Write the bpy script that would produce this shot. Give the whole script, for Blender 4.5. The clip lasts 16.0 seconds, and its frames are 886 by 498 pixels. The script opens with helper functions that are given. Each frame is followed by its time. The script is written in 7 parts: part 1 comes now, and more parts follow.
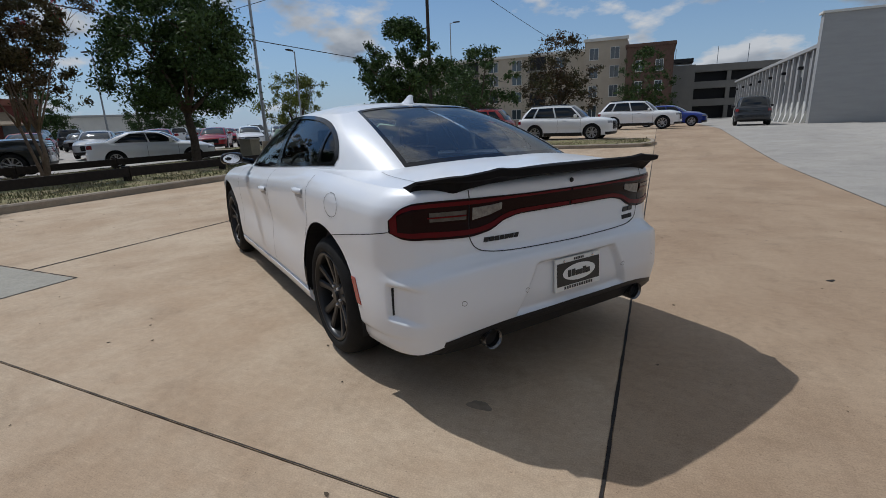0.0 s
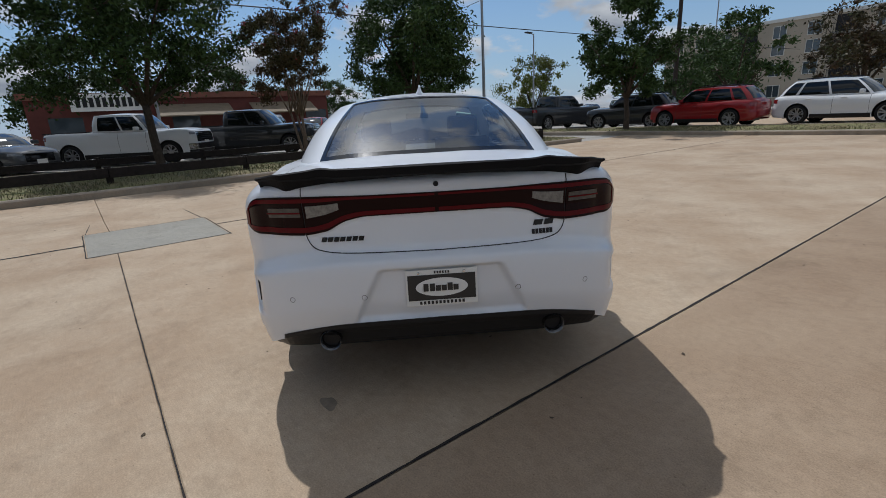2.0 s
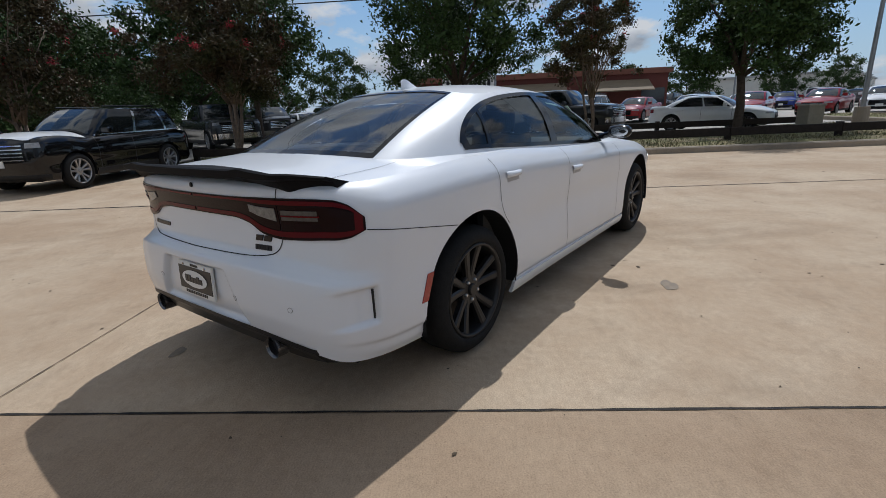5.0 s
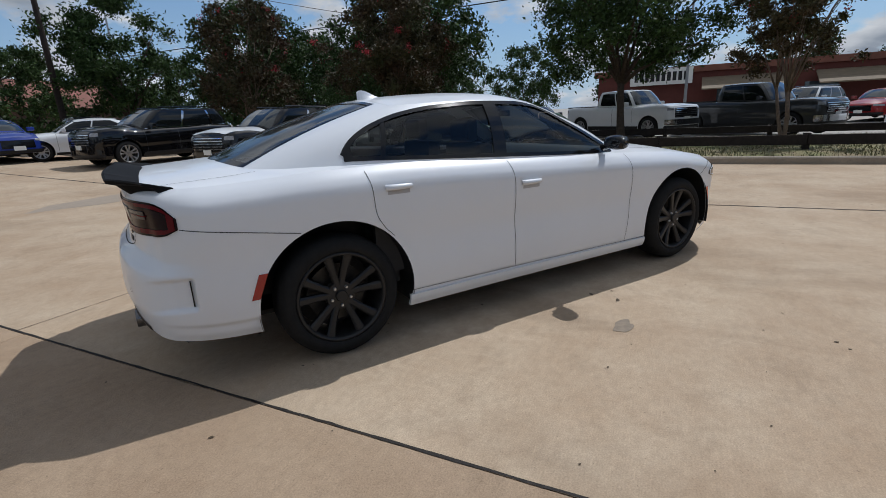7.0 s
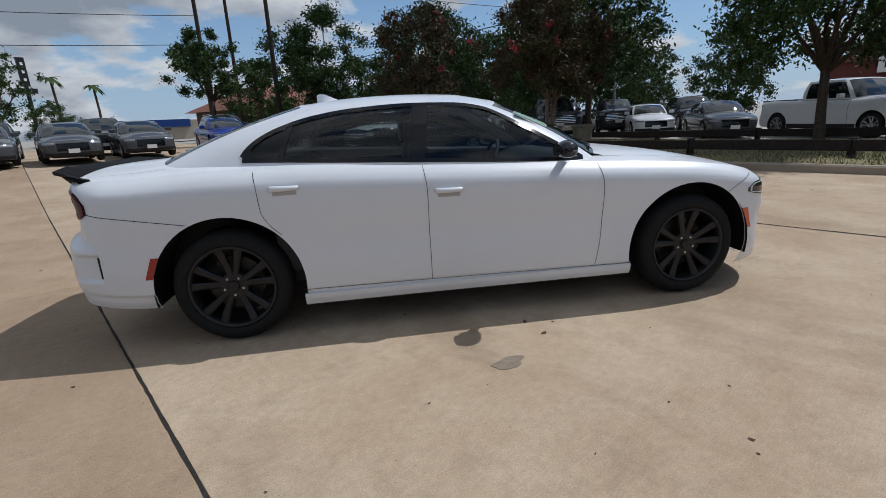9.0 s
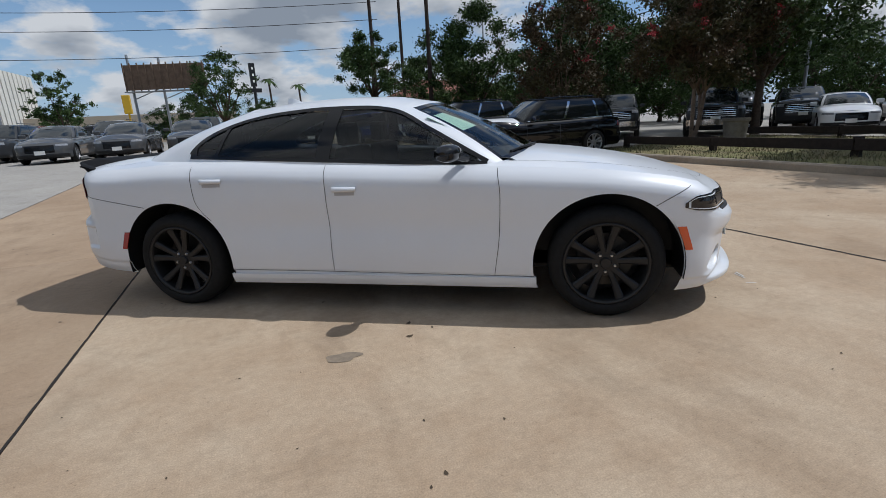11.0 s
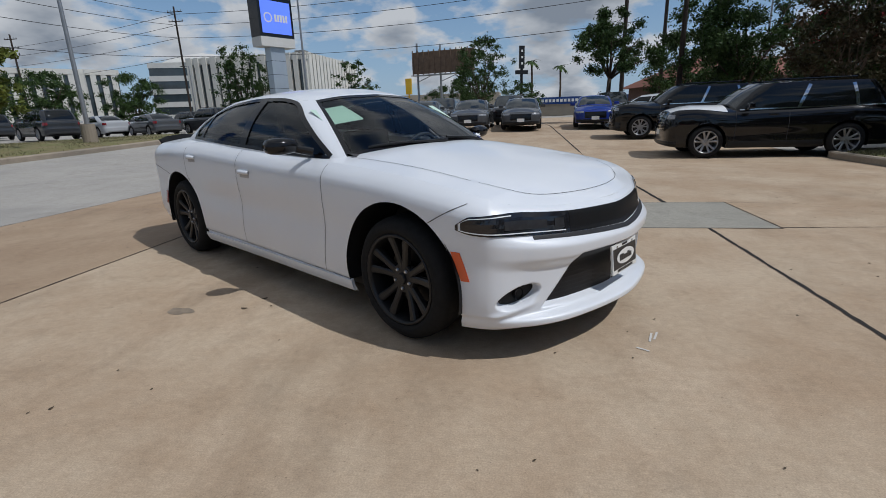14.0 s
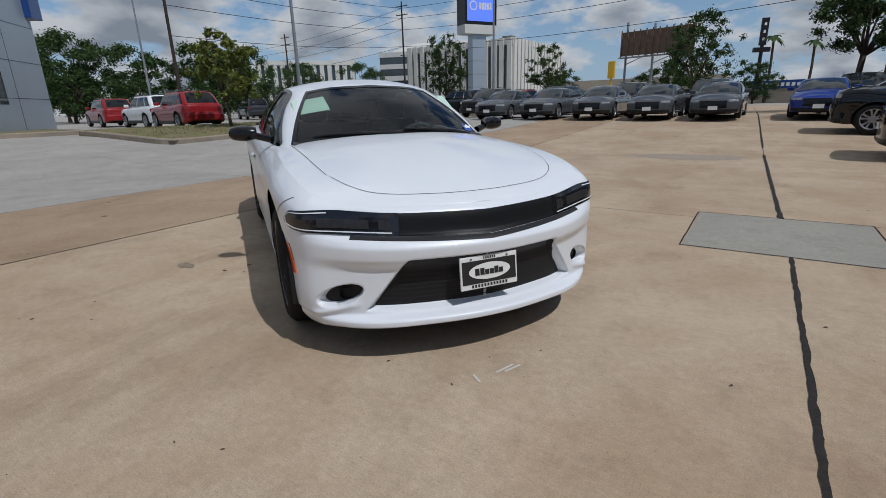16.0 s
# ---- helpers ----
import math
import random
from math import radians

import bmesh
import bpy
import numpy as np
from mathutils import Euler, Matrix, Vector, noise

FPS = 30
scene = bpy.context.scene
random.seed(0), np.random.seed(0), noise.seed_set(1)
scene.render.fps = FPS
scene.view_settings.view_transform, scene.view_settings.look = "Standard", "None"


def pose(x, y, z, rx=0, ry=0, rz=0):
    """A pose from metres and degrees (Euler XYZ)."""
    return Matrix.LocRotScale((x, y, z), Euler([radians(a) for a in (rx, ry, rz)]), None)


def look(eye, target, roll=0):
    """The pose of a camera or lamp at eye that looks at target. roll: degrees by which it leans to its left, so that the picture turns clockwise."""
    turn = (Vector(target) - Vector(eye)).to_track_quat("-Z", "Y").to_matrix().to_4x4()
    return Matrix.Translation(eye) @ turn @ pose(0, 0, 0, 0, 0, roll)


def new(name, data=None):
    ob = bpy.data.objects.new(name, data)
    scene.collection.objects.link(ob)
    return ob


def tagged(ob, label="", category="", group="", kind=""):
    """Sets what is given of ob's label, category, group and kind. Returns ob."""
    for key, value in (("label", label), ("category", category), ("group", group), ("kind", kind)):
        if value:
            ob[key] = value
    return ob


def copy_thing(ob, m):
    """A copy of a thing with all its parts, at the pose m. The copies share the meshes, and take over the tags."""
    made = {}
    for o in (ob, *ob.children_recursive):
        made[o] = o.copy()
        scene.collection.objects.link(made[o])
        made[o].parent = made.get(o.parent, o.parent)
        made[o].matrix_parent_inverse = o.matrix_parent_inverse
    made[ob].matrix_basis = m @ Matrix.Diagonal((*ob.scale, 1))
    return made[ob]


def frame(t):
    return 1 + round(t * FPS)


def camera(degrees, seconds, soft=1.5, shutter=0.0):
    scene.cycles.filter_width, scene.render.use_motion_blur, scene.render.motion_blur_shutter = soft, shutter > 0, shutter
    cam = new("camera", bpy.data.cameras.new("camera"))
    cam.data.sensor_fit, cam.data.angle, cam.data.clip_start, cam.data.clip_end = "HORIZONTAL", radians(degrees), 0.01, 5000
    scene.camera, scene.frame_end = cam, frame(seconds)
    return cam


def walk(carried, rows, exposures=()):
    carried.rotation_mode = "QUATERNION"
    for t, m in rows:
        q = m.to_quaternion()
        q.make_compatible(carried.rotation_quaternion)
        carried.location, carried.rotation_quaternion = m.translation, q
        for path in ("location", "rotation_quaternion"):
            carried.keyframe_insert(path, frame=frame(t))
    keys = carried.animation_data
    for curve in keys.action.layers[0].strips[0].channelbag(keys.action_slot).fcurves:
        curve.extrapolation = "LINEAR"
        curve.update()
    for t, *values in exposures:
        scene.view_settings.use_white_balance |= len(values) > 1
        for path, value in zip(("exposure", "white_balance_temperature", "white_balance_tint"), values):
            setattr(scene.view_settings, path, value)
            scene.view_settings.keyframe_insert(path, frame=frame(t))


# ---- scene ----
cam = camera(86.0, 16.0, soft=0.8)
METRES, EYE, TILT, LEAN, TURN = 14.019, 1.318, 0.0, 0.0, -122.27
ROWS = [
    (0.0, 0.0, 0.0, 0.0, -0.55, -14.87, 2.06),
    (0.5, 0.0328, 0.001, 0.0009, 6.18, -15.3, 2.15),
    (1.0, 0.0611, 0.0113, -0.0004, 13.24, -15.53, 2.29),
    (1.5, 0.09, 0.0222, -0.0005, 20.53, -15.62, 2.56),
    (2.0, 0.1162, 0.0378, -0.0005, 28.01, -15.77, 2.82),
    (2.5, 0.1376, 0.0594, 0.0008, 35.27, -16.03, 3.12),
    (3.0, 0.1627, 0.0802, 0.0, 42.43, -16.07, 3.23),
    (3.5, 0.1811, 0.1058, -0.0012, 49.32, -15.97, 3.04),
    (4.0, 0.1982, 0.132, -0.0011, 55.94, -16.07, 2.78),
    (6.5, 0.2392, 0.2739, 0.0005, 85.97, -16.05, 2.54),
    (7.0, 0.2425, 0.3064, 0.0009, 91.45, -15.84, 2.62),
    (7.5, 0.2364, 0.3378, -0.0003, 97.07, -15.63, 2.74),
    (8.0, 0.2304, 0.3691, -0.001, 102.84, -15.35, 2.79),
    (8.5, 0.2214, 0.399, -0.0014, 108.44, -15.21, 2.85),
    (11.0, 0.1401, 0.5318, -0.0036, 133.82, -15.07, 3.09),
    (11.5, 0.1142, 0.5505, -0.0038, 138.7, -15.31, 3.16),
    (12.0, 0.09, 0.5713, -0.0049, 143.65, -15.37, 2.9),
    (12.5, 0.0646, 0.5873, -0.0053, 148.64, -15.49, 2.6),
    (13.0, 0.0368, 0.5999, -0.0051, 153.86, -15.66, 2.29),
    (13.5, 0.0072, 0.6147, -0.005, 159.35, -15.73, 1.96),
    (14.0, -0.025, 0.62, -0.0057, 164.8, -15.8, 1.87),
    (14.5, -0.0573, 0.6254, -0.0066, 170.51, -16.05, 1.94),
    (15.0, -0.0873, 0.627, -0.007, 176.24, -16.38, 1.95),
    (15.5, -0.1181, 0.6239, -0.0063, 182.3, -16.71, 1.83),
    (16.0, -0.1507, 0.6214, -0.0061, 188.74, -16.78, 1.48),
]
walk(cam, [(t, pose(-4.110, 1.766, EYE, TILT, LEAN, TURN) @ pose(METRES * x, METRES * y, METRES * z, 90 + pitch, roll, yaw)) for t, x, y, z, yaw, pitch, roll in ROWS],
     exposures=[(0, -0.25, 6140, 10), (1.5, -0.23, 6140, 10), (3.5, -0.07, 6140, 10), (8.0, -0.12, 6140, 10), (11.5, -0.08, 6140, 10), (14.0, -0.30, 6140, 10), (16.0, -0.36, 6140, 10)])

# ---- light ----
SUN = Vector((0.685, 0.23, 1.05)).normalized()
elev = math.asin(SUN.z)
world = bpy.data.worlds.new("sky")
scene.world = world
world.use_nodes = True
wn, wl = world.node_tree.nodes, world.node_tree.links
wn.clear()
w_out = wn.new("ShaderNodeOutputWorld")
w_bg = wn.new("ShaderNodeBackground")
w_bg.inputs["Strength"].default_value = 0.070
w_sky = wn.new("ShaderNodeTexSky")
w_sky.sky_type = "NISHITA"
w_sky.sun_disc = False
w_sky.sun_elevation = elev
w_sky.sun_rotation = math.atan2(SUN.x, SUN.y)
w_sky.air_density, w_sky.dust_density, w_sky.ozone_density = 1.0, 0.05, 2.5
w_tc = wn.new("ShaderNodeTexCoord")
# cumulus on a flat layer: the direction is spread out by its height, so that clouds flatten towards the horizon
w_sep = wn.new("ShaderNodeSeparateXYZ")
wl.new(w_tc.outputs["Generated"], w_sep.inputs[0])


def w_math(op, a, b):
    q = wn.new("ShaderNodeMath"); q.operation = op
    for i, v in enumerate((a, b)):
        if isinstance(v, float):
            q.inputs[i].default_value = v
        else:
            wl.new(v, q.inputs[i])
    return q.outputs[0]


w_h = w_math("ADD", w_math("MAXIMUM", w_sep.outputs["Z"], 0.0), 0.34)
w_flat = wn.new("ShaderNodeCombineXYZ")
wl.new(w_math("DIVIDE", w_sep.outputs["X"], w_h), w_flat.inputs["X"])
wl.new(w_math("DIVIDE", w_sep.outputs["Y"], w_h), w_flat.inputs["Y"])


def cloud_noise(scale, detail, rough, spread, shift):
    mp = wn.new("ShaderNodeMapping")
    mp.inputs["Scale"].default_value = (spread, spread, 1)
    mp.inputs["Location"].default_value = shift
    wl.new(w_flat.outputs[0], mp.inputs["Vector"])
    t = wn.new("ShaderNodeTexNoise")
    t.inputs["Scale"].default_value, t.inputs["Detail"].default_value, t.inputs["Roughness"].default_value = scale, detail, rough
    wl.new(mp.outputs[0], t.inputs["Vector"])
    return t.outputs["Fac"]


def w_ramp(fac, p0, p1, c0, c1):
    q = wn.new("ShaderNodeValToRGB")
    q.color_ramp.elements[0].position, q.color_ramp.elements[0].color = p0, (*c0, 1)
    q.color_ramp.elements[1].position, q.color_ramp.elements[1].color = p1, (*c1, 1)
    wl.new(fac, q.inputs[0])
    return q.outputs["Color"]


SHIFT = (3.1, 1.7, 0.4)
w_body = cloud_noise(2.3, 10, 0.56, 1.0, SHIFT)
w_over = cloud_noise(2.3, 5, 0.5, 0.95, SHIFT)
# clouds lie denser over the street side and overhead
w_dense = w_math("ADD", w_math("MULTIPLY", w_sep.outputs["X"], -0.035), w_math("MULTIPLY", w_sep.outputs["Z"], 0.07))
w_cover = w_ramp(w_math("ADD", w_body, w_dense), 0.485, 0.56, (0, 0, 0), (1, 1, 1))
# bright tops, grey undersides where more cloud lies above
w_white = w_ramp(w_over, 0.48, 0.64, (8.9, 9.1, 9.3), (3.7, 4.2, 4.9))
w_hsv = wn.new("ShaderNodeHueSaturation"); w_hsv.inputs["Saturation"].default_value = 1.12; w_hsv.inputs["Value"].default_value = 1.35
wl.new(w_sky.outputs["Color"], w_hsv.inputs["Color"])
w_haze = wn.new("ShaderNodeMix"); w_haze.data_type = "RGBA"
wl.new(w_ramp(w_sep.outputs["Z"], 0.0, 0.32, (0.85, 0.85, 0.85), (0, 0, 0)), w_haze.inputs["Factor"])
wl.new(w_hsv.outputs["Color"], w_haze.inputs[6]); w_haze.inputs[7].default_value = (4.4, 6.2, 8.6, 1)
w_mix = wn.new("ShaderNodeMix"); w_mix.data_type = "RGBA"
wl.new(w_cover, w_mix.inputs["Factor"])
wl.new(w_haze.outputs[2], w_mix.inputs[6]); wl.new(w_white, w_mix.inputs[7])
wl.new(w_mix.outputs[2], w_bg.inputs["Color"])
wl.new(w_bg.outputs[0], w_out.inputs["Surface"])

sun = new("sun", bpy.data.lights.new("sun", "SUN"))
sun.data.energy, sun.data.angle, sun.data.color = 3.12, radians(0.53), (1.0, 0.975, 0.945)
sun.matrix_world = look(SUN * 50, (0, 0, 0))

# ---- materials ----
def material(name, color, rough=0.5, metal=0.0, vary=0.0, scale=8.0, bump=0.0, bump_scale=60.0, coat=0.0,
             emit=0.0, color2=None, spec=0.5, per_object=0.0, stretch=None, per_island=0.0):
    m = bpy.data.materials.new(name)
    m.use_nodes = True
    n, l = m.node_tree.nodes, m.node_tree.links
    b = n["Principled BSDF"]
    b.inputs["Base Color"].default_value = (*color, 1)
    b.inputs["Roughness"].default_value = rough
    b.inputs["Metallic"].default_value = metal
    b.inputs["Coat Weight"].default_value = coat
    b.inputs["Coat Roughness"].default_value = 0.03
    b.inputs["Specular IOR Level"].default_value = spec
    if emit:
        b.inputs["Emission Color"].default_value = (*color, 1)
        b.inputs["Emission Strength"].default_value = emit
    tc = n.new("ShaderNodeTexCoord")
    vec = tc.outputs["Object"]
    if stretch:
        mp = n.new("ShaderNodeMapping"); mp.inputs["Scale"].default_value = stretch
        l.new(vec, mp.inputs["Vector"]); vec = mp.outputs[0]
    if vary or color2:
        c2 = color2 or tuple(c * (1 - vary) for c in color)
        t1 = n.new("ShaderNodeTexNoise"); t1.inputs["Scale"].default_value = scale
        t1.inputs["Detail"].default_value = 8; t1.inputs["Roughness"].default_value = 0.65
        l.new(vec, t1.inputs["Vector"])
        r = n.new("ShaderNodeValToRGB")
        r.color_ramp.elements[0].position, r.color_ramp.elements[0].color = 0.32, (*c2, 1)
        r.color_ramp.elements[1].position, r.color_ramp.elements[1].color = 0.68, (*color, 1)
        l.new(t1.outputs["Fac"], r.inputs[0])
        src = r.outputs["Color"]
        if per_object or per_island:
            if per_object:
                o = n.new("ShaderNodeObjectInfo"); rnd = o.outputs["Random"]
            else:
                o = n.new("ShaderNodeNewGeometry"); rnd = o.outputs["Random Per Island"]
            mr = n.new("ShaderNodeMapRange"); amt = per_object or per_island
            mr.inputs["To Min"].default_value, mr.inputs["To Max"].default_value = 1 - amt, 1 + amt
            l.new(rnd, mr.inputs["Value"])
            h = n.new("ShaderNodeHueSaturation"); l.new(mr.outputs[0], h.inputs["Value"]); l.new(src, h.inputs["Color"])
            src = h.outputs[0]
        l.new(src, b.inputs["Base Color"])
    if bump:
        t2 = n.new("ShaderNodeTexNoise"); t2.inputs["Scale"].default_value = bump_scale
        t2.inputs["Detail"].default_value = 6
        l.new(vec, t2.inputs["Vector"])
        bp = n.new("ShaderNodeBump"); bp.inputs["Strength"].default_value = bump; bp.inputs["Distance"].default_value = 0.01
        l.new(t2.outputs["Fac"], bp.inputs["Height"]); l.new(bp.outputs[0], b.inputs["Normal"])
    return m


def glass_material(name, tint, gloss_rough=0.01, ior=1.75, dust=0.0):
    """Tinted sheet glass: see-through with a Fresnel gloss."""
    m = bpy.data.materials.new(name)
    m.use_nodes = True
    n, l = m.node_tree.nodes, m.node_tree.links
    n.remove(n["Principled BSDF"])
    tr = n.new("ShaderNodeBsdfTransparent"); tr.inputs[0].default_value = (*tint, 1)
    gl = n.new("ShaderNodeBsdfGlossy"); gl.inputs["Roughness"].default_value = gloss_rough
    fr = n.new("ShaderNodeFresnel"); fr.inputs[0].default_value = ior
    mx = n.new("ShaderNodeMixShader")
    gloss = gl.outputs[0]
    if dust:
        g2 = n.new("ShaderNodeBsdfGlossy"); g2.inputs["Roughness"].default_value = 0.36
        m2 = n.new("ShaderNodeMixShader"); m2.inputs[0].default_value = dust
        l.new(gloss, m2.inputs[1]); l.new(g2.outputs[0], m2.inputs[2]); gloss = m2.outputs[0]
    l.new(fr.outputs[0], mx.inputs[0]); l.new(tr.outputs[0], mx.inputs[1]); l.new(gloss, mx.inputs[2])
    l.new(mx.outputs[0], n["Material Output"].inputs["Surface"])
    return m


def concrete_material(name, c_light, c_dark, c_stain, wear=0.5):
    """Poured concrete: broad discolouring, blotches, fine speckle, broom marks and a little relief."""
    m = bpy.data.materials.new(name)
    m.use_nodes = True
    n, l = m.node_tree.nodes, m.node_tree.links
    b = n["Principled BSDF"]
    tc = n.new("ShaderNodeTexCoord")

    def tex(scale, detail, rough=0.6, stretch=None, dist=0.0):
        v = tc.outputs["Object"]
        if stretch:
            mp = n.new("ShaderNodeMapping"); mp.inputs["Scale"].default_value = stretch
            mp.inputs["Rotation"].default_value = (0, 0, radians(10))
            l.new(v, mp.inputs["Vector"]); v = mp.outputs[0]
        t = n.new("ShaderNodeTexNoise")
        t.inputs["Scale"].default_value, t.inputs["Detail"].default_value, t.inputs["Roughness"].default_value = scale, detail, rough
        t.inputs["Distortion"].default_value = dist
        l.new(v, t.inputs["Vector"])
        return t.outputs["Fac"]

    def ramp(fac, p0, p1, c0, c1):
        r = n.new("ShaderNodeValToRGB")
        r.color_ramp.elements[0].position, r.color_ramp.elements[1].position = p0, p1
        r.color_ramp.elements[0].color, r.color_ramp.elements[1].color = (*c0, 1), (*c1, 1)
        l.new(fac, r.inputs[0])
        return r.outputs["Color"]

    def mix(a, c, fac, mode="MIX"):
        x = n.new("ShaderNodeMix"); x.data_type = "RGBA"; x.blend_type = mode
        if isinstance(fac, float):
            x.inputs["Factor"].default_value = fac
        else:
            l.new(fac, x.inputs["Factor"])
        l.new(a, x.inputs[6]); l.new(c, x.inputs[7])
        return x.outputs[2]

    base = ramp(tex(0.6, 8, 0.7), 0.38, 0.62, c_dark, c_light)
    stain = ramp(tex(0.9, 7, 0.62, (1, 0.45, 1), 0.6), 0.56, 0.76, (1, 1, 1), c_stain)
    col = mix(base, stain, wear, "MULTIPLY")
    blot = ramp(tex(2.6, 9, 0.75), 0.52, 0.78, (1, 1, 1), (0.66, 0.65, 0.64))
    col = mix(col, blot, 0.8, "MULTIPLY")
    pale = ramp(tex(1.3, 9, 0.72, (1, 0.6, 1), 0.8), 0.55, 0.75, (1, 1, 1), (1.16, 1.17, 1.2))
    col = mix(col, pale, 0.8, "MULTIPLY")
    fine = ramp(tex(140, 3), 0.3, 0.7, (0.80, 0.80, 0.80), (1.12, 1.12, 1.12))
    col = mix(col, fine, 1.0, "MULTIPLY")
    mott = ramp(tex(22, 6, 0.7), 0.30, 0.70, (0.88, 0.88, 0.88), (1.07, 1.07, 1.07))
    col = mix(col, mott, 1.0, "MULTIPLY")
    pits = ramp(tex(55, 2, 0.5), 0.68, 0.76, (1, 1, 1), (0.62, 0.60, 0.58))
    col = mix(col, pits, 0.8, "MULTIPLY")
    broom = ramp(tex(9, 4, 0.6, (1, 14, 1)), 0.35, 0.65, (0.95, 0.95, 0.95), (1.03, 1.03, 1.03))
    col = mix(col, broom, 1.0, "MULTIPLY")
    o = n.new("ShaderNodeObjectInfo")
    mr = n.new("ShaderNodeMapRange"); mr.inputs["To Min"].default_value, mr.inputs["To Max"].default_value = 0.95, 1.05
    l.new(o.outputs["Random"], mr.inputs["Value"])
    h = n.new("ShaderNodeHueSaturation"); l.new(mr.outputs[0], h.inputs["Value"]); l.new(col, h.inputs["Color"])
    l.new(h.outputs[0], b.inputs["Base Color"])
    b.inputs["Roughness"].default_value = 0.85
    b.inputs["Specular IOR Level"].default_value = 0.3
    bp = n.new("ShaderNodeBump"); bp.inputs["Strength"].default_value = 0.45; bp.inputs["Distance"].default_value = 0.006
    l.new(tex(90, 5), bp.inputs["Height"]); l.new(bp.outputs[0], b.inputs["Normal"])
    return m


M_TAN = concrete_material("tan_concrete", (0.485, 0.382, 0.272), (0.39, 0.282, 0.186), (0.68, 0.66, 0.64), 0.8)
M_TAN2 = concrete_material("worn_tan_concrete", (0.41, 0.304, 0.205), (0.325, 0.228, 0.148), (0.70, 0.68, 0.66), 0.8)
M_GREY = concrete_material("grey_concrete", (0.40, 0.375, 0.335), (0.34, 0.32, 0.29), (0.75, 0.75, 0.75), 0.6)
M_PATCH = concrete_material("repair_concrete", (0.34, 0.32, 0.27), (0.30, 0.285, 0.245), (0.85, 0.85, 0.85), 0.4)
M_KERB = concrete_material("kerb_concrete", (0.36, 0.30, 0.23), (0.27, 0.23, 0.18), (0.6, 0.6, 0.6), 0.8)
M_TAR = material("joint_sealant", (0.035, 0.03, 0.027), 0.8, vary=0.5, scale=30, bump=0.4, spec=0.25)
M_GRASS = material("dry_grass", (0.14, 0.15, 0.045), 0.9, color2=(0.20, 0.15, 0.08), scale=1.3, bump=0.8, bump_scale=40)
M_BLADE = material("grass_blade", (0.085, 0.105, 0.035), 0.7, color2=(0.16, 0.13, 0.07), scale=2.0)
M_RAIL = material("dark_wood_rail", (0.030, 0.022, 0.018), 0.7, vary=0.5, scale=12, bump=0.3, spec=0.25)
M_BARK = material("bark", (0.10, 0.075, 0.055), 0.9, vary=0.5, scale=14, bump=0.8, bump_scale=25, spec=0.25)
M_BARKP = material("smooth_bark", (0.24, 0.17, 0.12), 0.75, vary=0.5, scale=10, bump=0.3)
M_LEAF = material("oak_leaf", (0.060, 0.098, 0.030), 0.55, color2=(0.030, 0.056, 0.017), scale=0.8, per_island=0.45, spec=0.12)
M_LEAF2 = material("myrtle_leaf", (0.070, 0.075, 0.032), 0.55, color2=(0.085, 0.050, 0.030), scale=1.0, per_island=0.45, spec=0.12)
M_LEAF3 = material("bronze_leaf", (0.085, 0.046, 0.030), 0.55, color2=(0.042, 0.058, 0.022), scale=0.7, per_island=0.4, spec=0.12)
M_LEAF4 = material("yellow_green_leaf", (0.16, 0.17, 0.035), 0.5, color2=(0.09, 0.12, 0.03), scale=0.7, per_island=0.4, spec=0.12)
M_BLOOM = material("myrtle_bloom", (0.42, 0.045, 0.055), 0.6, vary=0.4, scale=3, per_island=0.3, spec=0.25)
M_STEEL = material("grey_steel", (0.35, 0.36, 0.37), 0.45, metal=0.7, vary=0.2, scale=3)
M_POLEW = material("dark_pole_wood", (0.055, 0.042, 0.034), 0.9, vary=0.4, scale=5, bump=0.4, spec=0.25)
M_DARK = material("dark_plastic", (0.018, 0.018, 0.019), 0.55, vary=0.2, scale=20)
M_WIRE = material("wire", (0.02, 0.02, 0.022), 0.6)

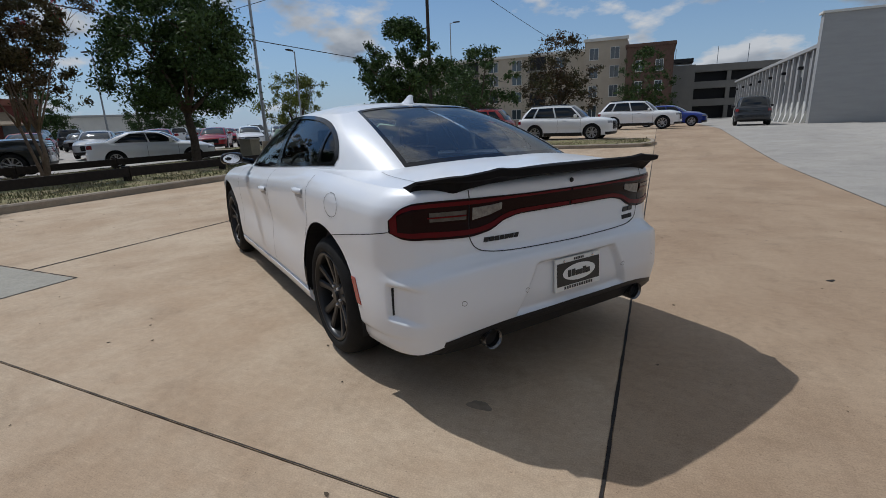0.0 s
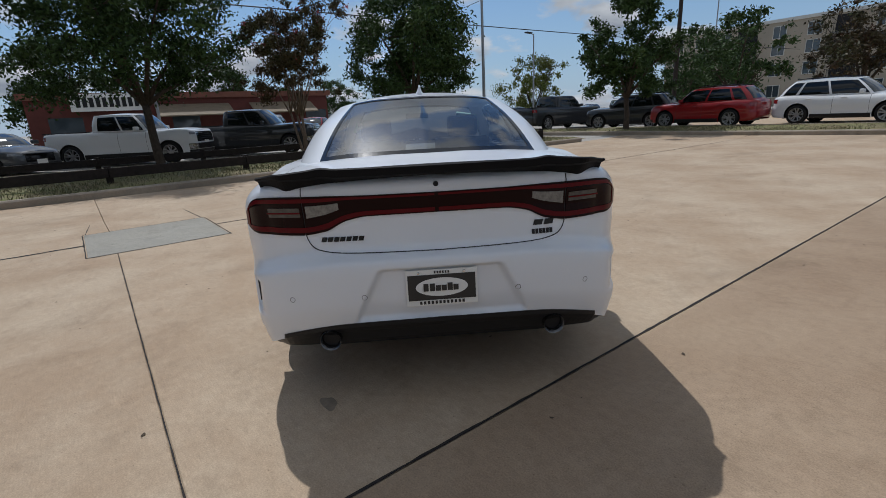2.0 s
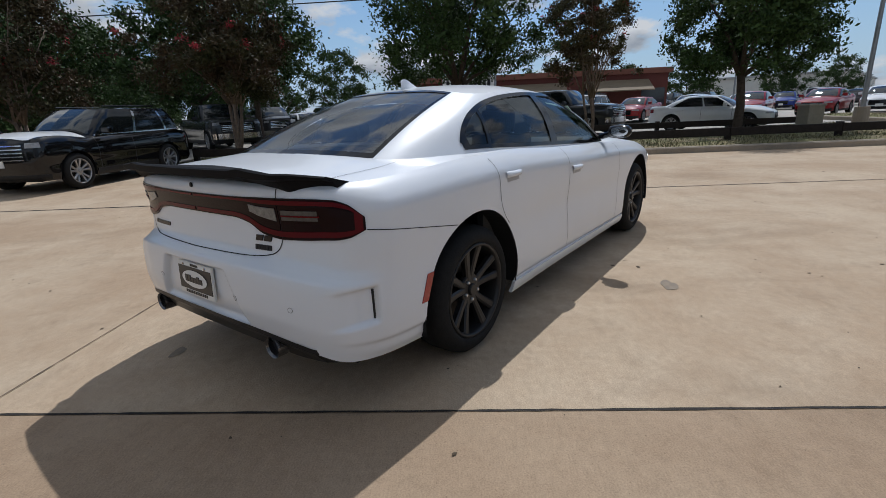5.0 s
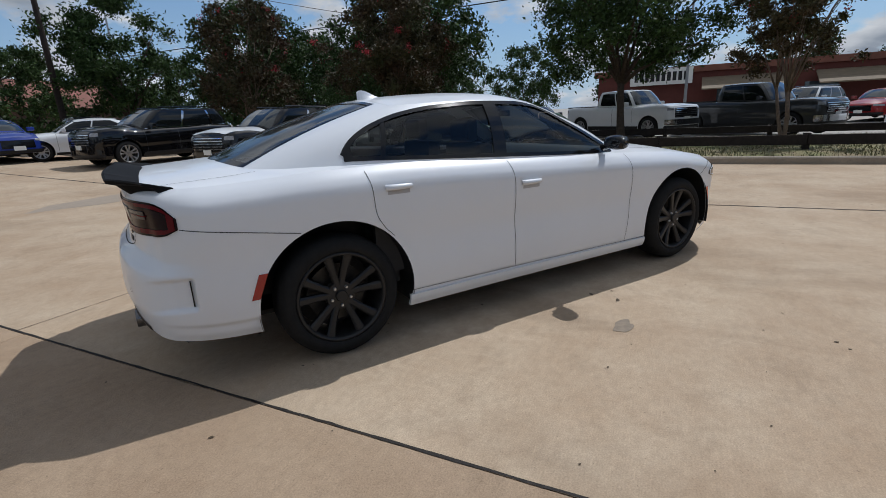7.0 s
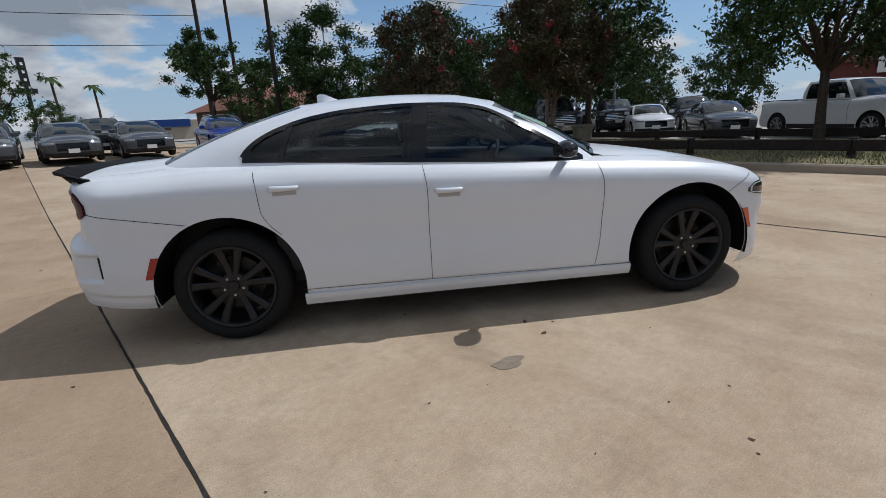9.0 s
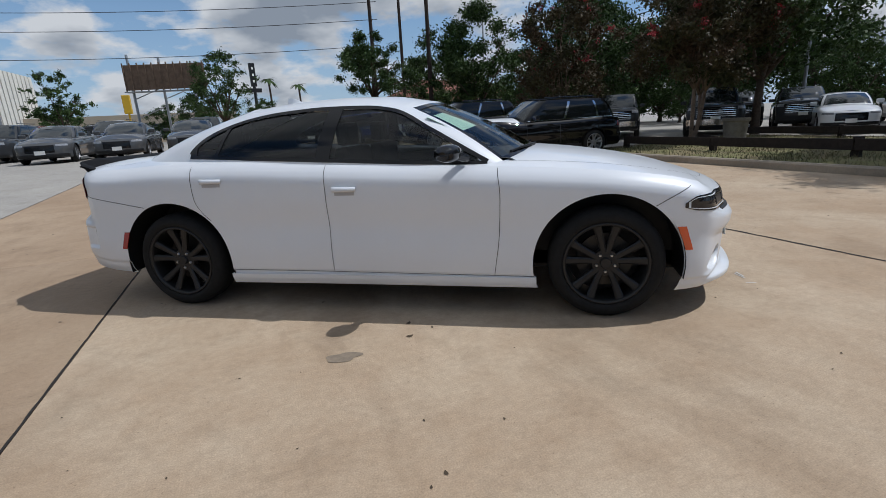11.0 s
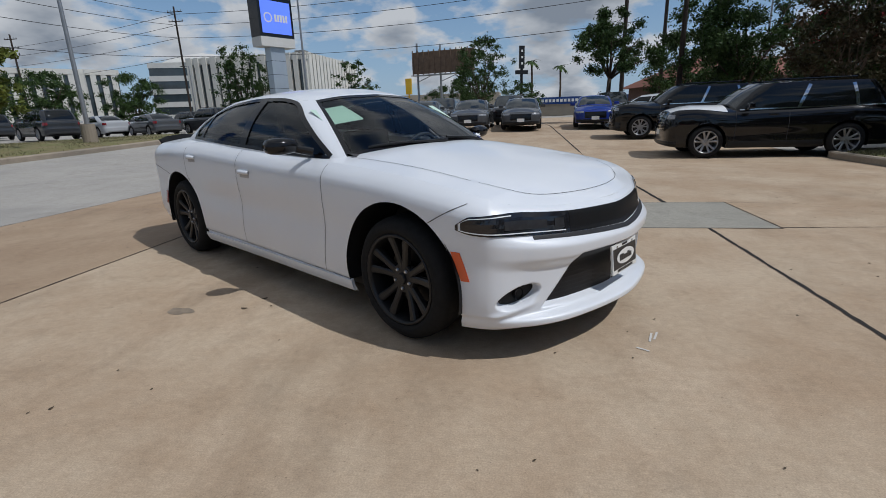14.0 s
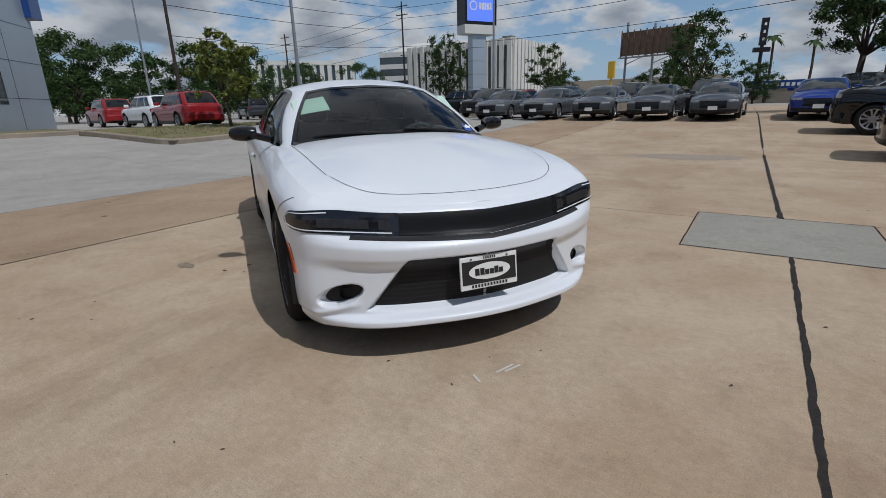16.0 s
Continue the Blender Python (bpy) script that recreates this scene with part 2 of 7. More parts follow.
# ---- mesh helpers ----
class Mesh:
    """Collects vertices and faces of one part."""

    def __init__(self):
        self.v, self.f = [], []

    def add(self, verts, faces):
        k = len(self.v)
        self.v += [tuple(float(c) for c in p) for p in verts]
        self.f += [tuple(i + k for i in f) for f in faces]
        return self

    def box(self, x0, x1, y0, y1, z0, z1, m=None):
        pts = [Vector(p) for p in ((x0, y0, z0), (x1, y0, z0), (x1, y1, z0), (x0, y1, z0), (x0, y0, z1), (x1, y0, z1), (x1, y1, z1), (x0, y1, z1))]
        if m is not None:
            pts = [m @ p for p in pts]
        return self.add(pts, [(3, 2, 1, 0), (4, 5, 6, 7), (0, 1, 5, 4), (1, 2, 6, 5), (2, 3, 7, 6), (3, 0, 4, 7)])

    def tube(self, p0, p1, r0, r1=None, n=10, cap=True):
        p0, p1 = Vector(p0), Vector(p1)
        r1 = r0 if r1 is None else r1
        d = (p1 - p0).normalized()
        a = d.orthogonal().normalized()
        b = d.cross(a)
        pts = []
        for p, r in ((p0, r0), (p1, r1)):
            pts += [p + (a * math.cos(t) + b * math.sin(t)) * r for t in (2 * math.pi * i / n for i in range(n))]
        faces = [(i, (i + 1) % n, n + (i + 1) % n, n + i) for i in range(n)]
        if cap:
            faces += [tuple(range(n - 1, -1, -1)), tuple(range(n, 2 * n))]
        return self.add(pts, faces)

    def path(self, pts, radii, n=8):
        """A tube through several points, with a radius at each."""
        pts = [Vector(p) for p in pts]
        rings = []
        a = None
        for i, p in enumerate(pts):
            d = (pts[min(i + 1, len(pts) - 1)] - pts[max(i - 1, 0)]).normalized()
            a = d.orthogonal().normalized() if a is None else (a - d * a.dot(d)).normalized()
            b = d.cross(a)
            rings += [p + (a * math.cos(t) + b * math.sin(t)) * radii[i] for t in (2 * math.pi * j / n for j in range(n))]
        faces = []
        for i in range(len(pts) - 1):
            for j in range(n):
                faces.append((i * n + j, i * n + (j + 1) % n, (i + 1) * n + (j + 1) % n, (i + 1) * n + j))
        faces += [tuple(range(n - 1, -1, -1)), tuple(range((len(pts) - 1) * n, len(pts) * n))]
        return self.add(rings, faces)

    def grid(self, p, flip=False, keep=None):
        n, m = p.shape[:2]
        faces = []
        for i in range(n - 1):
            for j in range(m - 1):
                if keep is not None and not keep[i, j]:
                    continue
                q = (i * m + j, (i + 1) * m + j, (i + 1) * m + j + 1, i * m + j + 1)
                faces.append(q[::-1] if flip else q)
        return self.add(p.reshape(-1, 3), faces)

    def lathe(self, profile, axis="y", n=40, centre=(0, 0, 0)):
        """Turns a profile of (radius, along) about an axis."""
        pts = []
        for i in range(n):
            t = 2 * math.pi * i / n
            for r, h in profile:
                q = (r * math.cos(t), h, r * math.sin(t)) if axis == "y" else (r * math.cos(t), r * math.sin(t), h)
                pts.append((q[0] + centre[0], q[1] + centre[1], q[2] + centre[2]))
        k = len(profile)
        faces = [(i * k + j, i * k + j + 1, ((i + 1) % n) * k + j + 1, ((i + 1) % n) * k + j) for i in range(n) for j in range(k - 1)]
        if axis != "y":
            faces = [f[::-1] for f in faces]
        return self.add(pts, faces)

    def mirror(self):
        """Adds the other half across y = 0."""
        k = len(self.v)
        self.v += [(x, -y, z) for x, y, z in self.v]
        self.f += [tuple(i + k for i in reversed(f)) for f in self.f]
        return self

    def data(self, name, mat, smooth=False, bevel=0.0, weld=False):
        me = bpy.data.meshes.new(name)
        me.from_pydata(self.v, [], self.f)
        if weld or bevel:
            bm = bmesh.new()
            bm.from_mesh(me)
            if weld:
                bmesh.ops.remove_doubles(bm, verts=bm.verts, dist=0.0006)
            if bevel:
                bmesh.ops.bevel(bm, geom=bm.edges[:], offset=bevel, segments=2, affect="EDGES", profile=0.6)
            bm.to_mesh(me)
            bm.free()
        me.materials.append(mat)
        if smooth:
            me.polygons.foreach_set("use_smooth", [True] * len(me.polygons))
        me.update()
        return me

    def made(self, name, mat, parent=None, label="", smooth=False, bevel=0.0, weld=False, kind=""):
        return link(name, self.data(name, mat, smooth, bevel, weld), parent, label, kind)


def link(name, data, parent=None, label="", kind="", m=None):
    ob = new(name, data)
    if parent is not None:
        ob.parent = parent
    if m is not None:
        ob.matrix_basis = m
    return tagged(ob, label, kind=kind)


def thing(name, m, label, category, group=""):
    ob = new(name)
    ob.empty_display_size = 0.2
    ob.matrix_basis = m
    return tagged(ob, label, category, group)


# the paving grid: origin, and its two directions
ORIGIN, GRID = Vector((-2.12, -1.073, 0)), 33.5
CU, SU = math.cos(radians(GRID)), math.sin(radians(GRID))


def uv(u, v, z=0.0):
    return Vector((ORIGIN.x + CU * u - SU * v, ORIGIN.y + SU * u + CU * v, z))


def rise(x, y):
    """The lot climbs gently away from the drive, least towards the far lot."""
    u = CU * (x - ORIGIN.x) + SU * (y - ORIGIN.y)
    d = math.hypot(x - 5.0, y)
    t = min(1.0, max(0.0, (u - 8.0) / 8.0))
    return 0.045 * (1 - 0.65 * t * t * (3 - 2 * t)) * max(0.0, min(d, 24.0) - 12.5)


def drape(ob):
    """Lays a mesh on the rising ground."""
    m = ob.parent.matrix_basis if ob.parent else ob.matrix_basis
    for v in ob.data.vertices:
        p = m @ v.co
        v.co.z += rise(p.x, p.y)
    ob.data.update()
    return ob


def at(u, v, z=0.0, turn=0.0):
    """The pose at a place of the paving grid, on the ground."""
    p = uv(u, v, z)
    p.z += rise(p.x, p.y)
    return pose(p.x, p.y, p.z, 0, 0, GRID + turn)


# ---- ground ----
g = Mesh()
marks = np.concatenate([[-2500, -900, -300, -120, -70], np.arange(-50, 51, 2.5), [70, 120, 300, 900, 2500]])
gu, gv = np.meshgrid(marks, marks, indexing="ij")
g.grid(np.stack([gu, gv, np.zeros_like(gu)], -1))
ground = g.made("ground", M_GREY, label="light grey concrete parking lot ground", kind="structure")
ground.matrix_basis = at(0, 0, -0.03)
ground["category"] = "ground"
drape(ground)
pavement = new("pavement")
pavement.matrix_basis = at(0, 0)
tagged(pavement, "tan concrete paving slabs with dark tarred joints", "pavement", kind="structure")


def slab(u0, u1, v0, v1, mat, name="concrete_slab", top=0.0):
    e = 0.003
    a, b, c, d = u0 + e, u1 - e, v0 + e, v1 - e
    r = 0.006
    # two joints run a little askew
    def skew(u, v):
        u2 = u - 0.026 * max(v - 1.0, 0) if abs(u - 5.75) < 0.03 else u
        return (u2, v + 0.13 - 0.026 * u if abs(v - 2.12) < 0.03 and 0 < u < 5.8 else v)
    nu, nv = max(1, int((b - a) / 1.6)), max(1, int((d - c) / 1.6))
    us = np.concatenate([[a, a], np.linspace(a + r, b - r, nu + 1), [b, b]])
    vs = np.concatenate([[c, c], np.linspace(c + r, d - r, nv + 1), [d, d]])
    P = np.zeros((len(us), len(vs), 3))
    for i, u in enumerate(us):
        for j, v in enumerate(vs):
            ring = min(i, len(us) - 1 - i, j, len(vs) - 1 - j)
            P[i, j] = (*skew(u, v), (-0.028, top - r, top)[min(ring, 2)])
    return drape(Mesh().grid(P).made(name, mat, pavement))


V_CUTS = [-62, -49, -36, -26, -13.5, 2.12, 14.5, 27, 40, 52]
for (u0, u1) in ((-3.0, 0.0), (0.0, 5.75), (5.75, 10.70)):
    for a, b in zip(V_CUTS, V_CUTS[1:]):
        slab(u0, u1, a, b, M_TAN2 if u0 < 0 else M_TAN)
slab(4.95, 6.45, 0.92, 2.40, M_PATCH, top=0.004)
for (u0, u1) in ((-10.2, -6.6), (-6.6, -3.0)):
    for a, b in zip(V_CUTS, V_CUTS[1:]):
        slab(u0, u1, a, b, M_GREY)
for a, b in ((14.5, 27), (27, 40)):
    slab(10.7, 17.0, a, b, M_TAN)
# sealant in the joints: ragged strips a little below the slab tops
rng = random.Random(4)


def sealant(p0, p1, width, z=-0.004):
    m = Mesh()
    n = max(2, int((Vector(p1) - Vector(p0)).length / 0.07))
    d = (Vector(p1) - Vector(p0)).normalized()
    s = Vector((-d.y, d.x, 0))
    rows = []
    for i in range(n + 1):
        p = Vector(p0).lerp(Vector(p1), i / n)
        p.z = z
        rows.append([p + s * width * (0.5 + rng.uniform(-0.18, 0.28)), p - s * width * (0.5 + rng.uniform(-0.18, 0.28))])
    m.grid(np.array([[tuple(q) for q in r] for r in rows]))
    drape(m.made("joint_sealant", M_TAR, pavement, "black joint sealant"))


sealant((0, -30, 0), (0, 20, 0), 0.013, 0.003)
sealant((5.75, -24, 0), (5.75, 0.92, 0), 0.022, 0.003)
sealant((5.71, 2.40, 0), (5.40, 14.5, 0), 0.045, 0.003)
sealant((5.40, 14.5, 0), (5.07, 27, 0), 0.045, 0.003)
sealant((5.75, -6, 0), (5.75, 0.92, 0), 0.028, 0.0035)
sealant((0, 2.25, 0), (4.95, 2.12, 0), 0.006, 0.003)
sealant((-3, -30, 0), (-3, 27, 0), 0.010, 0.003)
for a, b in (((4.94, 0.91, 0), (6.46, 0.91, 0)), ((4.94, 2.41, 0), (6.46, 2.41, 0)), ((4.94, 0.91, 0), (4.94, 2.41, 0)), ((6.46, 0.91, 0), (6.46, 2.41, 0))):
    sealant(a, b, 0.012, 0.003)
sealant((6.46, 0.95, 0), (7.6, 1.0, 0), 0.010, 0.003)
sealant((6.46, 2.38, 0), (7.3, 2.3, 0), 0.008, 0.003)

# ---- kerbs and planted islands ----
def rounded(u0, u1, v0, v1, r, n=6):
    pts = []
    for cu, cv, a0 in ((u1 - r, v1 - r, 0), (u0 + r, v1 - r, 90), (u0 + r, v0 + r, 180), (u1 - r, v0 + r, 270)):
        pts += [(cu + r * math.cos(radians(a0 + 90 * i / n)), cv + r * math.sin(radians(a0 + 90 * i / n))) for i in range(n + 1)]
    return pts


def island(name, u0, u1, v0, v1, r, label, h=0.15):
    """A kerb ring with a rolled edge round a planted bed."""
    th = thing(name, at(0, 0), label, "kerb island")
    out = rounded(u0, u1, v0, v1, r)
    k = 0.16
    inn = rounded(u0 + k, u1 - k, v0 + k, v1 - k, max(0.05, r - k))
    mid = rounded(u0 + 0.03, u1 - 0.03, v0 + 0.03, v1 - 0.03, r - 0.03)

    def finer(ring):
        pts = []
        for i, p in enumerate(ring):
            q = ring[(i + 1) % len(ring)]
            steps = 12 if i % 7 == 6 else 1
            pts += [(p[0] + (q[0] - p[0]) * j / steps, p[1] + (q[1] - p[1]) * j / steps) for j in range(steps)]
        return pts

    out, mid, inn = finer(out), finer(mid), finer(inn)
    n = len(out)
    m = Mesh()
    pts = [(*p, -0.03) for p in out] + [(*p, h - 0.03) for p in out] + [(*p, h) for p in mid] + [(*p, h) for p in inn] + [(*p, h - 0.08) for p in inn]
    faces = [(s * n + i, s * n + (i + 1) % n, (s + 1) * n + (i + 1) % n, (s + 1) * n + i) for s in range(4) for i in range(n)]
    m.add(pts, faces)
    drape(m.made("kerb", M_KERB, th, "weathered tan concrete kerb"))
    bed = Mesh()
    nu, nv = max(3, int((u1 - u0 - 2 * k) / 0.35)), max(3, int((v1 - v0 - 2 * k) / 0.35))
    P = np.zeros((nu + 1, nv + 1, 3))
    for i in range(nu + 1):
        for j in range(nv + 1):
            a, b = u0 + k * 0.8 + (u1 - u0 - 1.6 * k) * i / nu, v0 + k * 0.8 + (v1 - v0 - 1.6 * k) * j / nv
            edge = min(i, nu - i, j, nv - j)
            P[i, j] = (a, b, h - 0.05 + (0 if edge == 0 else 0.05 + 0.05 * noise.noise((a * 0.6, b * 0.6, 0))))
    bed.grid(P)
    drape(bed.made("grass_bed", M_GRASS, th, "patchy dry grass"))
    return th


island("kerb_island", 10.70, 18.2, -14.6, 8.6, 0.9, "long kerbed grass island between two parking lots")
island("kerb_island", 0.0, 24.0, -19.6, -17.0, 0.9, "kerbed grass strip beside parked cars")
island("kerb_island", -17.5, -10.3, 4.6, 21.0, 0.8, "kerbed grass island with a young tree")
island("kerb_island", -30.0, -17.7, 2.0, 5.4, 0.6, "kerbed strip before the showroom")
island("kerb_island", -18.0, -8.5, 26.0, 28.5, 0.5, "narrow kerbed strip by the street")


def tufts(name, u0, u1, v0, v1, count, h, seed, label):
    r = np.random.default_rng(seed)
    u, v = r.uniform(u0, u1, count), r.uniform(v0, v1, count)
    a, w, L = r.uniform(0, 6.28, count), r.uniform(0.006, 0.014, count), r.uniform(0.4, 1.0, count) * h
    lean = r.normal(0, 0.4, (count, 2)) * L[:, None]
    z = 0.13
    P = np.zeros((count, 3, 3))
    P[:, 0] = np.stack([u + np.cos(a) * w, v + np.sin(a) * w, np.full(count, z)], 1)
    P[:, 1] = np.stack([u - np.cos(a) * w, v - np.sin(a) * w, np.full(count, z)], 1)
    P[:, 2] = np.stack([u + lean[:, 0], v + lean[:, 1], z + L], 1)
    m = Mesh()
    m.v = [tuple(p) for p in P.reshape(-1, 3).tolist()]
    m.f = [(3 * i, 3 * i + 1, 3 * i + 2) for i in range(count)]
    ob = m.made(name, M_BLADE, label=label, kind="stuff")
    ob.matrix_basis = at(0, 0)
    ob["category"] = "grass"
    drape(ob)


tufts("grass", 10.95, 17.9, -14.3, 8.3, 26000, 0.11, 3, "thin patchy green and straw grass blades")
tufts("grass", 0.3, 23.6, -19.3, -17.3, 9000, 0.10, 5, "thin grass blades on the kerbed strip")
tufts("grass", -17.2, -10.6, 4.9, 20.7, 9000, 0.10, 6, "thin grass blades round the young tree")

# ---- low wooden rail ----
POSTS = [-13.4, -10.5, -7.5, -4.5, -1.4, 1.7, 4.9, 8.0]
post = Mesh().box(-0.07, 0.07, -0.07, 0.07, -0.1, 0.42).data("post", M_RAIL, bevel=0.008)
for u in (12.3, 17.5):
    fence = thing("rail_fence", at(u, 0, 0.12), "low dark-stained wooden rail fence on the grass", "fence", "rails of the grass island")
    for v in POSTS:
        link("post", post, fence, m=pose(0, v, 0))
    for a, b in zip(POSTS, POSTS[1:]):
        Mesh().box(-0.13, -0.07, a + 0.01, b - 0.01, 0.16, 0.38).made("rail", M_RAIL, fence, bevel=0.008)


# ---- trees ----
def leaf_cloud(mesh, clumps, count, size, r):
    """Small folded leaves scattered through the clumps."""
    c = np.array([k[0] for k in clumps]); rad = np.array([k[1] for k in clumps])
    w = rad ** 2 / np.sum(rad ** 2)
    idx = r.choice(len(clumps), count, p=w)
    d = r.normal(0, 1, (count, 3)); d /= np.linalg.norm(d, axis=1)[:, None]
    rr = rad[idx] * np.clip(np.abs(r.normal(0.55, 0.38, count)), 0.05, 1.75)
    pos = c[idx] + d * rr[:, None] * np.array([1, 1, 0.78])
    a = r.normal(0, 1, (count, 3)); a /= np.linalg.norm(a, axis=1)[:, None]
    b = np.cross(a, r.normal(0, 1, (count, 3))); b /= np.linalg.norm(b, axis=1)[:, None]
    s = size * r.uniform(0.6, 1.3, count)[:, None]
    P = np.stack([pos - a * s, pos + b * s * 0.45, pos + a * s, pos - b * s * 0.45], 1)
    k = len(mesh.v)
    mesh.v += [tuple(p) for p in P.reshape(-1, 3).tolist()]
    mesh.f += [(k + 4 * i, k + 4 * i + 1, k + 4 * i + 2, k + 4 * i + 3) for i in range(count)]


def tree(m, height, spread, clear, trunk_r, leaf, bark, label, seed, leaves=9000, size=0.09, stems=1, bloom=0, name="tree", clumps_n=70, airy=0.5, top_cut=1.0):
    """A tapered trunk with limbs and a crown of many small leaves."""
    th = thing(name, m, label, "tree")
    r = random.Random(seed)
    nr = np.random.default_rng(seed)
    wood = Mesh()
    tips = []
    crown_h = height - clear
    for s in range(stems):
        ang = r.uniform(0, 6.28)
        out = 0.0 if stems == 1 else spread * 0.16
        base = Vector((math.cos(ang) * 0.05 * (stems > 1), math.sin(ang) * 0.05 * (stems > 1), -0.15))
        fork = Vector((math.cos(ang) * out + r.uniform(-0.12, 0.12), math.sin(ang) * out + r.uniform(-0.12, 0.12), clear * r.uniform(0.8, 1.0)))
        tr = trunk_r / math.sqrt(stems)
        mid = base.lerp(fork, 0.5) + Vector((r.uniform(-0.08, 0.08), r.uniform(-0.08, 0.08), 0))
        wood.path([base, base.lerp(mid, 0.2), mid, fork], [tr * 1.45, tr * 1.08, tr * 0.9, tr * 0.8], 10)
        n_limb = 8 if stems == 1 else 4
        for i in range(n_limb):
            a2 = ang + 6.28 * i / n_limb + r.uniform(-0.4, 0.4)
            reach = spread * r.uniform(0.45, 0.85)
            up = crown_h * r.uniform(0.25, 0.85)
            tip = fork + Vector((math.cos(a2) * reach, math.sin(a2) * reach, up))
            bend = fork.lerp(tip, 0.45) + Vector((0, 0, up * 0.10))
            wood.path([fork - Vector((0, 0, 0.1)), fork.lerp(bend, 0.5) + Vector((r.uniform(-.1, .1), r.uniform(-.1, .1), 0)), bend, tip], [tr * 0.62, tr * 0.42, tr * 0.30, tr * 0.08], 7)
            tips.append(tip); tips.append(bend)
            for j in range(4):
                t2 = bend.lerp(tip, r.uniform(0.0, 0.8))
                e = t2 + Vector((r.uniform(-1, 1), r.uniform(-1, 1), r.uniform(-0.1, 0.9))) * spread * 0.28
                wood.path([t2, t2.lerp(e, 0.5) + Vector((0, 0, 0.05)), e], [tr * 0.18, tr * 0.11, tr * 0.04], 5)
                tips.append(e)
    wood.made("trunk", bark, th, smooth=True)
    cl = []
    for i in range(clumps_n):
        z = r.uniform(0.0, 1.0)
        lim = math.sqrt(max(0.0, 1 - ((z - 0.38) / 0.64) ** 2))
        a2, q = r.uniform(0, 6.28), math.sqrt(r.uniform(0.05, 1.0))
        wob = 1 + 0.22 * math.sin(3 * a2 + seed) + 0.12 * math.sin(5 * a2 + 2 * seed)
        p = (math.cos(a2) * spread * q * lim * wob * 0.92, math.sin(a2) * spread * q * lim * wob * 0.92, clear * 0.95 + crown_h * (0.04 + 0.94 * z * top_cut))
        cl.append((p, spread * r.uniform(0.13, 0.27) * (1.1 - airy * 0.4)))
    for t in tips:
        if r.random() < 0.6:
            cl.append((tuple(t), spread * r.uniform(0.12, 0.2)))
    crown = Mesh()
    leaf_cloud(crown, cl, leaves, size, nr)
    crown.made("crown", leaf, th, "dense crown of small leaves")
    if bloom:
        fl = Mesh()
        top = [c for c in cl if c[0][2] > clear + crown_h * 0.3]
        spots = [((c[0][0] * 1.12, c[0][1] * 1.12, c[0][2] + spread * 0.1), spread * 0.075) for c in r.choices(top, k=26)]
        leaf_cloud(fl, spots, bloom, size * 0.62, nr)
        fl.made("blossom", M_BLOOM, th, "drying red blossom heads")
    return th


tree(at(16.9, 0.0, 0.12), 7.2, 3.6, 2.25, 0.14, M_LEAF, M_BARK, "live oak with a dark dense crown on the grass island", 11, 52000, 0.075, name="oak_tree", clumps_n=120)
tree(at(16.2, -4.7, 0.12), 6.2, 1.9, 1.7, 0.10, M_LEAF2, M_BARKP, "slim crape myrtle with sparse red blossom on the grass island", 12, 24000, 0.055, stems=4, bloom=900, name="crape_myrtle", airy=1.0)
tree(at(16.2, -9.8, 0.12), 6.3, 3.0, 2.0, 0.16, M_LEAF, M_BARK, "round live oak on the end of the grass island", 13, 46000, 0.075, name="oak_tree", clumps_n=120)
tree(at(11.4, -18.2, 0.12), 5.9, 2.35, 1.5, 0.13, M_LEAF, M_BARK, "upright live oak on the kerbed strip", 14, 26000, 0.085, name="oak_tree", airy=0.9)
tree(at(15.0, 8.0, 0.12), 5.6, 2.35, 1.9, 0.13, M_LEAF3, M_BARKP, "bronze crape myrtle with red blossom beside a planter", 15, 44000, 0.06, stems=4, bloom=1400, name="crape_myrtle", airy=0.7)
tree(at(19.5, 9.0), 7.4, 3.6, 2.4, 0.16, M_LEAF, M_BARK, "live oak behind the crape myrtle", 16, 17000, 0.10, name="oak_tree")
tree(at(19.3, 20.0), 7.6, 3.6, 1.6, 0.16, M_LEAF, M_BARK, "bushy oak behind parked cars", 17, 24000, 0.10, name="oak_tree")
tree(at(15.5, 16.0), 6.4, 2.4, 1.6, 0.13, M_LEAF3, M_BARKP, "reddish crape myrtle behind the parked cars", 18, 18000, 0.08, stems=3, bloom=500, name="crape_myrtle")
tree(at(15.6, 25.5), 8.0, 3.4, 1.7, 0.18, M_LEAF, M_BARK, "tall oak by the utility pole", 19, 30000, 0.10, name="oak_tree")
tree(at(23.5, 14.0), 8.0, 3.8, 2.0, 0.18, M_LEAF, M_BARK, "dark oak in the tree row", 20, 20000, 0.11, name="oak_tree")
tree(at(8.8, 26.2), 6.3, 2.7, 2.8, 0.15, M_LEAF, M_BARK, "open-crowned oak by a dark utility pole", 21, 22000, 0.075, name="oak_tree", airy=1.2, clumps_n=34)
tree(at(8.2, -41.0), 8.0, 3.6, 1.0, 0.2, M_LEAF3, M_BARK, "brownish tree before the apartments", 22, 9000, 0.13, name="tree")
tree(at(11.5, -30.0), 6.0, 2.6, 0.8, 0.15, M_LEAF, M_BARK, "dark shrubby tree before the apartments", 23, 7000, 0.11, name="tree")
tree(at(1.8, -57.0), 8.0, 2.8, 1.0, 0.18, M_LEAF, M_BARK, "dark tree beside the brick tower", 24, 6000, 0.14, name="tree")
tree(at(17.5, -37.0), 6.5, 3.4, 0.8, 0.18, M_LEAF, M_BARK, "dark tree before the apartments", 25, 7000, 0.13, name="tree")
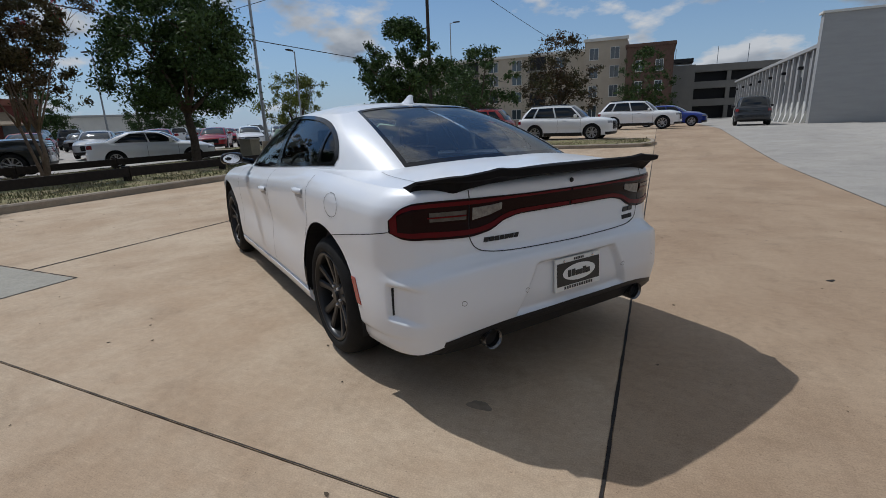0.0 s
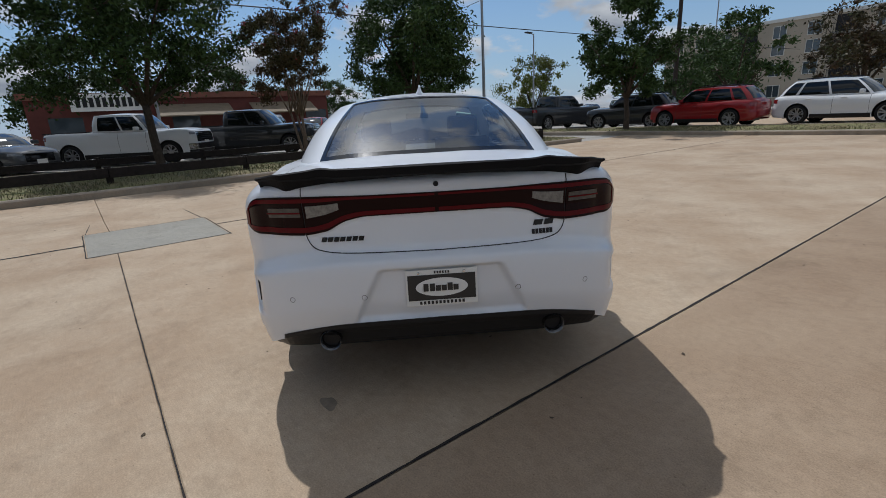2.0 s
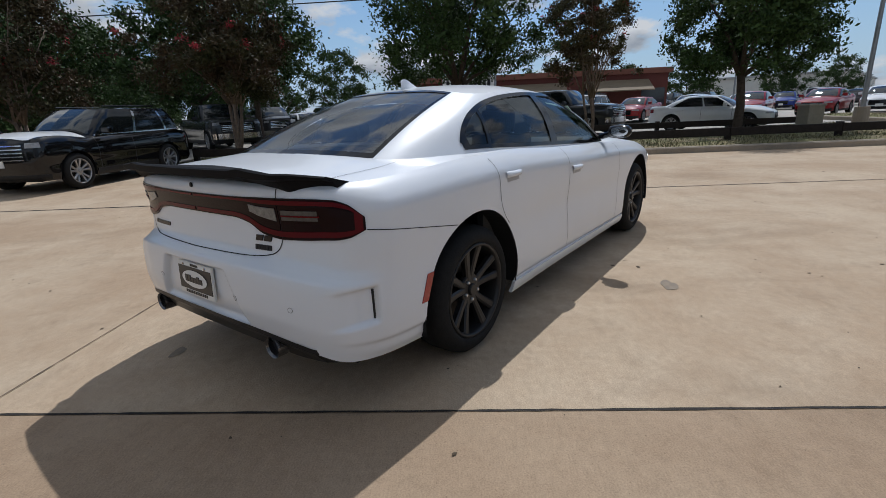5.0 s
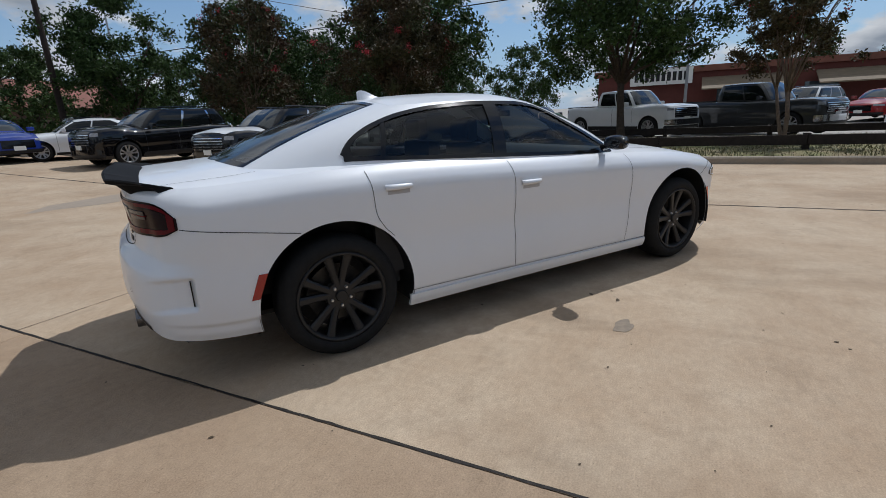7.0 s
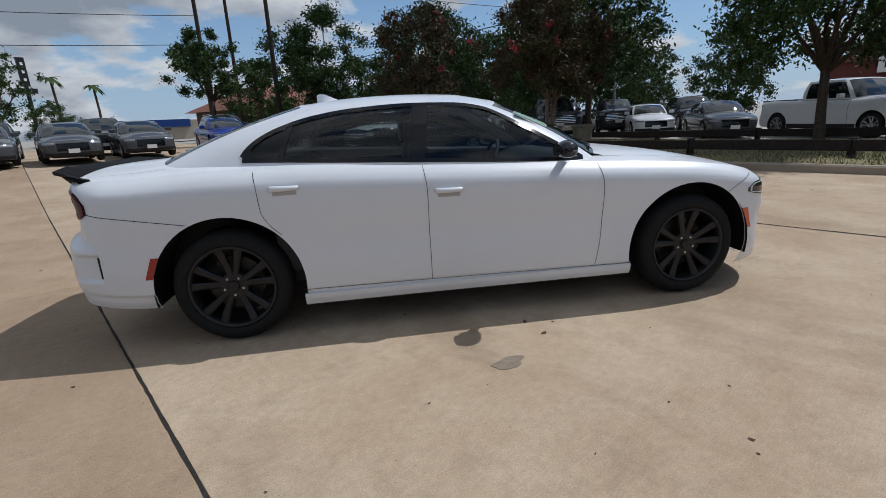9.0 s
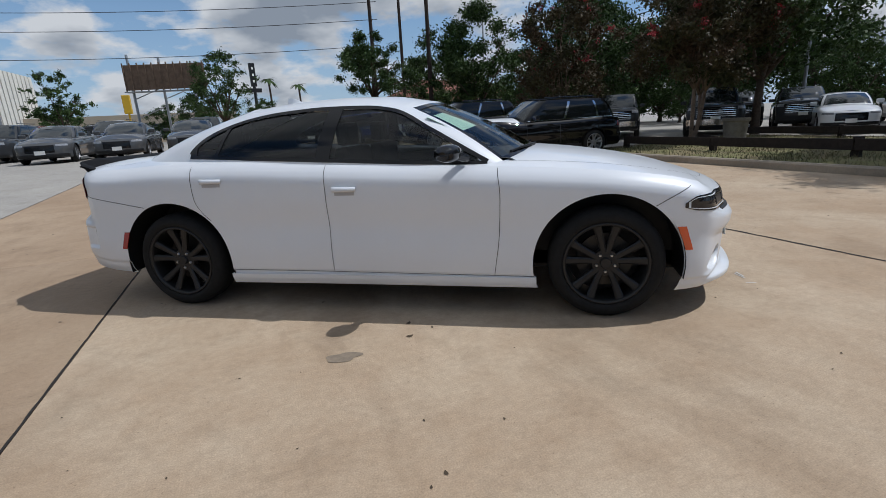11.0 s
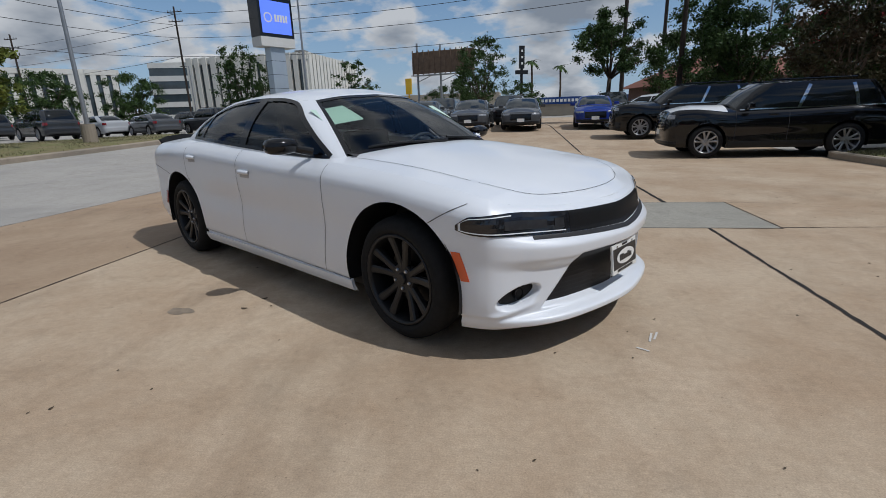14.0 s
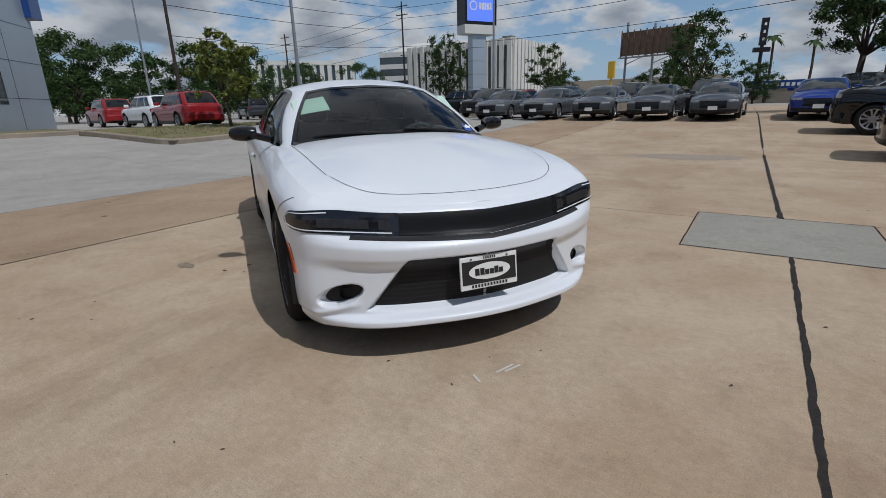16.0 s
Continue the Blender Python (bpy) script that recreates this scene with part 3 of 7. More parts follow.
tree(at(-13.2, 8.8, 0.12), 3.9, 1.5, 1.2, 0.07, M_LEAF4, M_BARK, "young yellow-green tree on the kerbed island", 26, 5500, 0.085, name="tree", airy=1.3, clumps_n=45)
tree(at(-0.6, 51.0), 8.6, 3.6, 1.9, 0.18, M_LEAF, M_BARK, "round green tree behind the row of cars", 27, 9000, 0.12, name="tree", airy=0.9)
tree(at(-10.7, 38.4), 5.6, 2.2, 1.9, 0.10, M_LEAF, M_BARK, "small spreading tree by the street", 28, 4500, 0.10, name="tree", airy=1.2, clumps_n=40)
tree(at(-24.6, 43.5), 8.2, 3.2, 2.0, 0.16, M_LEAF, M_BARK, "green tree beside the sign pillar", 29, 8000, 0.12, name="tree", airy=0.9)
tree(at(39.2, -42.8), 7.4, 4.2, 1.0, 0.2, M_LEAF4, M_BARK, "pale willow beyond the far lot", 30, 9000, 0.14, name="willow_tree", clumps_n=60)
far_oak = tree(at(-50, 17), 8.2, 4.2, 0.8, 0.2, M_LEAF, M_BARK, "dark tree in a far row", 31, 14000, 0.15, name="tree")
FAR = [(-45, 20, 0.9), (-39, 24, 0.85), (-60, 20, 1.0), (-41, 30, 0.8), (-56, 50, 1.0), (-47, 54, 0.9), (-66, 44, 1.1), (-3, 62, 0.7), (4, 66, 0.6), (31, 30, 0.8), (30, 21, 0.55), (35, 14, 0.6), (33, 25, 0.6), (37, 34, 0.7), (41, 27, 0.8), (46, 12, 0.8), (48, -16, 0.6), (57, -20, 0.5),
       (36, 30, 1.05), (27, 28, 1.0), (25, 36, 0.9), (17, 39, 0.85), (42, 20, 1.1), (50, 2, 1.0), (52, -10, 1.0), (62, -28, 0.8), (30, -55, 0.8), (22, -52, 0.8), (-16, 58, 0.55), (-8, 70, 0.6),
       (47, -30, 0.55), (60, -45, 0.6)]
for i, (u, v, s) in enumerate(FAR):
    c = copy_thing(far_oak, at(u, v, 0, 67 * i))
    c.scale = (s, s, s * (0.92 + 0.05 * (i % 4)))
    c["group"] = "far tree row"
far_oak["group"] = "far tree row"

# ---- planter and utility box ----
def planter(m):
    th = thing("planter", m, "round grey concrete planter beside the crape myrtle", "planter")
    Mesh().lathe([(0.0, 0.0), (0.27, 0.0), (0.30, 0.05), (0.36, 0.62), (0.40, 0.66), (0.40, 0.74), (0.35, 0.74), (0.33, 0.60), (0.0, 0.58)], "z", 24).made("pot", material("planter_concrete", (0.20, 0.18, 0.15), 0.9, vary=0.4, scale=6, bump=0.4), th, smooth=False)


planter(at(15.4, 6.7, 0.12))
box_t = thing("utility_box", at(15.2, -11.6, 0.12), "small tan metal utility box on the grass", "utility box")
Mesh().box(-0.3, 0.3, -0.25, 0.25, 0, 0.8).made("cabinet", material("tan_metal", (0.30, 0.26, 0.19), 0.5, vary=0.2), box_t, bevel=0.02)
Mesh().box(-0.33, 0.33, -0.28, 0.28, 0.8, 0.86).made("lid", material("tan_lid", (0.34, 0.30, 0.22), 0.5, vary=0.2), box_t, bevel=0.015)


# ---- poles, lamps, wires ----
def lamp_post(m, h, arms, label):
    th = thing("street_lamp", m, label, "street lamp")
    Mesh().tube((0, 0, 0), (0, 0, 0.7), 0.26, 0.24, 16).made("base", M_KERB, th, "round concrete base")
    Mesh().tube((0, 0, 0.7), (0, 0, h), 0.085, 0.05, 12).made("pole", M_STEEL, th)
    for a in arms:
        d = Vector((math.cos(radians(a)), math.sin(radians(a)), 0))
        Mesh().tube((0, 0, h - 0.08), tuple(d * 0.5 + Vector((0, 0, h))), 0.03, 0.03, 8).made("arm", M_STEEL, th)
        q = pose(d.x * 0.8, d.y * 0.8, h + 0.02, 0, 0, a)
        Mesh().box(-0.38, 0.38, -0.16, 0.16, -0.05, 0.05, q).made("lamp_head", M_DARK, th, "flat dark lamp head", bevel=0.02)


lamp_post(at(-12.8, 12.3, 0.12), 9.0, (0, 180), "grey steel parking lot lamp with twin heads")
lamp_post(at(-9.9, 26.2), 8.0, (-33, 147), "grey steel parking lot lamp with twin flat heads")
lamp_post(at(28.5, -31), 7.4, (100,), "thin grey lamp post in the far lot")
lamp_post(at(22.9, -52), 12.3, (180,), "tall thin lamp post before the apartments")
lamp_post(at(30, -2), 7.6, (90,), "grey lamp post by the restaurant")
lamp_post(at(24.6, 10.6), 8.5, (90,), "grey lamp post among the trees")
lamp_post(at(-34.8, 16.6), 9.6, (0,), "grey lamp post by the far cars")
lamp_post(at(-40, 57), 8.0, (180,), "grey lamp post near the offices")
lamp_post(at(17.5, -15.0), 9.5, (0,), "pale lamp post behind the round oak")
lamp_post(at(19.6, 32.2), 9.5, (0,), "pale pole above the trees")
lamp_post(at(44, -24), 8.0, (0, 180), "lamp post with twin heads in the far lot")


def utility_pole(m, h, label, arms=True):
    th = thing("utility_pole", m, label, "utility pole")
    Mesh().tube((0, 0, -0.2), (0, 0, h), 0.16, 0.11, 12).made("pole", M_POLEW, th)
    if arms:
        for k in (0.6, 1.8):
            Mesh().box(-1.1, 1.1, -0.05, 0.05, h - k - 0.1, h - k).made("crossarm", M_POLEW, th)
            for x in (-1.0, -0.5, 0.5, 1.0):
                Mesh().tube((x, 0, h - k), (x, 0, h - k + 0.18), 0.035, 0.05, 8).made("insulator", M_STEEL, th)


utility_pole(at(16.8, -32.8), 14.5, "dark wooden utility pole before the apartments")
utility_pole(at(14.9, 38.8), 13.5, "dark wooden utility pole with crossarms")
utility_pole(at(10.8, 33), 12.5, "dark wooden utility pole by the oak", False)
utility_pole(at(-38.2, 20.9), 13.0, "tall dark utility pole by the showroom")
utility_pole(at(-43.0, 60.1), 16.0, "slim utility pole by the street")
utility_pole(at(-70, 60), 14.0, "utility pole at the far street")
utility_pole(at(12.6, 26.0), 9.0, "leaning dark pole among trees", False)
utility_pole(at(60, -38), 13.0, "far slim wooden utility pole", False)
wires = thing("power_lines", at(0, 0), "thin dark overhead power lines", "power lines")


def wire(p0, p1, sag):
    p0, p1 = Vector(p0), Vector(p1)
    pts = [p0.lerp(p1, i / 24) - Vector((0, 0, sag * 4 * (i / 24) * (1 - i / 24))) for i in range(25)]
    Mesh().path(pts, [0.028] * 25, 5).made("wire", M_WIRE, wires)


for k, z in enumerate((10.2, 12.6, 14.2, 15.6)):
    wire((-43 - k * 0.2, 60.1, z), (14.9, 46, z - 1.2), 0.9)
    wire((-43, 60.1, z), (-110, 78, z), 1.0)
    wire((-38.2, 20.9, z - 2.6), (-43, 60, z), 0.5)
wire((14.9, 38.8, 13.0), (60, 25, 12.0), 0.6)
wire((22, 60, 6.6), (22.5, -75, 7.2), 0.5)
wire((16.8, -32.8, 14.2), (60, -38, 12.8), 0.6)
wire((16.8, -32.8, 13.6), (14, -110, 13.0), 0.6)

# ---- vehicles: shells lofted round a plan outline ----
def pchip(xs, ys, flat=False):
    """Smooth curve through the points, with no overshoot."""
    xs, ys = np.array(xs, float), np.array(ys, float)
    h, d = np.diff(xs), np.diff(ys) / np.diff(xs)
    m = np.zeros(len(xs))
    for i in range(1, len(xs) - 1):
        if d[i - 1] * d[i] > 0:
            w1, w2 = 2 * h[i] + h[i - 1], h[i] + 2 * h[i - 1]
            m[i] = (w1 + w2) / (w1 / d[i - 1] + w2 / d[i])
    m[0], m[-1] = (0, 0) if flat else (d[0], d[-1])

    def f(x):
        x = np.clip(np.asarray(x, float), xs[0], xs[-1])
        i = np.clip(np.searchsorted(xs, x) - 1, 0, len(xs) - 2)
        t = (x - xs[i]) / h[i]
        return ((1 + 2 * t) * (1 - t) ** 2 * ys[i] + t * (1 - t) ** 2 * h[i] * m[i] + t * t * (3 - 2 * t) * ys[i + 1] + t * t * (t - 1) * h[i] * m[i + 1])
    return f


def smooth(a, b, x):
    t = np.clip((np.asarray(x, float) - a) / (b - a), 0, 1)
    return t * t * (3 - 2 * t)


def surf_normal(surf, a, b):
    e = 1e-3
    da = surf(a + e, b) - surf(a - e, b)
    db = surf(a, b + e) - surf(a, b - e)
    n = np.cross(da, db)
    ln = np.linalg.norm(n, axis=-1, keepdims=True)
    return n / np.maximum(ln, 1e-9)


class Shell:
    """A car body: W(k, f) is the wall round the plan, from the rear centre by one side to the front centre; G(k, g) the
    greenhouse over it; roof and deck close them."""

    def __init__(s, plan, zb, zt, rear, side, front, wr, wf, base, top, roof, deck, wheels, arch, bulge=0.035, dent=None):
        k = np.arange(len(plan))
        s.K = len(plan) - 1
        s.px, s.py = pchip(k, [p[0] for p in plan], True), pchip(k, [p[1] for p in plan])
        s.zb, s.zt = pchip(k, zb), pchip(k, zt)
        s.rear, s.side, s.front = pchip(*zip(*rear)), pchip(*zip(*side)), pchip(*zip(*front))
        s.wr, s.wf = wr, wf
        s.dent = dent
        kg = np.arange(len(base))
        s.KG = len(base) - 1
        s.b = [pchip(kg, [p[i] for p in base]) for i in range(3)]
        s.t = [pchip(kg, [p[i] for p in top]) for i in range(3)]
        s.roof_z, s.deck_z = pchip(*zip(*roof)), pchip(*zip(*deck))
        s.wheels, s.arch, s.bulge = wheels, arch, bulge
        kk = np.linspace(0, s.K, 600)
        e = s.W(kk, np.ones(600))
        s.edge = e
        s.kk = kk
        s.pxs = s.px(kk)
        kb = np.linspace(0, s.KG, 400)
        s.basep = np.stack([s.b[0](kb), s.b[1](kb)], 1)
        s.topp = np.stack([s.t[0](kb), s.t[1](kb), s.t[2](kb)], 1)

    def W(s, k, f, off=0.0):
        k, f = np.broadcast_arrays(np.asarray(k, float), np.asarray(f, float))
        e = 0.02
        k0, k1 = np.clip(k - e, 0, s.K), np.clip(k + e, 0, s.K)
        tx, ty = s.px(k1) - s.px(k0), s.py(k1) - s.py(k0)
        tx = np.where(k < e, 0, np.where(k > s.K - e, 0, tx))
        ln = np.maximum(np.hypot(tx, ty), 1e-9)
        nx, ny = -ty / ln, tx / ln
        wr, wf = 1 - smooth(*s.wr, k), smooth(*s.wf, k)
        n = wr * s.rear(f) + wf * s.front(f) + (1 - wr - wf) * s.side(f) - off
        if s.dent:
            n = n + s.dent(s.px(k), s.py(k), s.zb(k) + (s.zt(k) - s.zb(k)) * f)
        y = np.maximum(s.py(k) - ny * n, 0)
        return np.stack([s.px(k) - nx * n, y, s.zb(k) + (s.zt(k) - s.zb(k)) * f], -1)

    def f_of(s, k, z):
        return (np.asarray(z, float) - s.zb(k)) / (s.zt(k) - s.zb(k))

    def k_of_x(s, x):
        return np.interp(x, s.pxs, s.kk)

    def k_rear(s, y):
        m = s.kk < s.wr[1]
        return np.interp(y, s.py(s.kk[m]), s.kk[m])

    def k_front(s, y):
        m = s.kk > s.wf[0]
        return np.interp(-np.asarray(y, float), -s.py(s.kk[m]), s.kk[m])

    def G(s, k, g, off=0.0):
        k, g = np.broadcast_arrays(np.asarray(k, float), np.asarray(g, float))
        B = np.stack([f(k) for f in s.b], -1)
        T = np.stack([f(k) for f in s.t], -1)
        e = 0.03
        k0, k1 = np.clip(k - e, 0, s.KG), np.clip(k + e, 0, s.KG)
        mx = lambda q: (s.b[0](q) + s.t[0](q), s.b[1](q) + s.t[1](q))
        (x0, y0), (x1, y1) = mx(k0), mx(k1)
        tx, ty = x1 - x0, y1 - y0
        end = (k < e) | (k > s.KG - e)
        tx = np.where(end, 0, tx)
        ln = np.maximum(np.hypot(tx, ty), 1e-9)
        N = np.stack([-ty / ln, tx / ln, np.full_like(tx, 0.55)], -1)
        N /= np.linalg.norm(N, axis=-1, keepdims=True)
        P = B + (T - B) * g[..., None] + N * (s.bulge * np.sin(np.pi * np.clip(g, 0, 1)) + off)[..., None]
        P[..., 1] = np.maximum(P[..., 1], 0)
        return P

    def G_at(s, x, z):
        """(k, g) of the side of the greenhouse at x, z."""
        x, z = np.asarray(x, float), np.asarray(z, float)
        ks = np.linspace(2.0, s.KG - 1.5, 300)
        g = np.full(x.shape, 0.5)
        k = np.full(x.shape, 5.0)
        for _ in range(12):
            k = np.array([np.interp(xx, s.b[0](ks) * (1 - gg) + s.t[0](ks) * gg, ks) for xx, gg in zip(x.ravel(), g.ravel())]).reshape(x.shape)
            b, t = s.b[2](k), s.t[2](k)
            g = np.clip(g + (z - s.G(k, g)[..., 2]) / (t - b), -0.1, 1.05)
        return k, g

    def wall(s, nk, nf):
        """The wall's grid with the wheel arches cut out, one half."""
        kk, ff = np.linspace(0, s.K, nk), np.linspace(0, 1, nf)
        A, B = np.meshgrid(kk, ff, indexing="ij")
        P = s.W(A, B)
        inside = np.zeros(P.shape[:2], bool)
        for cx, cz in s.wheels:
            dx, dz = P[..., 0] - cx, P[..., 2] - cz
            r = np.hypot(dx, dz)
            m = (r < s.arch) & (P[..., 1] > 0.45)
            inside |= m
            sc = np.where(m & (r > 1e-6), s.arch / np.maximum(r, 1e-6), 1)
            low = m & (dz < 0)
            # below the hub the opening's edges run straight down
            P[..., 0] = np.where(m & ~low, cx + dx * sc, P[..., 0])
            P[..., 2] = np.where(m & ~low, cz + dz * sc, P[..., 2])
            P[..., 0] = np.where(low, cx + np.sign(dx) * np.sqrt(np.maximum(s.arch ** 2 - dz ** 2, 0)), P[..., 0])
        keep = ~(inside[:-1, :-1] & inside[1:, :-1] & inside[1:, 1:] & inside[:-1, 1:])
        return A, B, P, keep

    def deck(s, nx, nv, hole=0.03):
        """Bonnet and boot: from the wall's upper edge to the middle."""
        ex, ey, ez = s.edge[:, 0], s.edge[:, 1], s.edge[:, 2]
        i0, i1 = int(np.argmin(ex)), int(np.argmax(ex))
        q = np.linspace(0, 1, nx)
        # more rows near the ends, where the outline turns in
        q = 0.5 - 0.5 * np.cos(np.pi * q)
        x = ex[i0] + (ex[i1] - ex[i0]) * q
        w, ze = np.interp(x, ex[i0:i1 + 1], ey[i0:i1 + 1]), np.interp(x, ex[i0:i1 + 1], ez[i0:i1 + 1])
        w[0], w[-1] = ey[i0], ey[i1]
        v = np.linspace(1, 0, nv)
        zc = np.maximum(s.deck_z(x), ze)
        X = np.repeat(x[:, None], nv, 1)
        Y = w[:, None] * v[None]
        Z = ze[:, None] + (zc - ze)[:, None] * (1 - np.abs(v[None]) ** 2.6)
        P = np.stack([X, Y, Z], -1)
        bi = np.argsort(s.basep[:, 0])
        bw = np.interp(x, s.basep[bi, 0], s.basep[bi, 1], left=-1, right=-1)
        inside = Y < (bw[:, None] - hole)
        keep = ~(inside[:-1, :-1] & inside[1:, :-1] & inside[1:, 1:] & inside[:-1, 1:])
        return P, keep

    def D(s, x, y):
        """A point of bonnet or boot."""
        x, y = np.broadcast_arrays(np.asarray(x, float), np.asarray(y, float))
        ex, ey, ez = s.edge[:, 0], s.edge[:, 1], s.edge[:, 2]
        i0, i1 = int(np.argmin(ex)), int(np.argmax(ex))
        w, ze = np.interp(x, ex[i0:i1 + 1], ey[i0:i1 + 1]), np.interp(x, ex[i0:i1 + 1], ez[i0:i1 + 1])
        zc = np.maximum(s.deck_z(x), ze)
        return np.stack([x, y, ze + (zc - ze) * (1 - np.clip(np.abs(y) / np.maximum(w, 1e-6), 0, 1) ** 2.6)], -1)

    def roof(s, nx, nv):
        tx, ty, tz = s.topp.T
        q = 0.5 - 0.5 * np.cos(np.pi * np.linspace(0, 1, nx))
        i0, i1 = int(np.argmin(tx)), int(np.argmax(tx))
        x = tx[i0] + (tx[i1] - tx[i0]) * q
        w, ze = np.interp(x, tx[i0:i1 + 1], ty[i0:i1 + 1]), np.interp(x, tx[i0:i1 + 1], tz[i0:i1 + 1])
        v = np.linspace(1, 0, nv)
        zc = np.maximum(s.roof_z(x), ze)
        P = np.stack([np.repeat(x[:, None], nv, 1), w[:, None] * v[None], ze[:, None] + (zc - ze)[:, None] * (1 - v[None] ** 2.3)], -1)
        return P


def panel(surf, A, B, off, depth=0.006, flip=False):
    """A plate lying on a surface, with its rim turned in."""
    P = surf(A, B)
    N = surf_normal(surf, A, B)
    if flip:
        N = -N
    top = P + N * off
    low = P + N * (off - depth)
    m = Mesh().grid(top, flip=flip)
    n, mm = A.shape
    rim = [(i, 0) for i in range(n)] + [(n - 1, j) for j in range(1, mm)] + [(i, mm - 1) for i in range(n - 2, -1, -1)] + [(0, j) for j in range(mm - 2, 0, -1)]
    pts = [top[r] for r in rim] + [low[r] for r in rim]
    L = len(rim)
    faces = [(i, (i + 1) % L, L + (i + 1) % L, L + i) for i in range(L)]
    if not flip:
        faces = [f[::-1] for f in faces]
    m.add(pts, faces)
    return m


def ribbon(surf, a, b, width, off=0.0015, flip=False, n=None):
    """A narrow strip along a line on a surface."""
    a, b = np.asarray(a, float), np.asarray(b, float)
    if n:
        t = np.linspace(0, 1, len(a)); q = np.linspace(0, 1, n)
        a, b = pchip(t, a)(q), pchip(t, b)(q)
    P = surf(a, b)
    N = surf_normal(surf, a, b) * (-1 if flip else 1)
    T = np.gradient(P, axis=0)
    S = np.cross(N, T)
    S /= np.maximum(np.linalg.norm(S, axis=1, keepdims=True), 1e-9)
    P = P + N * off
    return Mesh().grid(np.stack([P - S * width / 2, P + S * width / 2], 1), flip=flip)


def quad_grid(c00, c10, c11, c01, n, m):
    """Bilinear grid of (a, b) values over four corners."""
    u, v = np.meshgrid(np.linspace(0, 1, n), np.linspace(0, 1, m), indexing="ij")
    f = lambda i: (c00[i] * (1 - u) * (1 - v) + c10[i] * u * (1 - v) + c11[i] * u * v + c01[i] * (1 - u) * v)
    return f(0), f(1)


def other(m):
    """The same part on the other side."""
    o = Mesh()
    o.v = [(x, -y, z) for x, y, z in m.v]
    o.f = [tuple(reversed(f)) for f in m.f]
    return o


def pair(name, m, mat, parent, label="", **kw):
    return m.made(name, mat, parent, label, **kw), other(m).made(name, mat, parent, label, **kw)

# ---- paint and trim ----
def paint(name, c, rough=0.22):
    return material(name, c, 0.35, coat=0.9 if max(c) > 0.1 else 1.0, vary=0.03, scale=2.0, spec=0.1 if max(c) > 0.1 else 0.03)


M_WHITE = material("white_car_paint", (0.74, 0.765, 0.80), 0.38, coat=0.6, vary=0.035, scale=1.5)
M_GLOSSB = material("gloss_black", (0.008, 0.008, 0.009), 0.12, coat=0.15, spec=0.3)
M_SATINB = material("satin_black", (0.016, 0.016, 0.017), 0.42, vary=0.15, scale=25, spec=0.25)
M_SPOIL = material("matt_black", (0.010, 0.010, 0.011), 0.65, vary=0.15, scale=25, spec=0.08)
M_TYRE = material("tyre_rubber", (0.020, 0.020, 0.020), 0.75, vary=0.25, scale=30, bump=0.2, bump_scale=120, spec=0.12)
M_RIM = material("black_alloy", (0.026, 0.026, 0.027), 0.34, metal=0.3, vary=0.2, scale=10, spec=0.35)
M_DISC = material("brake_steel", (0.06, 0.058, 0.056), 0.45, metal=0.9, vary=0.2, scale=15)
M_CHROME = material("chrome", (0.72, 0.72, 0.73), 0.12, metal=1.0)
M_NUT = material("lug_nut", (0.55, 0.55, 0.56), 0.3, metal=0.9)
M_SEAM = material("panel_gap", (0.05, 0.05, 0.053), 0.8, spec=0.1)
M_LAMPD = material("smoked_red_lens", (0.010, 0.0015, 0.0025), 0.2, coat=0.08, spec=0.1)
M_LAMPR = material("red_lens", (0.095, 0.004, 0.007), 0.25, coat=0.05, spec=0.12)
M_LAMPC = material("clear_lens", (0.085, 0.08, 0.075), 0.25, coat=0.1, vary=0.4, scale=40)
M_LAMPW = material("reversing_lens", (0.24, 0.235, 0.22), 0.2, coat=0.2, vary=0.5, scale=50)
M_HEAD = material("headlamp_dark", (0.012, 0.012, 0.014), 0.10, coat=0.35)
M_HEADIN = material("headlamp_reflector", (0.05, 0.05, 0.054), 0.35, metal=0.4, vary=0.5, scale=30)
M_DRL = material("light_guide", (0.75, 0.77, 0.78), 0.25)
M_TRIMG = material("dark_grey_trim", (0.024, 0.024, 0.026), 0.5, vary=0.15, spec=0.25)
M_AMBER = material("amber_reflector", (0.70, 0.10, 0.02), 0.2, coat=0.6)
M_MARK = material("red_reflector", (0.32, 0.015, 0.012), 0.2, coat=0.6)
M_PLATEW = material("plate_white", (0.75, 0.75, 0.72), 0.4)
M_PLATEB = material("plate_black", (0.02, 0.02, 0.02), 0.4)
M_SEAT = material("dark_cloth", (0.030, 0.030, 0.032), 0.85, vary=0.3, scale=30)
M_CABIN = material("cabin_plastic", (0.045, 0.045, 0.047), 0.7, vary=0.2)
M_PAPER = material("window_paper", (0.50, 0.66, 0.56), 0.6)
M_BLUE = material("sticker_blue", (0.03, 0.10, 0.45), 0.4)
M_STICK = material("sticker_white", (0.8, 0.8, 0.8), 0.4)
M_GLASS = glass_material("tinted_glass", (0.46, 0.50, 0.50), ior=1.55)
M_GLASSW = glass_material("windscreen_glass", (0.80, 0.86, 0.85), ior=1.6)
M_GLASSR = glass_material("rear_glass", (0.80, 0.88, 0.90), ior=2.7, dust=0.10)


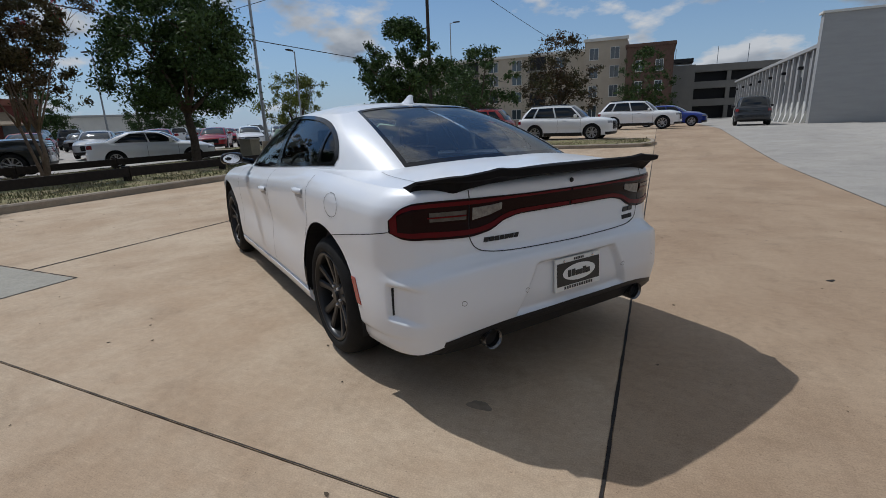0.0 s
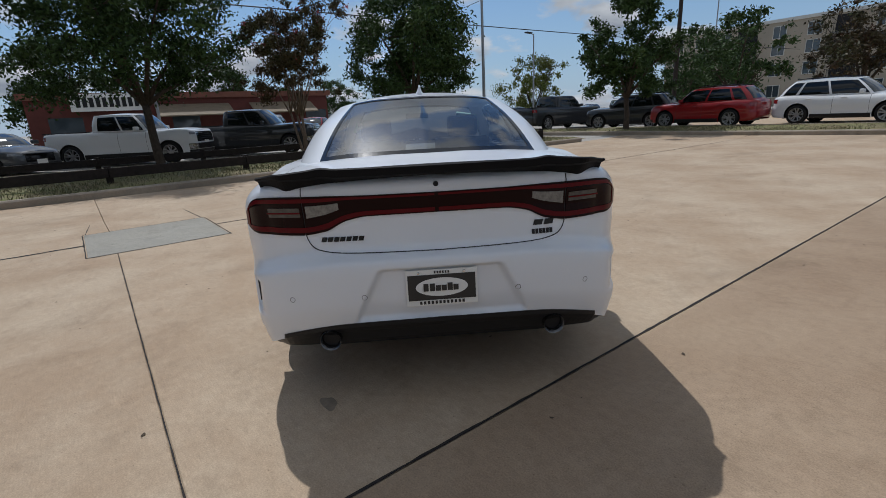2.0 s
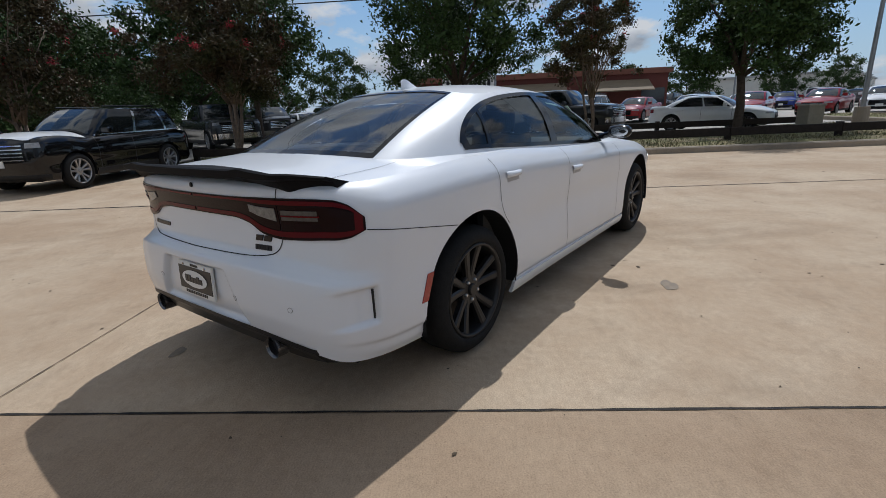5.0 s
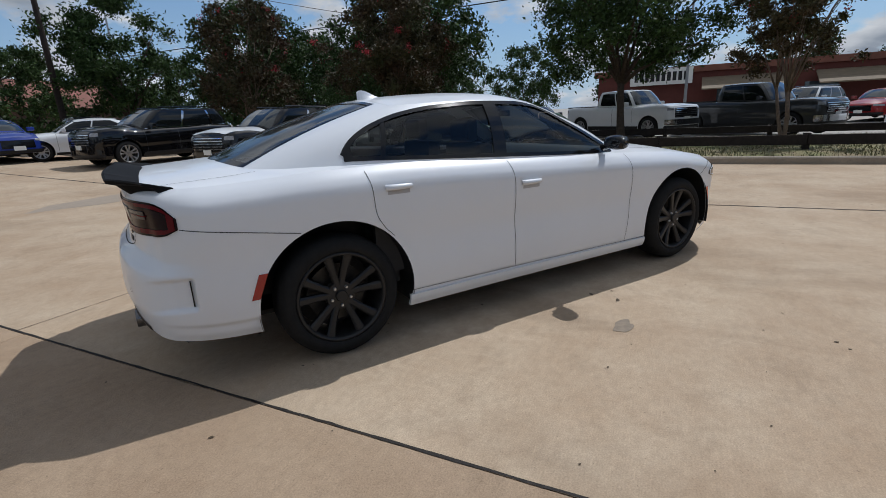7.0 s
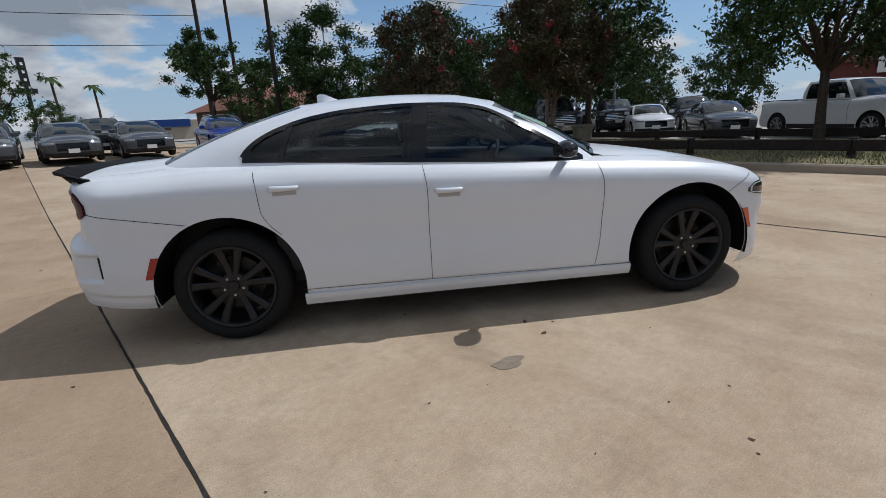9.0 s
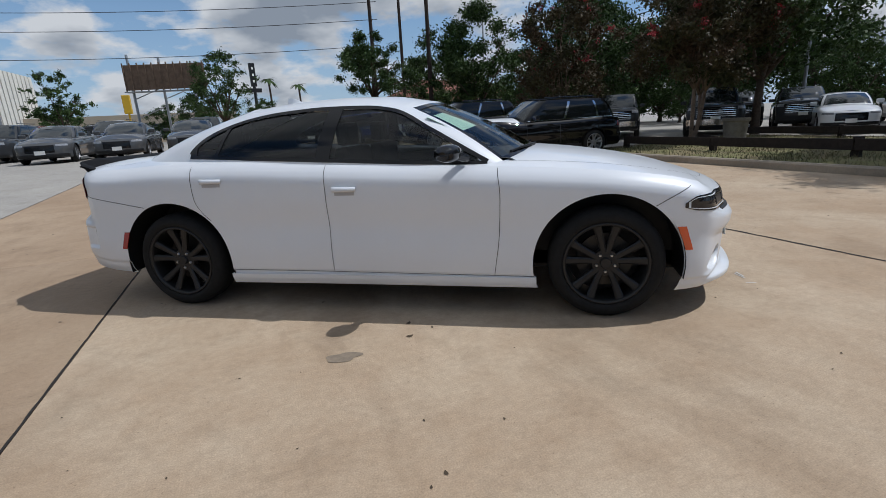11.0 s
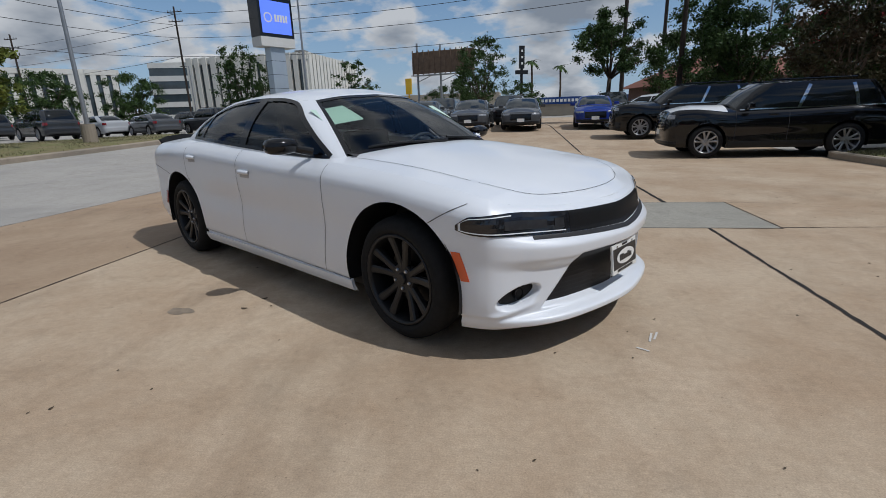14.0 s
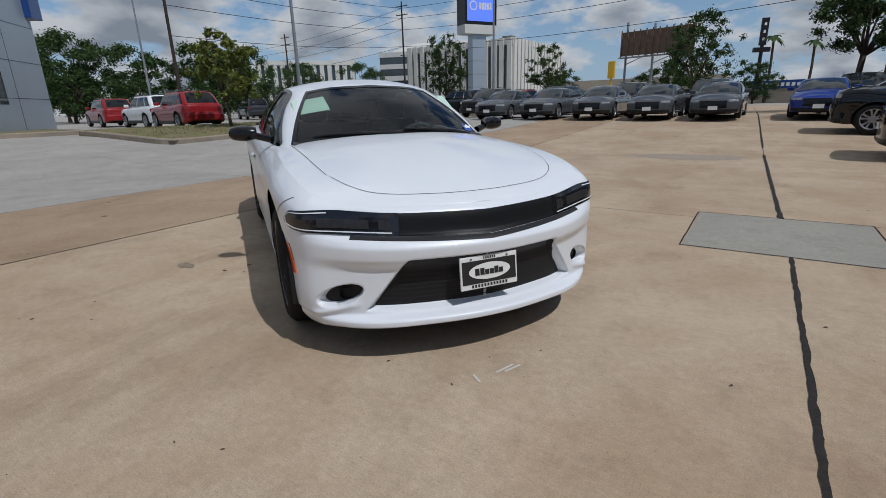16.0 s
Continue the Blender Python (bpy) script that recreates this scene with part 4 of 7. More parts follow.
def wheel(parent, m, r=0.357, rim=0.262, width=0.245, rich=True, rim_mat=None, name="wheel"):
    """Tyre, rim with five split spokes, disc and nuts; the wheel's outer face looks along +y."""
    rim_mat = rim_mat or M_RIM
    wh = new(name)
    wh.parent = parent
    wh.matrix_basis = m
    h = width / 2
    n = 48 if rich else 24
    key = (r, rim, width, rich, rim_mat.name)
    if key not in WHEELS:
        d = {}
        tyre = Mesh().lathe([(rim - 0.012, h - 0.03), (rim + 0.01, h - 0.006), (rim + 0.035, h + 0.004), (r - 0.03, h - 0.012), (r - 0.008, h - 0.035), (r, h - 0.075), (r, 0.0),
                             (r, -h + 0.075), (r - 0.008, -h + 0.035), (r - 0.03, -h + 0.012), (rim, -h)], "y", n)
        d["tyre"] = tyre.data("tyre", M_TYRE, smooth=True)
        barrel = Mesh().lathe([(rim - 0.002, h - 0.022), (rim + 0.004, h - 0.010), (rim - 0.006, h - 0.004), (rim - 0.016, h - 0.010), (rim - 0.022, h - 0.03), (rim - 0.030, -h + 0.02), (rim - 0.01, -h)], "y", n)
        d["rim"] = barrel.data("rim", rim_mat, smooth=True)
        sp = Mesh()
        a = math.pi / 2
        for sgn in (-1, 1):
            rows = []
            for t in np.linspace(0, 1, 7):
                rr = 0.045 + (rim - 0.062) * t
                ang = a + sgn * (0.20 + 0.05 * t)
                wd = 0.021 - 0.003 * math.sin(math.pi * t) + 0.006 * t
                c, s_ = math.cos(ang), math.sin(ang)
                yf = h - 0.045 + 0.028 * t ** 1.5 - 0.004
                row = []
                for off, yy in ((-wd, yf - 0.035), (-wd, yf - 0.008), (-wd * 0.55, yf), (wd * 0.55, yf), (wd, yf - 0.008), (wd, yf - 0.035)):
                    row.append((c * rr - s_ * off, yy, s_ * rr + c * off))
                rows.append(row)
            sp.grid(np.array(rows), flip=True)
        d["spoke"] = sp.data("spokes", rim_mat)
        hub = Mesh().lathe([(0.0, h - 0.030), (0.030, h - 0.030), (0.034, h - 0.036), (0.036, h - 0.046), (0.082, h - 0.050), (0.088, h - 0.062), (0.088, h - 0.09)], "y", 28)
        d["hub"] = hub.data("hub", rim_mat, smooth=False)
        d["disc"] = Mesh().lathe([(0.0, h - 0.125), (0.075, h - 0.12), (0.08, h - 0.13), (rim * 0.66, h - 0.13), (rim * 0.66, h - 0.15)], "y", 32).data("brake_disc", M_DISC)
        d["back"] = Mesh().lathe([(0.0, -h + 0.03), (rim - 0.03, -h + 0.03)], "y", 24).data("inner_shade", M_SATINB)
        d["nut"] = Mesh().lathe([(0.0, 0.014), (0.007, 0.014), (0.010, 0.009), (0.011, 0.0)], "y", 6).data("lug_nut", M_NUT)
        WHEELS[key] = d
    d = WHEELS[key]
    for i in range(5):
        link("spoke", d["spoke"], wh, m=pose(0, 0, 0, 0, 72 * i, 0))
    for nm in ("tyre", "rim", "hub", "disc", "back"):
        link({"disc": "brake_disc", "back": "inner_shade"}.get(nm, nm), d[nm], wh)
    if rich:
        for i in range(5):
            a = 2 * math.pi * (i + 0.5) / 5 + math.pi / 2
            link("lug_nut", d["nut"], wh, m=pose(0.058 * math.cos(a), h - 0.050, 0.058 * math.sin(a)))
    return wh


WHEELS = {}

# ---- the white saloon ----
PLAN = [(-2.575, 0), (-2.56, 0.42), (-2.50, 0.706), (-2.395, 0.848), (-2.17, 0.922), (-1.90, 0.938), (-1.53, 0.950), (-1.10, 0.943), (-0.40, 0.938),
        (0.30, 0.940), (1.00, 0.942), (1.53, 0.948), (1.90, 0.922), (2.10, 0.862), (2.24, 0.706), (2.375, 0.42), (2.442, 0)]
Z_LOW = [0.42, 0.41, 0.36, 0.30, 0.265, 0.25, 0.22, 0.195, 0.195, 0.19, 0.185, 0.185, 0.175, 0.18, 0.185, 0.195, 0.20]
Z_TOP = [1.065, 1.062, 1.055, 1.045, 1.045, 1.052, 1.068, 1.068, 1.035, 1.000, 0.968, 0.930, 0.880, 0.838, 0.800, 0.777, 0.770]


def box_step(v, a, b, e):
    return smooth(a - e, a + e, v) * (1 - smooth(b - e, b + e, v))


FOG_Y, FOG_Z = 0.735, 0.355


def bumper_dent(x, y, z):
    n = np.zeros_like(np.asarray(z, float))
    # number plate recess in the rear bumper
    half = 0.265 + 0.50 * np.clip(0.675 - z, 0, 1)
    n = n + (x < -2.3) * 0.030 * smooth(0.42, 0.46, z) * (1 - smooth(0.664, 0.682, z)) * (1 - smooth(half - 0.012, half + 0.012, y))
    # side vent pockets of the rear bumper
    n = n + ((x < -2.1) & (y > 0.7)) * 0.024 * box_step(z, 0.46, 0.615, 0.010) * smooth(-2.47, -2.34, x) * (1 - smooth(-2.262, -2.242, x))
    # lower intake and fog pockets of the front bumper
    hw = 0.42 + (0.53 - z) * 0.80
    n = n + (x > 2.0) * 0.055 * box_step(z, 0.278, 0.535, 0.008) * (1 - smooth(hw - 0.008, hw + 0.008, y))
    e = ((y - FOG_Y) / 0.098) ** 2 + ((z - FOG_Z - 0.30 * (FOG_Y - y)) / 0.052) ** 2
    n = n + (x > 1.9) * 0.060 * (1 - smooth(0.72, 1.10, e))
    # flare that runs from under the pocket to the lip
    n = n - (x > 1.9) * 0.012 * np.exp(-((z - 0.290 - 0.30 * (FOG_Y - y)) / 0.018) ** 2) * box_step(y, 0.66, 0.86, 0.03)
    # soft hollow along the doors
    n = n + 0.010 * (np.abs(x) < 1.2) * np.exp(-((z - 0.62) / 0.12) ** 2) * box_step(x, -0.9, 0.9, 0.3)
    return n


car_shell = Shell(
    PLAN, Z_LOW, Z_TOP,
    rear=[(0, 0.02), (0.2, -0.004), (0.38, 0.0), (0.455, 0.008), (0.50, 0.045), (0.55, 0.075), (0.75, 0.085), (0.92, 0.075), (0.97, 0.085), (1, 0.12)],
    side=[(0, 0.055), (0.06, 0.032), (0.105, 0.026), (0.13, 0.012), (0.3, 0.003), (0.5, 0.006), (0.70, 0.0), (0.84, 0.003), (0.89, 0.012), (0.93, 0.032), (0.965, 0.060), (1, 0.10)],
    front=[(0, 0.03), (0.035, -0.016), (0.075, -0.016), (0.125, 0.042), (0.48, 0.040), (0.6, 0.004), (0.68, 0.0), (0.73, 0.018), (0.775, 0.055), (0.95, 0.085), (0.98, 0.100), (1, 0.125)],
    wr=(2.5, 4.1), wf=(12.7, 14.7),
    base=[(-2.03, 0, 1.120), (-1.99, 0.35, 1.115), (-1.90, 0.60, 1.095), (-1.72, 0.72, 1.082), (-1.40, 0.79, 1.075), (-1.0, 0.830, 1.062), (-0.4, 0.842, 1.033), (0.2, 0.842, 1.003),
          (0.60, 0.828, 0.985), (0.84, 0.785, 0.978), (0.90, 0.74, 0.985), (1.03, 0.42, 1.030), (1.09, 0, 1.045)],
    top=[(-1.06, 0, 1.447), (-1.06, 0.30, 1.438), (-1.03, 0.47, 1.416), (-0.98, 0.545, 1.400), (-0.85, 0.578, 1.402), (-0.62, 0.594, 1.410), (-0.36, 0.600, 1.413), (-0.05, 0.594, 1.400),
         (0.12, 0.580, 1.380), (0.20, 0.548, 1.372), (0.23, 0.50, 1.376), (0.30, 0.30, 1.405), (0.33, 0, 1.418)],
    roof=[(-1.06, 1.447), (-0.77, 1.476), (-0.4, 1.488), (0.0, 1.474), (0.2, 1.442), (0.33, 1.418)],
    deck=[(-2.6, 1.065), (-2.42, 1.098), (-2.2, 1.112), (-1.9, 1.13), (0.9, 1.055), (1.05, 1.053), (1.3, 1.028), (1.64, 0.975), (1.9, 0.918), (2.12, 0.852), (2.25, 0.805), (2.33, 0.77)],
    wheels=[(-1.526, 0.352), (1.526, 0.352)], arch=0.448, bulge=0.034, dent=bumper_dent)
S = car_shell
WZ = lambda k, z: S.W(k, S.f_of(k, z))
car = thing("car", pose(0, 0, 0), "white four-door saloon car with black wheels and black boot spoiler", "car")

body = Mesh()
A, B, P, keep = S.wall(641, 97)
body.grid(P, True, keep)
P, keep = S.deck(260, 40)
body.grid(P, True, keep)
body.grid(S.roof(70, 24), True)
# greenhouse: openings for the windscreen, rear window and side windows
kk, gg = np.linspace(0, 12, 361), np.linspace(0, 1, 61)
A, B = np.meshgrid(kk, gg, indexing="ij")
PG = S.G(A, B)
WIN_BOT = pchip([-1.40, -1.27, -0.83, -0.32, 0.2, 0.80], [1.108, 1.104, 1.080, 1.052, 1.022, 0.994])
WIN_TOP = pchip([-1.40, -1.36, -1.30, -1.16, -0.95, -0.71, -0.36, -0.05, 0.13, 0.40, 0.60, 0.80], [1.115, 1.165, 1.215, 1.285, 1.345, 1.378, 1.394, 1.386, 1.360, 1.222, 1.108, 0.996])
X, Z = PG[..., 0], PG[..., 2]
inw = (X > -1.37) & (X < 0.74) & (Z > WIN_BOT(X) + 0.006) & (Z < WIN_TOP(X) - 0.006) & (A > 2.5) & (A < 9.6)
keep = ~(inw[:-1, :-1] & inw[1:, :-1] & inw[1:, 1:] & inw[:-1, 1:])
ki, gi = A[:-1, :-1] + 1 / 60, B[:-1, :-1] + 1 / 120
keep &= ~((ki > 10.1) & (gi > 0.0) & (gi < 0.97)) & ~((ki < 1.9) & (gi > 0.02) & (gi < 0.97))
body.grid(PG, True, keep)
body.mirror()
body.made("body", M_WHITE, car, "glossy white bodywork", smooth=True, weld=True)

# side windows: black surround, two door panes and a small rear pane
def win_grid(x0, x1, n, m, lo=0.0, hi=0.0, shear=0.0, shear2=None):
    """Points of the side of the greenhouse between the window lines; the ends may slope."""
    u, v = np.meshgrid(np.linspace(0, 1, n), np.linspace(0, 1, m), indexing="ij")
    sh2 = shear if shear2 is None else shear2
    xx = (x0 + shear * (v - 0.5)) * (1 - u) + (x1 + sh2 * (v - 0.5)) * u
    zz = (WIN_BOT(xx) + lo) * (1 - v) + (np.maximum(WIN_TOP(xx) - hi, WIN_BOT(xx) + lo + 0.002)) * v
    return S.G_at(xx, zz)


Gs = lambda k, g: S.G(k, g)
for x0, x1, s0, s1, nm in ((-1.355, -1.135, 0.0, 0.075, "quarter_window"), (-1.120, -0.345, 0.075, 0.06, "rear_door_window"), (-0.255, 0.735, 0.06, 0.0, "front_door_window")):
    ka, ga = win_grid(x0, x1, 26, 12, 0.010, 0.012, s0, s1)
    pair(nm, panel(Gs, ka, ga, -0.004, 0.003, True), M_GLASS, car, "dark tinted glass", smooth=True)
# frames
edge_x = np.linspace(-1.39, 0.79, 90)
k1, g1 = S.G_at(edge_x, WIN_BOT(edge_x) + 0.000)
pair("window_sill_trim", ribbon(Gs, k1, g1, 0.026, 0.004, True), M_GLOSSB, car, "gloss black window trim")
k1, g1 = S.G_at(edge_x, np.maximum(WIN_TOP(edge_x), WIN_BOT(edge_x) + 0.004))
pair("window_top_trim", ribbon(Gs, k1, g1, 0.032, 0.004, True), M_GLOSSB, car, "gloss black window trim")
ka, ga = win_grid(-0.352, -0.250, 6, 12, 0.0, 0.0, 0.06)
pair("door_pillar", panel(Gs, ka, ga, 0.004, 0.006, True), M_GLOSSB, car, "gloss black pillar cover")
ka, ga = win_grid(-1.142, -1.112, 4, 12, 0.0, 0.0, 0.075)
pair("window_divider", panel(Gs, ka, ga, 0.002, 0.006, True), M_GLOSSB, car)
ka, ga = win_grid(-1.388, -1.335, 5, 8, 0.0, 0.0, 0.0)
pair("rear_trim_corner", panel(Gs, ka, ga, 0.003, 0.006, True), M_GLOSSB, car)

# windscreen and rear window, each with a black border
def full_panel(k0, k1, g0, g1, n, m, off):
    ka, ga = np.meshgrid(np.linspace(k0, k1, n), np.linspace(g0, g1, m), indexing="ij")
    return panel(Gs, ka, ga, off, 0.004, True)


full_panel(10.1, 12, 0.0, 0.975, 30, 24, -0.003).mirror().made("windscreen", M_GLASSW, car, "clear windscreen glass", smooth=True, weld=True)
full_panel(0, 1.9, 0.015, 0.975, 30, 24, -0.003).mirror().made("rear_window", M_GLASSR, car, "tinted rear window glass", smooth=True, weld=True)
for k0, k1, g0, g1, nm in ((10.08, 12, 0.0, 0.07, "windscreen_border"), (10.08, 12, 0.93, 0.98, "windscreen_border"), (0, 1.92, 0.012, 0.06, "rear_window_border"), (0, 1.92, 0.95, 0.985, "rear_window_border")):
    full_panel(k0, k1, g0, g1, 24, 4, 0.001).mirror().made(nm, M_GLOSSB, car, weld=True)
pair("windscreen_border", full_panel(10.05, 10.20, 0.0, 0.98, 4, 24, 0.001), M_GLOSSB, car)
pair("rear_window_border", full_panel(1.80, 1.92, 0.012, 0.985, 4, 24, 0.001), M_GLOSSB, car)

# panel gaps
def seam(k, z, w=0.0035, n=None, both=True):
    m = ribbon(WZ, k, z, w, 0.0016, True, n)
    return pair("panel_gap", m, M_SEAM, car)


kx = S.k_of_x
seam(kx(np.array([-1.315, -1.30, -1.29, -1.25, -1.185])), np.array([1.045, 0.95, 0.82, 0.735, 0.665]), n=40)
seam(kx(np.array([-0.30, -0.285, -0.285, -0.285])), np.array([1.02, 0.85, 0.6, 0.298]), n=40)
seam(kx(np.array([0.86, 0.88, 0.87, 0.835])), np.array([0.965, 0.80, 0.55, 0.285]), n=40)
seam(kx(np.linspace(-1.10, 1.10, 40)), np.linspace(0.302, 0.272, 40), 0.005)
seam(kx(np.linspace(-2.27, -1.72, 30)), np.linspace(0.862, 0.768, 30), 0.004)
seam(kx(np.array([1.79, 1.87, 1.94, 2.00])), np.array([0.72, 0.765, 0.80, 0.825]), 0.004, 30)
ribbon(WZ, kx(-1.72 + 0.085 * np.cos(np.linspace(0, 6.283, 40))), 0.925 + 0.062 * np.sin(np.linspace(0, 6.283, 40)), 0.0025, 0.0016, True).made("fuel_door_gap", M_SEAM, car)
yl = np.array([0.60, 0.60, 0.585, 0.54, 0.46, 0.30, 0.0])
zl = np.array([1.055, 0.85, 0.795, 0.762, 0.750, 0.745, 0.743])
ribbon(WZ, S.k_rear(yl), zl, 0.005, 0.002, True, 60).mirror().made("panel_gap", M_SEAM, car)
Dn = lambda x, y: S.D(x, y)
ribbon(Dn, [0.93, 1.3, 1.65, 1.86], [0.735, 0.72, 0.70, 0.675], 0.003, 0.002, False, 40).mirror().made("panel_gap", M_SEAM, car)
ribbon(Dn, [1.90, 2.03, 2.13, 2.195, 2.225, 2.23], [0.66, 0.60, 0.48, 0.30, 0.12, 0.0], 0.0028, 0.002, False, 40).mirror().made("panel_gap", M_SEAM, car)
ribbon(Dn, [-2.40, -2.2, -2.0, -1.86], [0.70, 0.715, 0.72, 0.70], 0.0025, 0.002, False, 30).mirror().made("panel_gap", M_SEAM, car)

# wheel wells and sills
for cx, cz in S.wheels:
    a = np.linspace(-0.19, math.pi + 0.19, 40)
    rows = [[(cx + math.cos(t) * 0.455, y, cz + math.sin(t) * 0.455) for y in (0.925, 0.60)] for t in a]
    well = Mesh().grid(np.array(rows), True)
    well.add([(cx + math.cos(t) * 0.455, 0.60, cz + math.sin(t) * 0.455) for t in a], [tuple(range(40))])
    pair("wheel_well", well, M_SATINB, car, "black wheel well liner")
for sgn in (1, -1):
    for cx in (-1.526, 1.526):
        wheel(car, pose(cx, sgn * 0.812, 0.357, 0, 0, 0 if sgn > 0 else 180))
floor_pan = Mesh().box(-1.05, 1.05, -0.80, 0.80, 0.19, 0.30).box(-2.35, 2.2, -0.60, 0.60, 0.24, 0.36)
floor_pan.made("underbody", M_SATINB, car)
sill_k = kx(np.linspace(-1.10, 1.10, 50))
ka, za = np.meshgrid(sill_k, np.linspace(0.0, 1.0, 6), indexing="ij")
za = 0.198 + 0.072 * za
m = panel(WZ, ka, za, 0.014, 0.02, True)
pair("side_skirt", m, M_WHITE, car, "white side skirt", smooth=False, bevel=0.0)

# tail lamps: one dark band with red outlines
ks_tip = float(kx(-2.275))
LY = [0.0, 0.30, 0.40, 0.50, 0.62, 0.85]
kl = np.concatenate([S.k_rear(np.array(LY)), [0.5 * (float(S.k_rear(0.85)) + ks_tip), ks_tip]])
lam_top = pchip(kl, [0.996, 0.997, 0.999, 1.001, 1.001, 0.990, 0.972, 0.915])
lam_bot = pchip(kl, [0.906, 0.904, 0.888, 0.845, 0.828, 0.828, 0.834, 0.862])
def lamp_part(k0, k1, a, b, n, off, m=6):
    """A strip of the tail band between two fractions of its height."""
    ka = np.linspace(k0, k1, n)
    K2, V = np.meshgrid(ka, np.linspace(0, 1, m), indexing="ij")
    lo, hi = lam_bot(K2), lam_top(K2)
    fa, fb = (a(K2) if callable(a) else a), (b(K2) if callable(b) else b)
    return panel(WZ, K2, lo + (hi - lo) * (fa + (fb - fa) * V), off, 0.008, True)


k60 = float(S.k_rear(0.603)); k597 = float(S.k_rear(0.597))
lamp_part(0, k597, 0, 1, 50, 0.006).mirror().made("boot_lamp_band", M_LAMPD, car, "smoked dark red lamp band", smooth=False)
pair("tail_lamp", lamp_part(k60, ks_tip, 0, 1, 40, 0.006), M_LAMPD, car, "smoked dark red tail lamp")
pair("lamp_outline", lamp_part(0.02, ks_tip - 0.05, lambda k: 0.07 + 0 * k, lambda k: np.interp(k, [0, S.k_rear(0.35), S.k_rear(0.55), 3.9], [0.26, 0.27, 0.20, 0.22]), 70, 0.009, 4), M_LAMPR, car, "red light guide")
pair("lamp_outline", lamp_part(0.02, ks_tip - 0.10, lambda k: 0.85 + 0 * k, lambda k: 0.95 + 0 * k, 70, 0.009, 3), M_LAMPR, car, "red light guide")
pair("lamp_outline", lamp_part(ks_tip - 0.17, ks_tip - 0.04, 0.07, 0.95, 8, 0.009, 5), M_LAMPR, car, "red light guide")
pair("reverse_lens", lamp_part(float(S.k_rear(0.43)), float(S.k_rear(0.585)), lambda k: np.interp(k, [S.k_rear(0.43), S.k_rear(0.585)], [0.52, 0.44]), 0.76, 14, 0.010, 5), M_LAMPW, car, "clear reversing lens")
pair("reverse_lens", lamp_part(float(S.k_rear(0.615)), float(S.k_rear(0.79)), 0.48, 0.72, 14, 0.010, 5), M_LAMPC, car, "clear grey lens")
pair("lamp_bar", lamp_part(float(S.k_rear(0.615)), float(S.k_rear(0.80)), 0.57, 0.61, 14, 0.012, 3), M_LAMPR, car)

# black boot spoiler
sy = np.linspace(-0.79, 0.79, 101)
rows = []
for y in sy:
    a = abs(y) / 0.79
    xr = -2.568 + 0.055 * a ** 2 + 0.13 * smooth(0.80, 1.0, a)
    xf = xr + 0.19 - 0.06 * a
    zc = 1.120 + 0.007 * math.exp(-((a - 0.60) / 0.05) ** 2) - 0.016 * smooth(0.62, 0.92, a) - 0.020 * smooth(0.85, 1.0, a)
    zf = float(S.D(xf, abs(y))[2]) + 0.003
    deep = 0.036 - 0.024 * smooth(0.62, 1.0, a)
    rows.append([(xf, y, zf), ((2 * xf + xr) / 3, y, zf + (zc - zf) * 0.25 + 0.003), ((xf + 2 * xr) / 3, y, zf + (zc - zf) * 0.62 + 0.004), (xr + 0.012, y, zc), (xr, y, zc - 0.005),
                 (xr + 0.006, y, zc - deep), (xr + 0.045, y, zc - deep - 0.012), (xf - 0.04, y, zf - 0.045), (xf, y, zf - 0.02)])
sp = Mesh().grid(np.array(rows), True)
nn = len(rows[0])
sp.f.append(tuple(range(nn))); sp.f.append(tuple(reversed(range((len(rows) - 1) * nn, len(rows) * nn))))
sp.made("boot_spoiler", M_SPOIL, car, "satin black boot spoiler lip")

# rear valance and exhaust tips
vy = np.linspace(-0.81, 0.81, 60)
rows = []
for y in vy:
    a = abs(y)
    kq = float(S.k_rear(min(a, 0.845)))
    zt_ = float(S.zb(kq))
    px_ = float(S.W(kq, 0.0)[0])
    xx = px_ + 0.05 * smooth(0.72, 0.81, a)
    rows.append([(xx - 0.006, y, zt_ + 0.022), (xx - 0.004, y, zt_), (xx + 0.02, y, zt_ - 0.03), (xx + 0.05, y, zt_ - 0.085 * (1 - 0.4 * smooth(0.55, 0.85, a))), (xx + 0.25, y, 0.25)])
Mesh().grid(np.array(rows), False).made("rear_valance", M_SATINB, car, "black rear valance")
for sgn in (1, -1):
    tip = Mesh().lathe([(0.044, 0.0), (0.048, -0.004), (0.049, 0.006), (0.049, 0.12)], "y", 28)
    tip.lathe([(0.044, 0.0), (0.040, 0.006), (0.039, 0.12), (0.0, 0.12)], "y", 28)
    ob = tip.made("exhaust_tip", material("dark_chrome", (0.15, 0.15, 0.155), 0.25, metal=0.9), car, "round dark chrome exhaust tip", smooth=False)
    ob.matrix_basis = pose(-2.535, sgn * 0.515, 0.352, 0, 0, -90)
    inner = Mesh().lathe([(0.0, 0.03), (0.0385, 0.03)], "y", 24).made("exhaust_bore", M_SATINB, ob)

# vents, markers, sensors, fog pods
def w_panel(k0, k1, z0, z1, off, depth=0.006, n=10, m=8, lean=0.0):
    K2, Z2 = np.meshgrid(np.linspace(k0, k1, n), np.linspace(z0, z1, m), indexing="ij")
    return panel(WZ, K2 + lean * (Z2 - z0), Z2, off, depth, True)


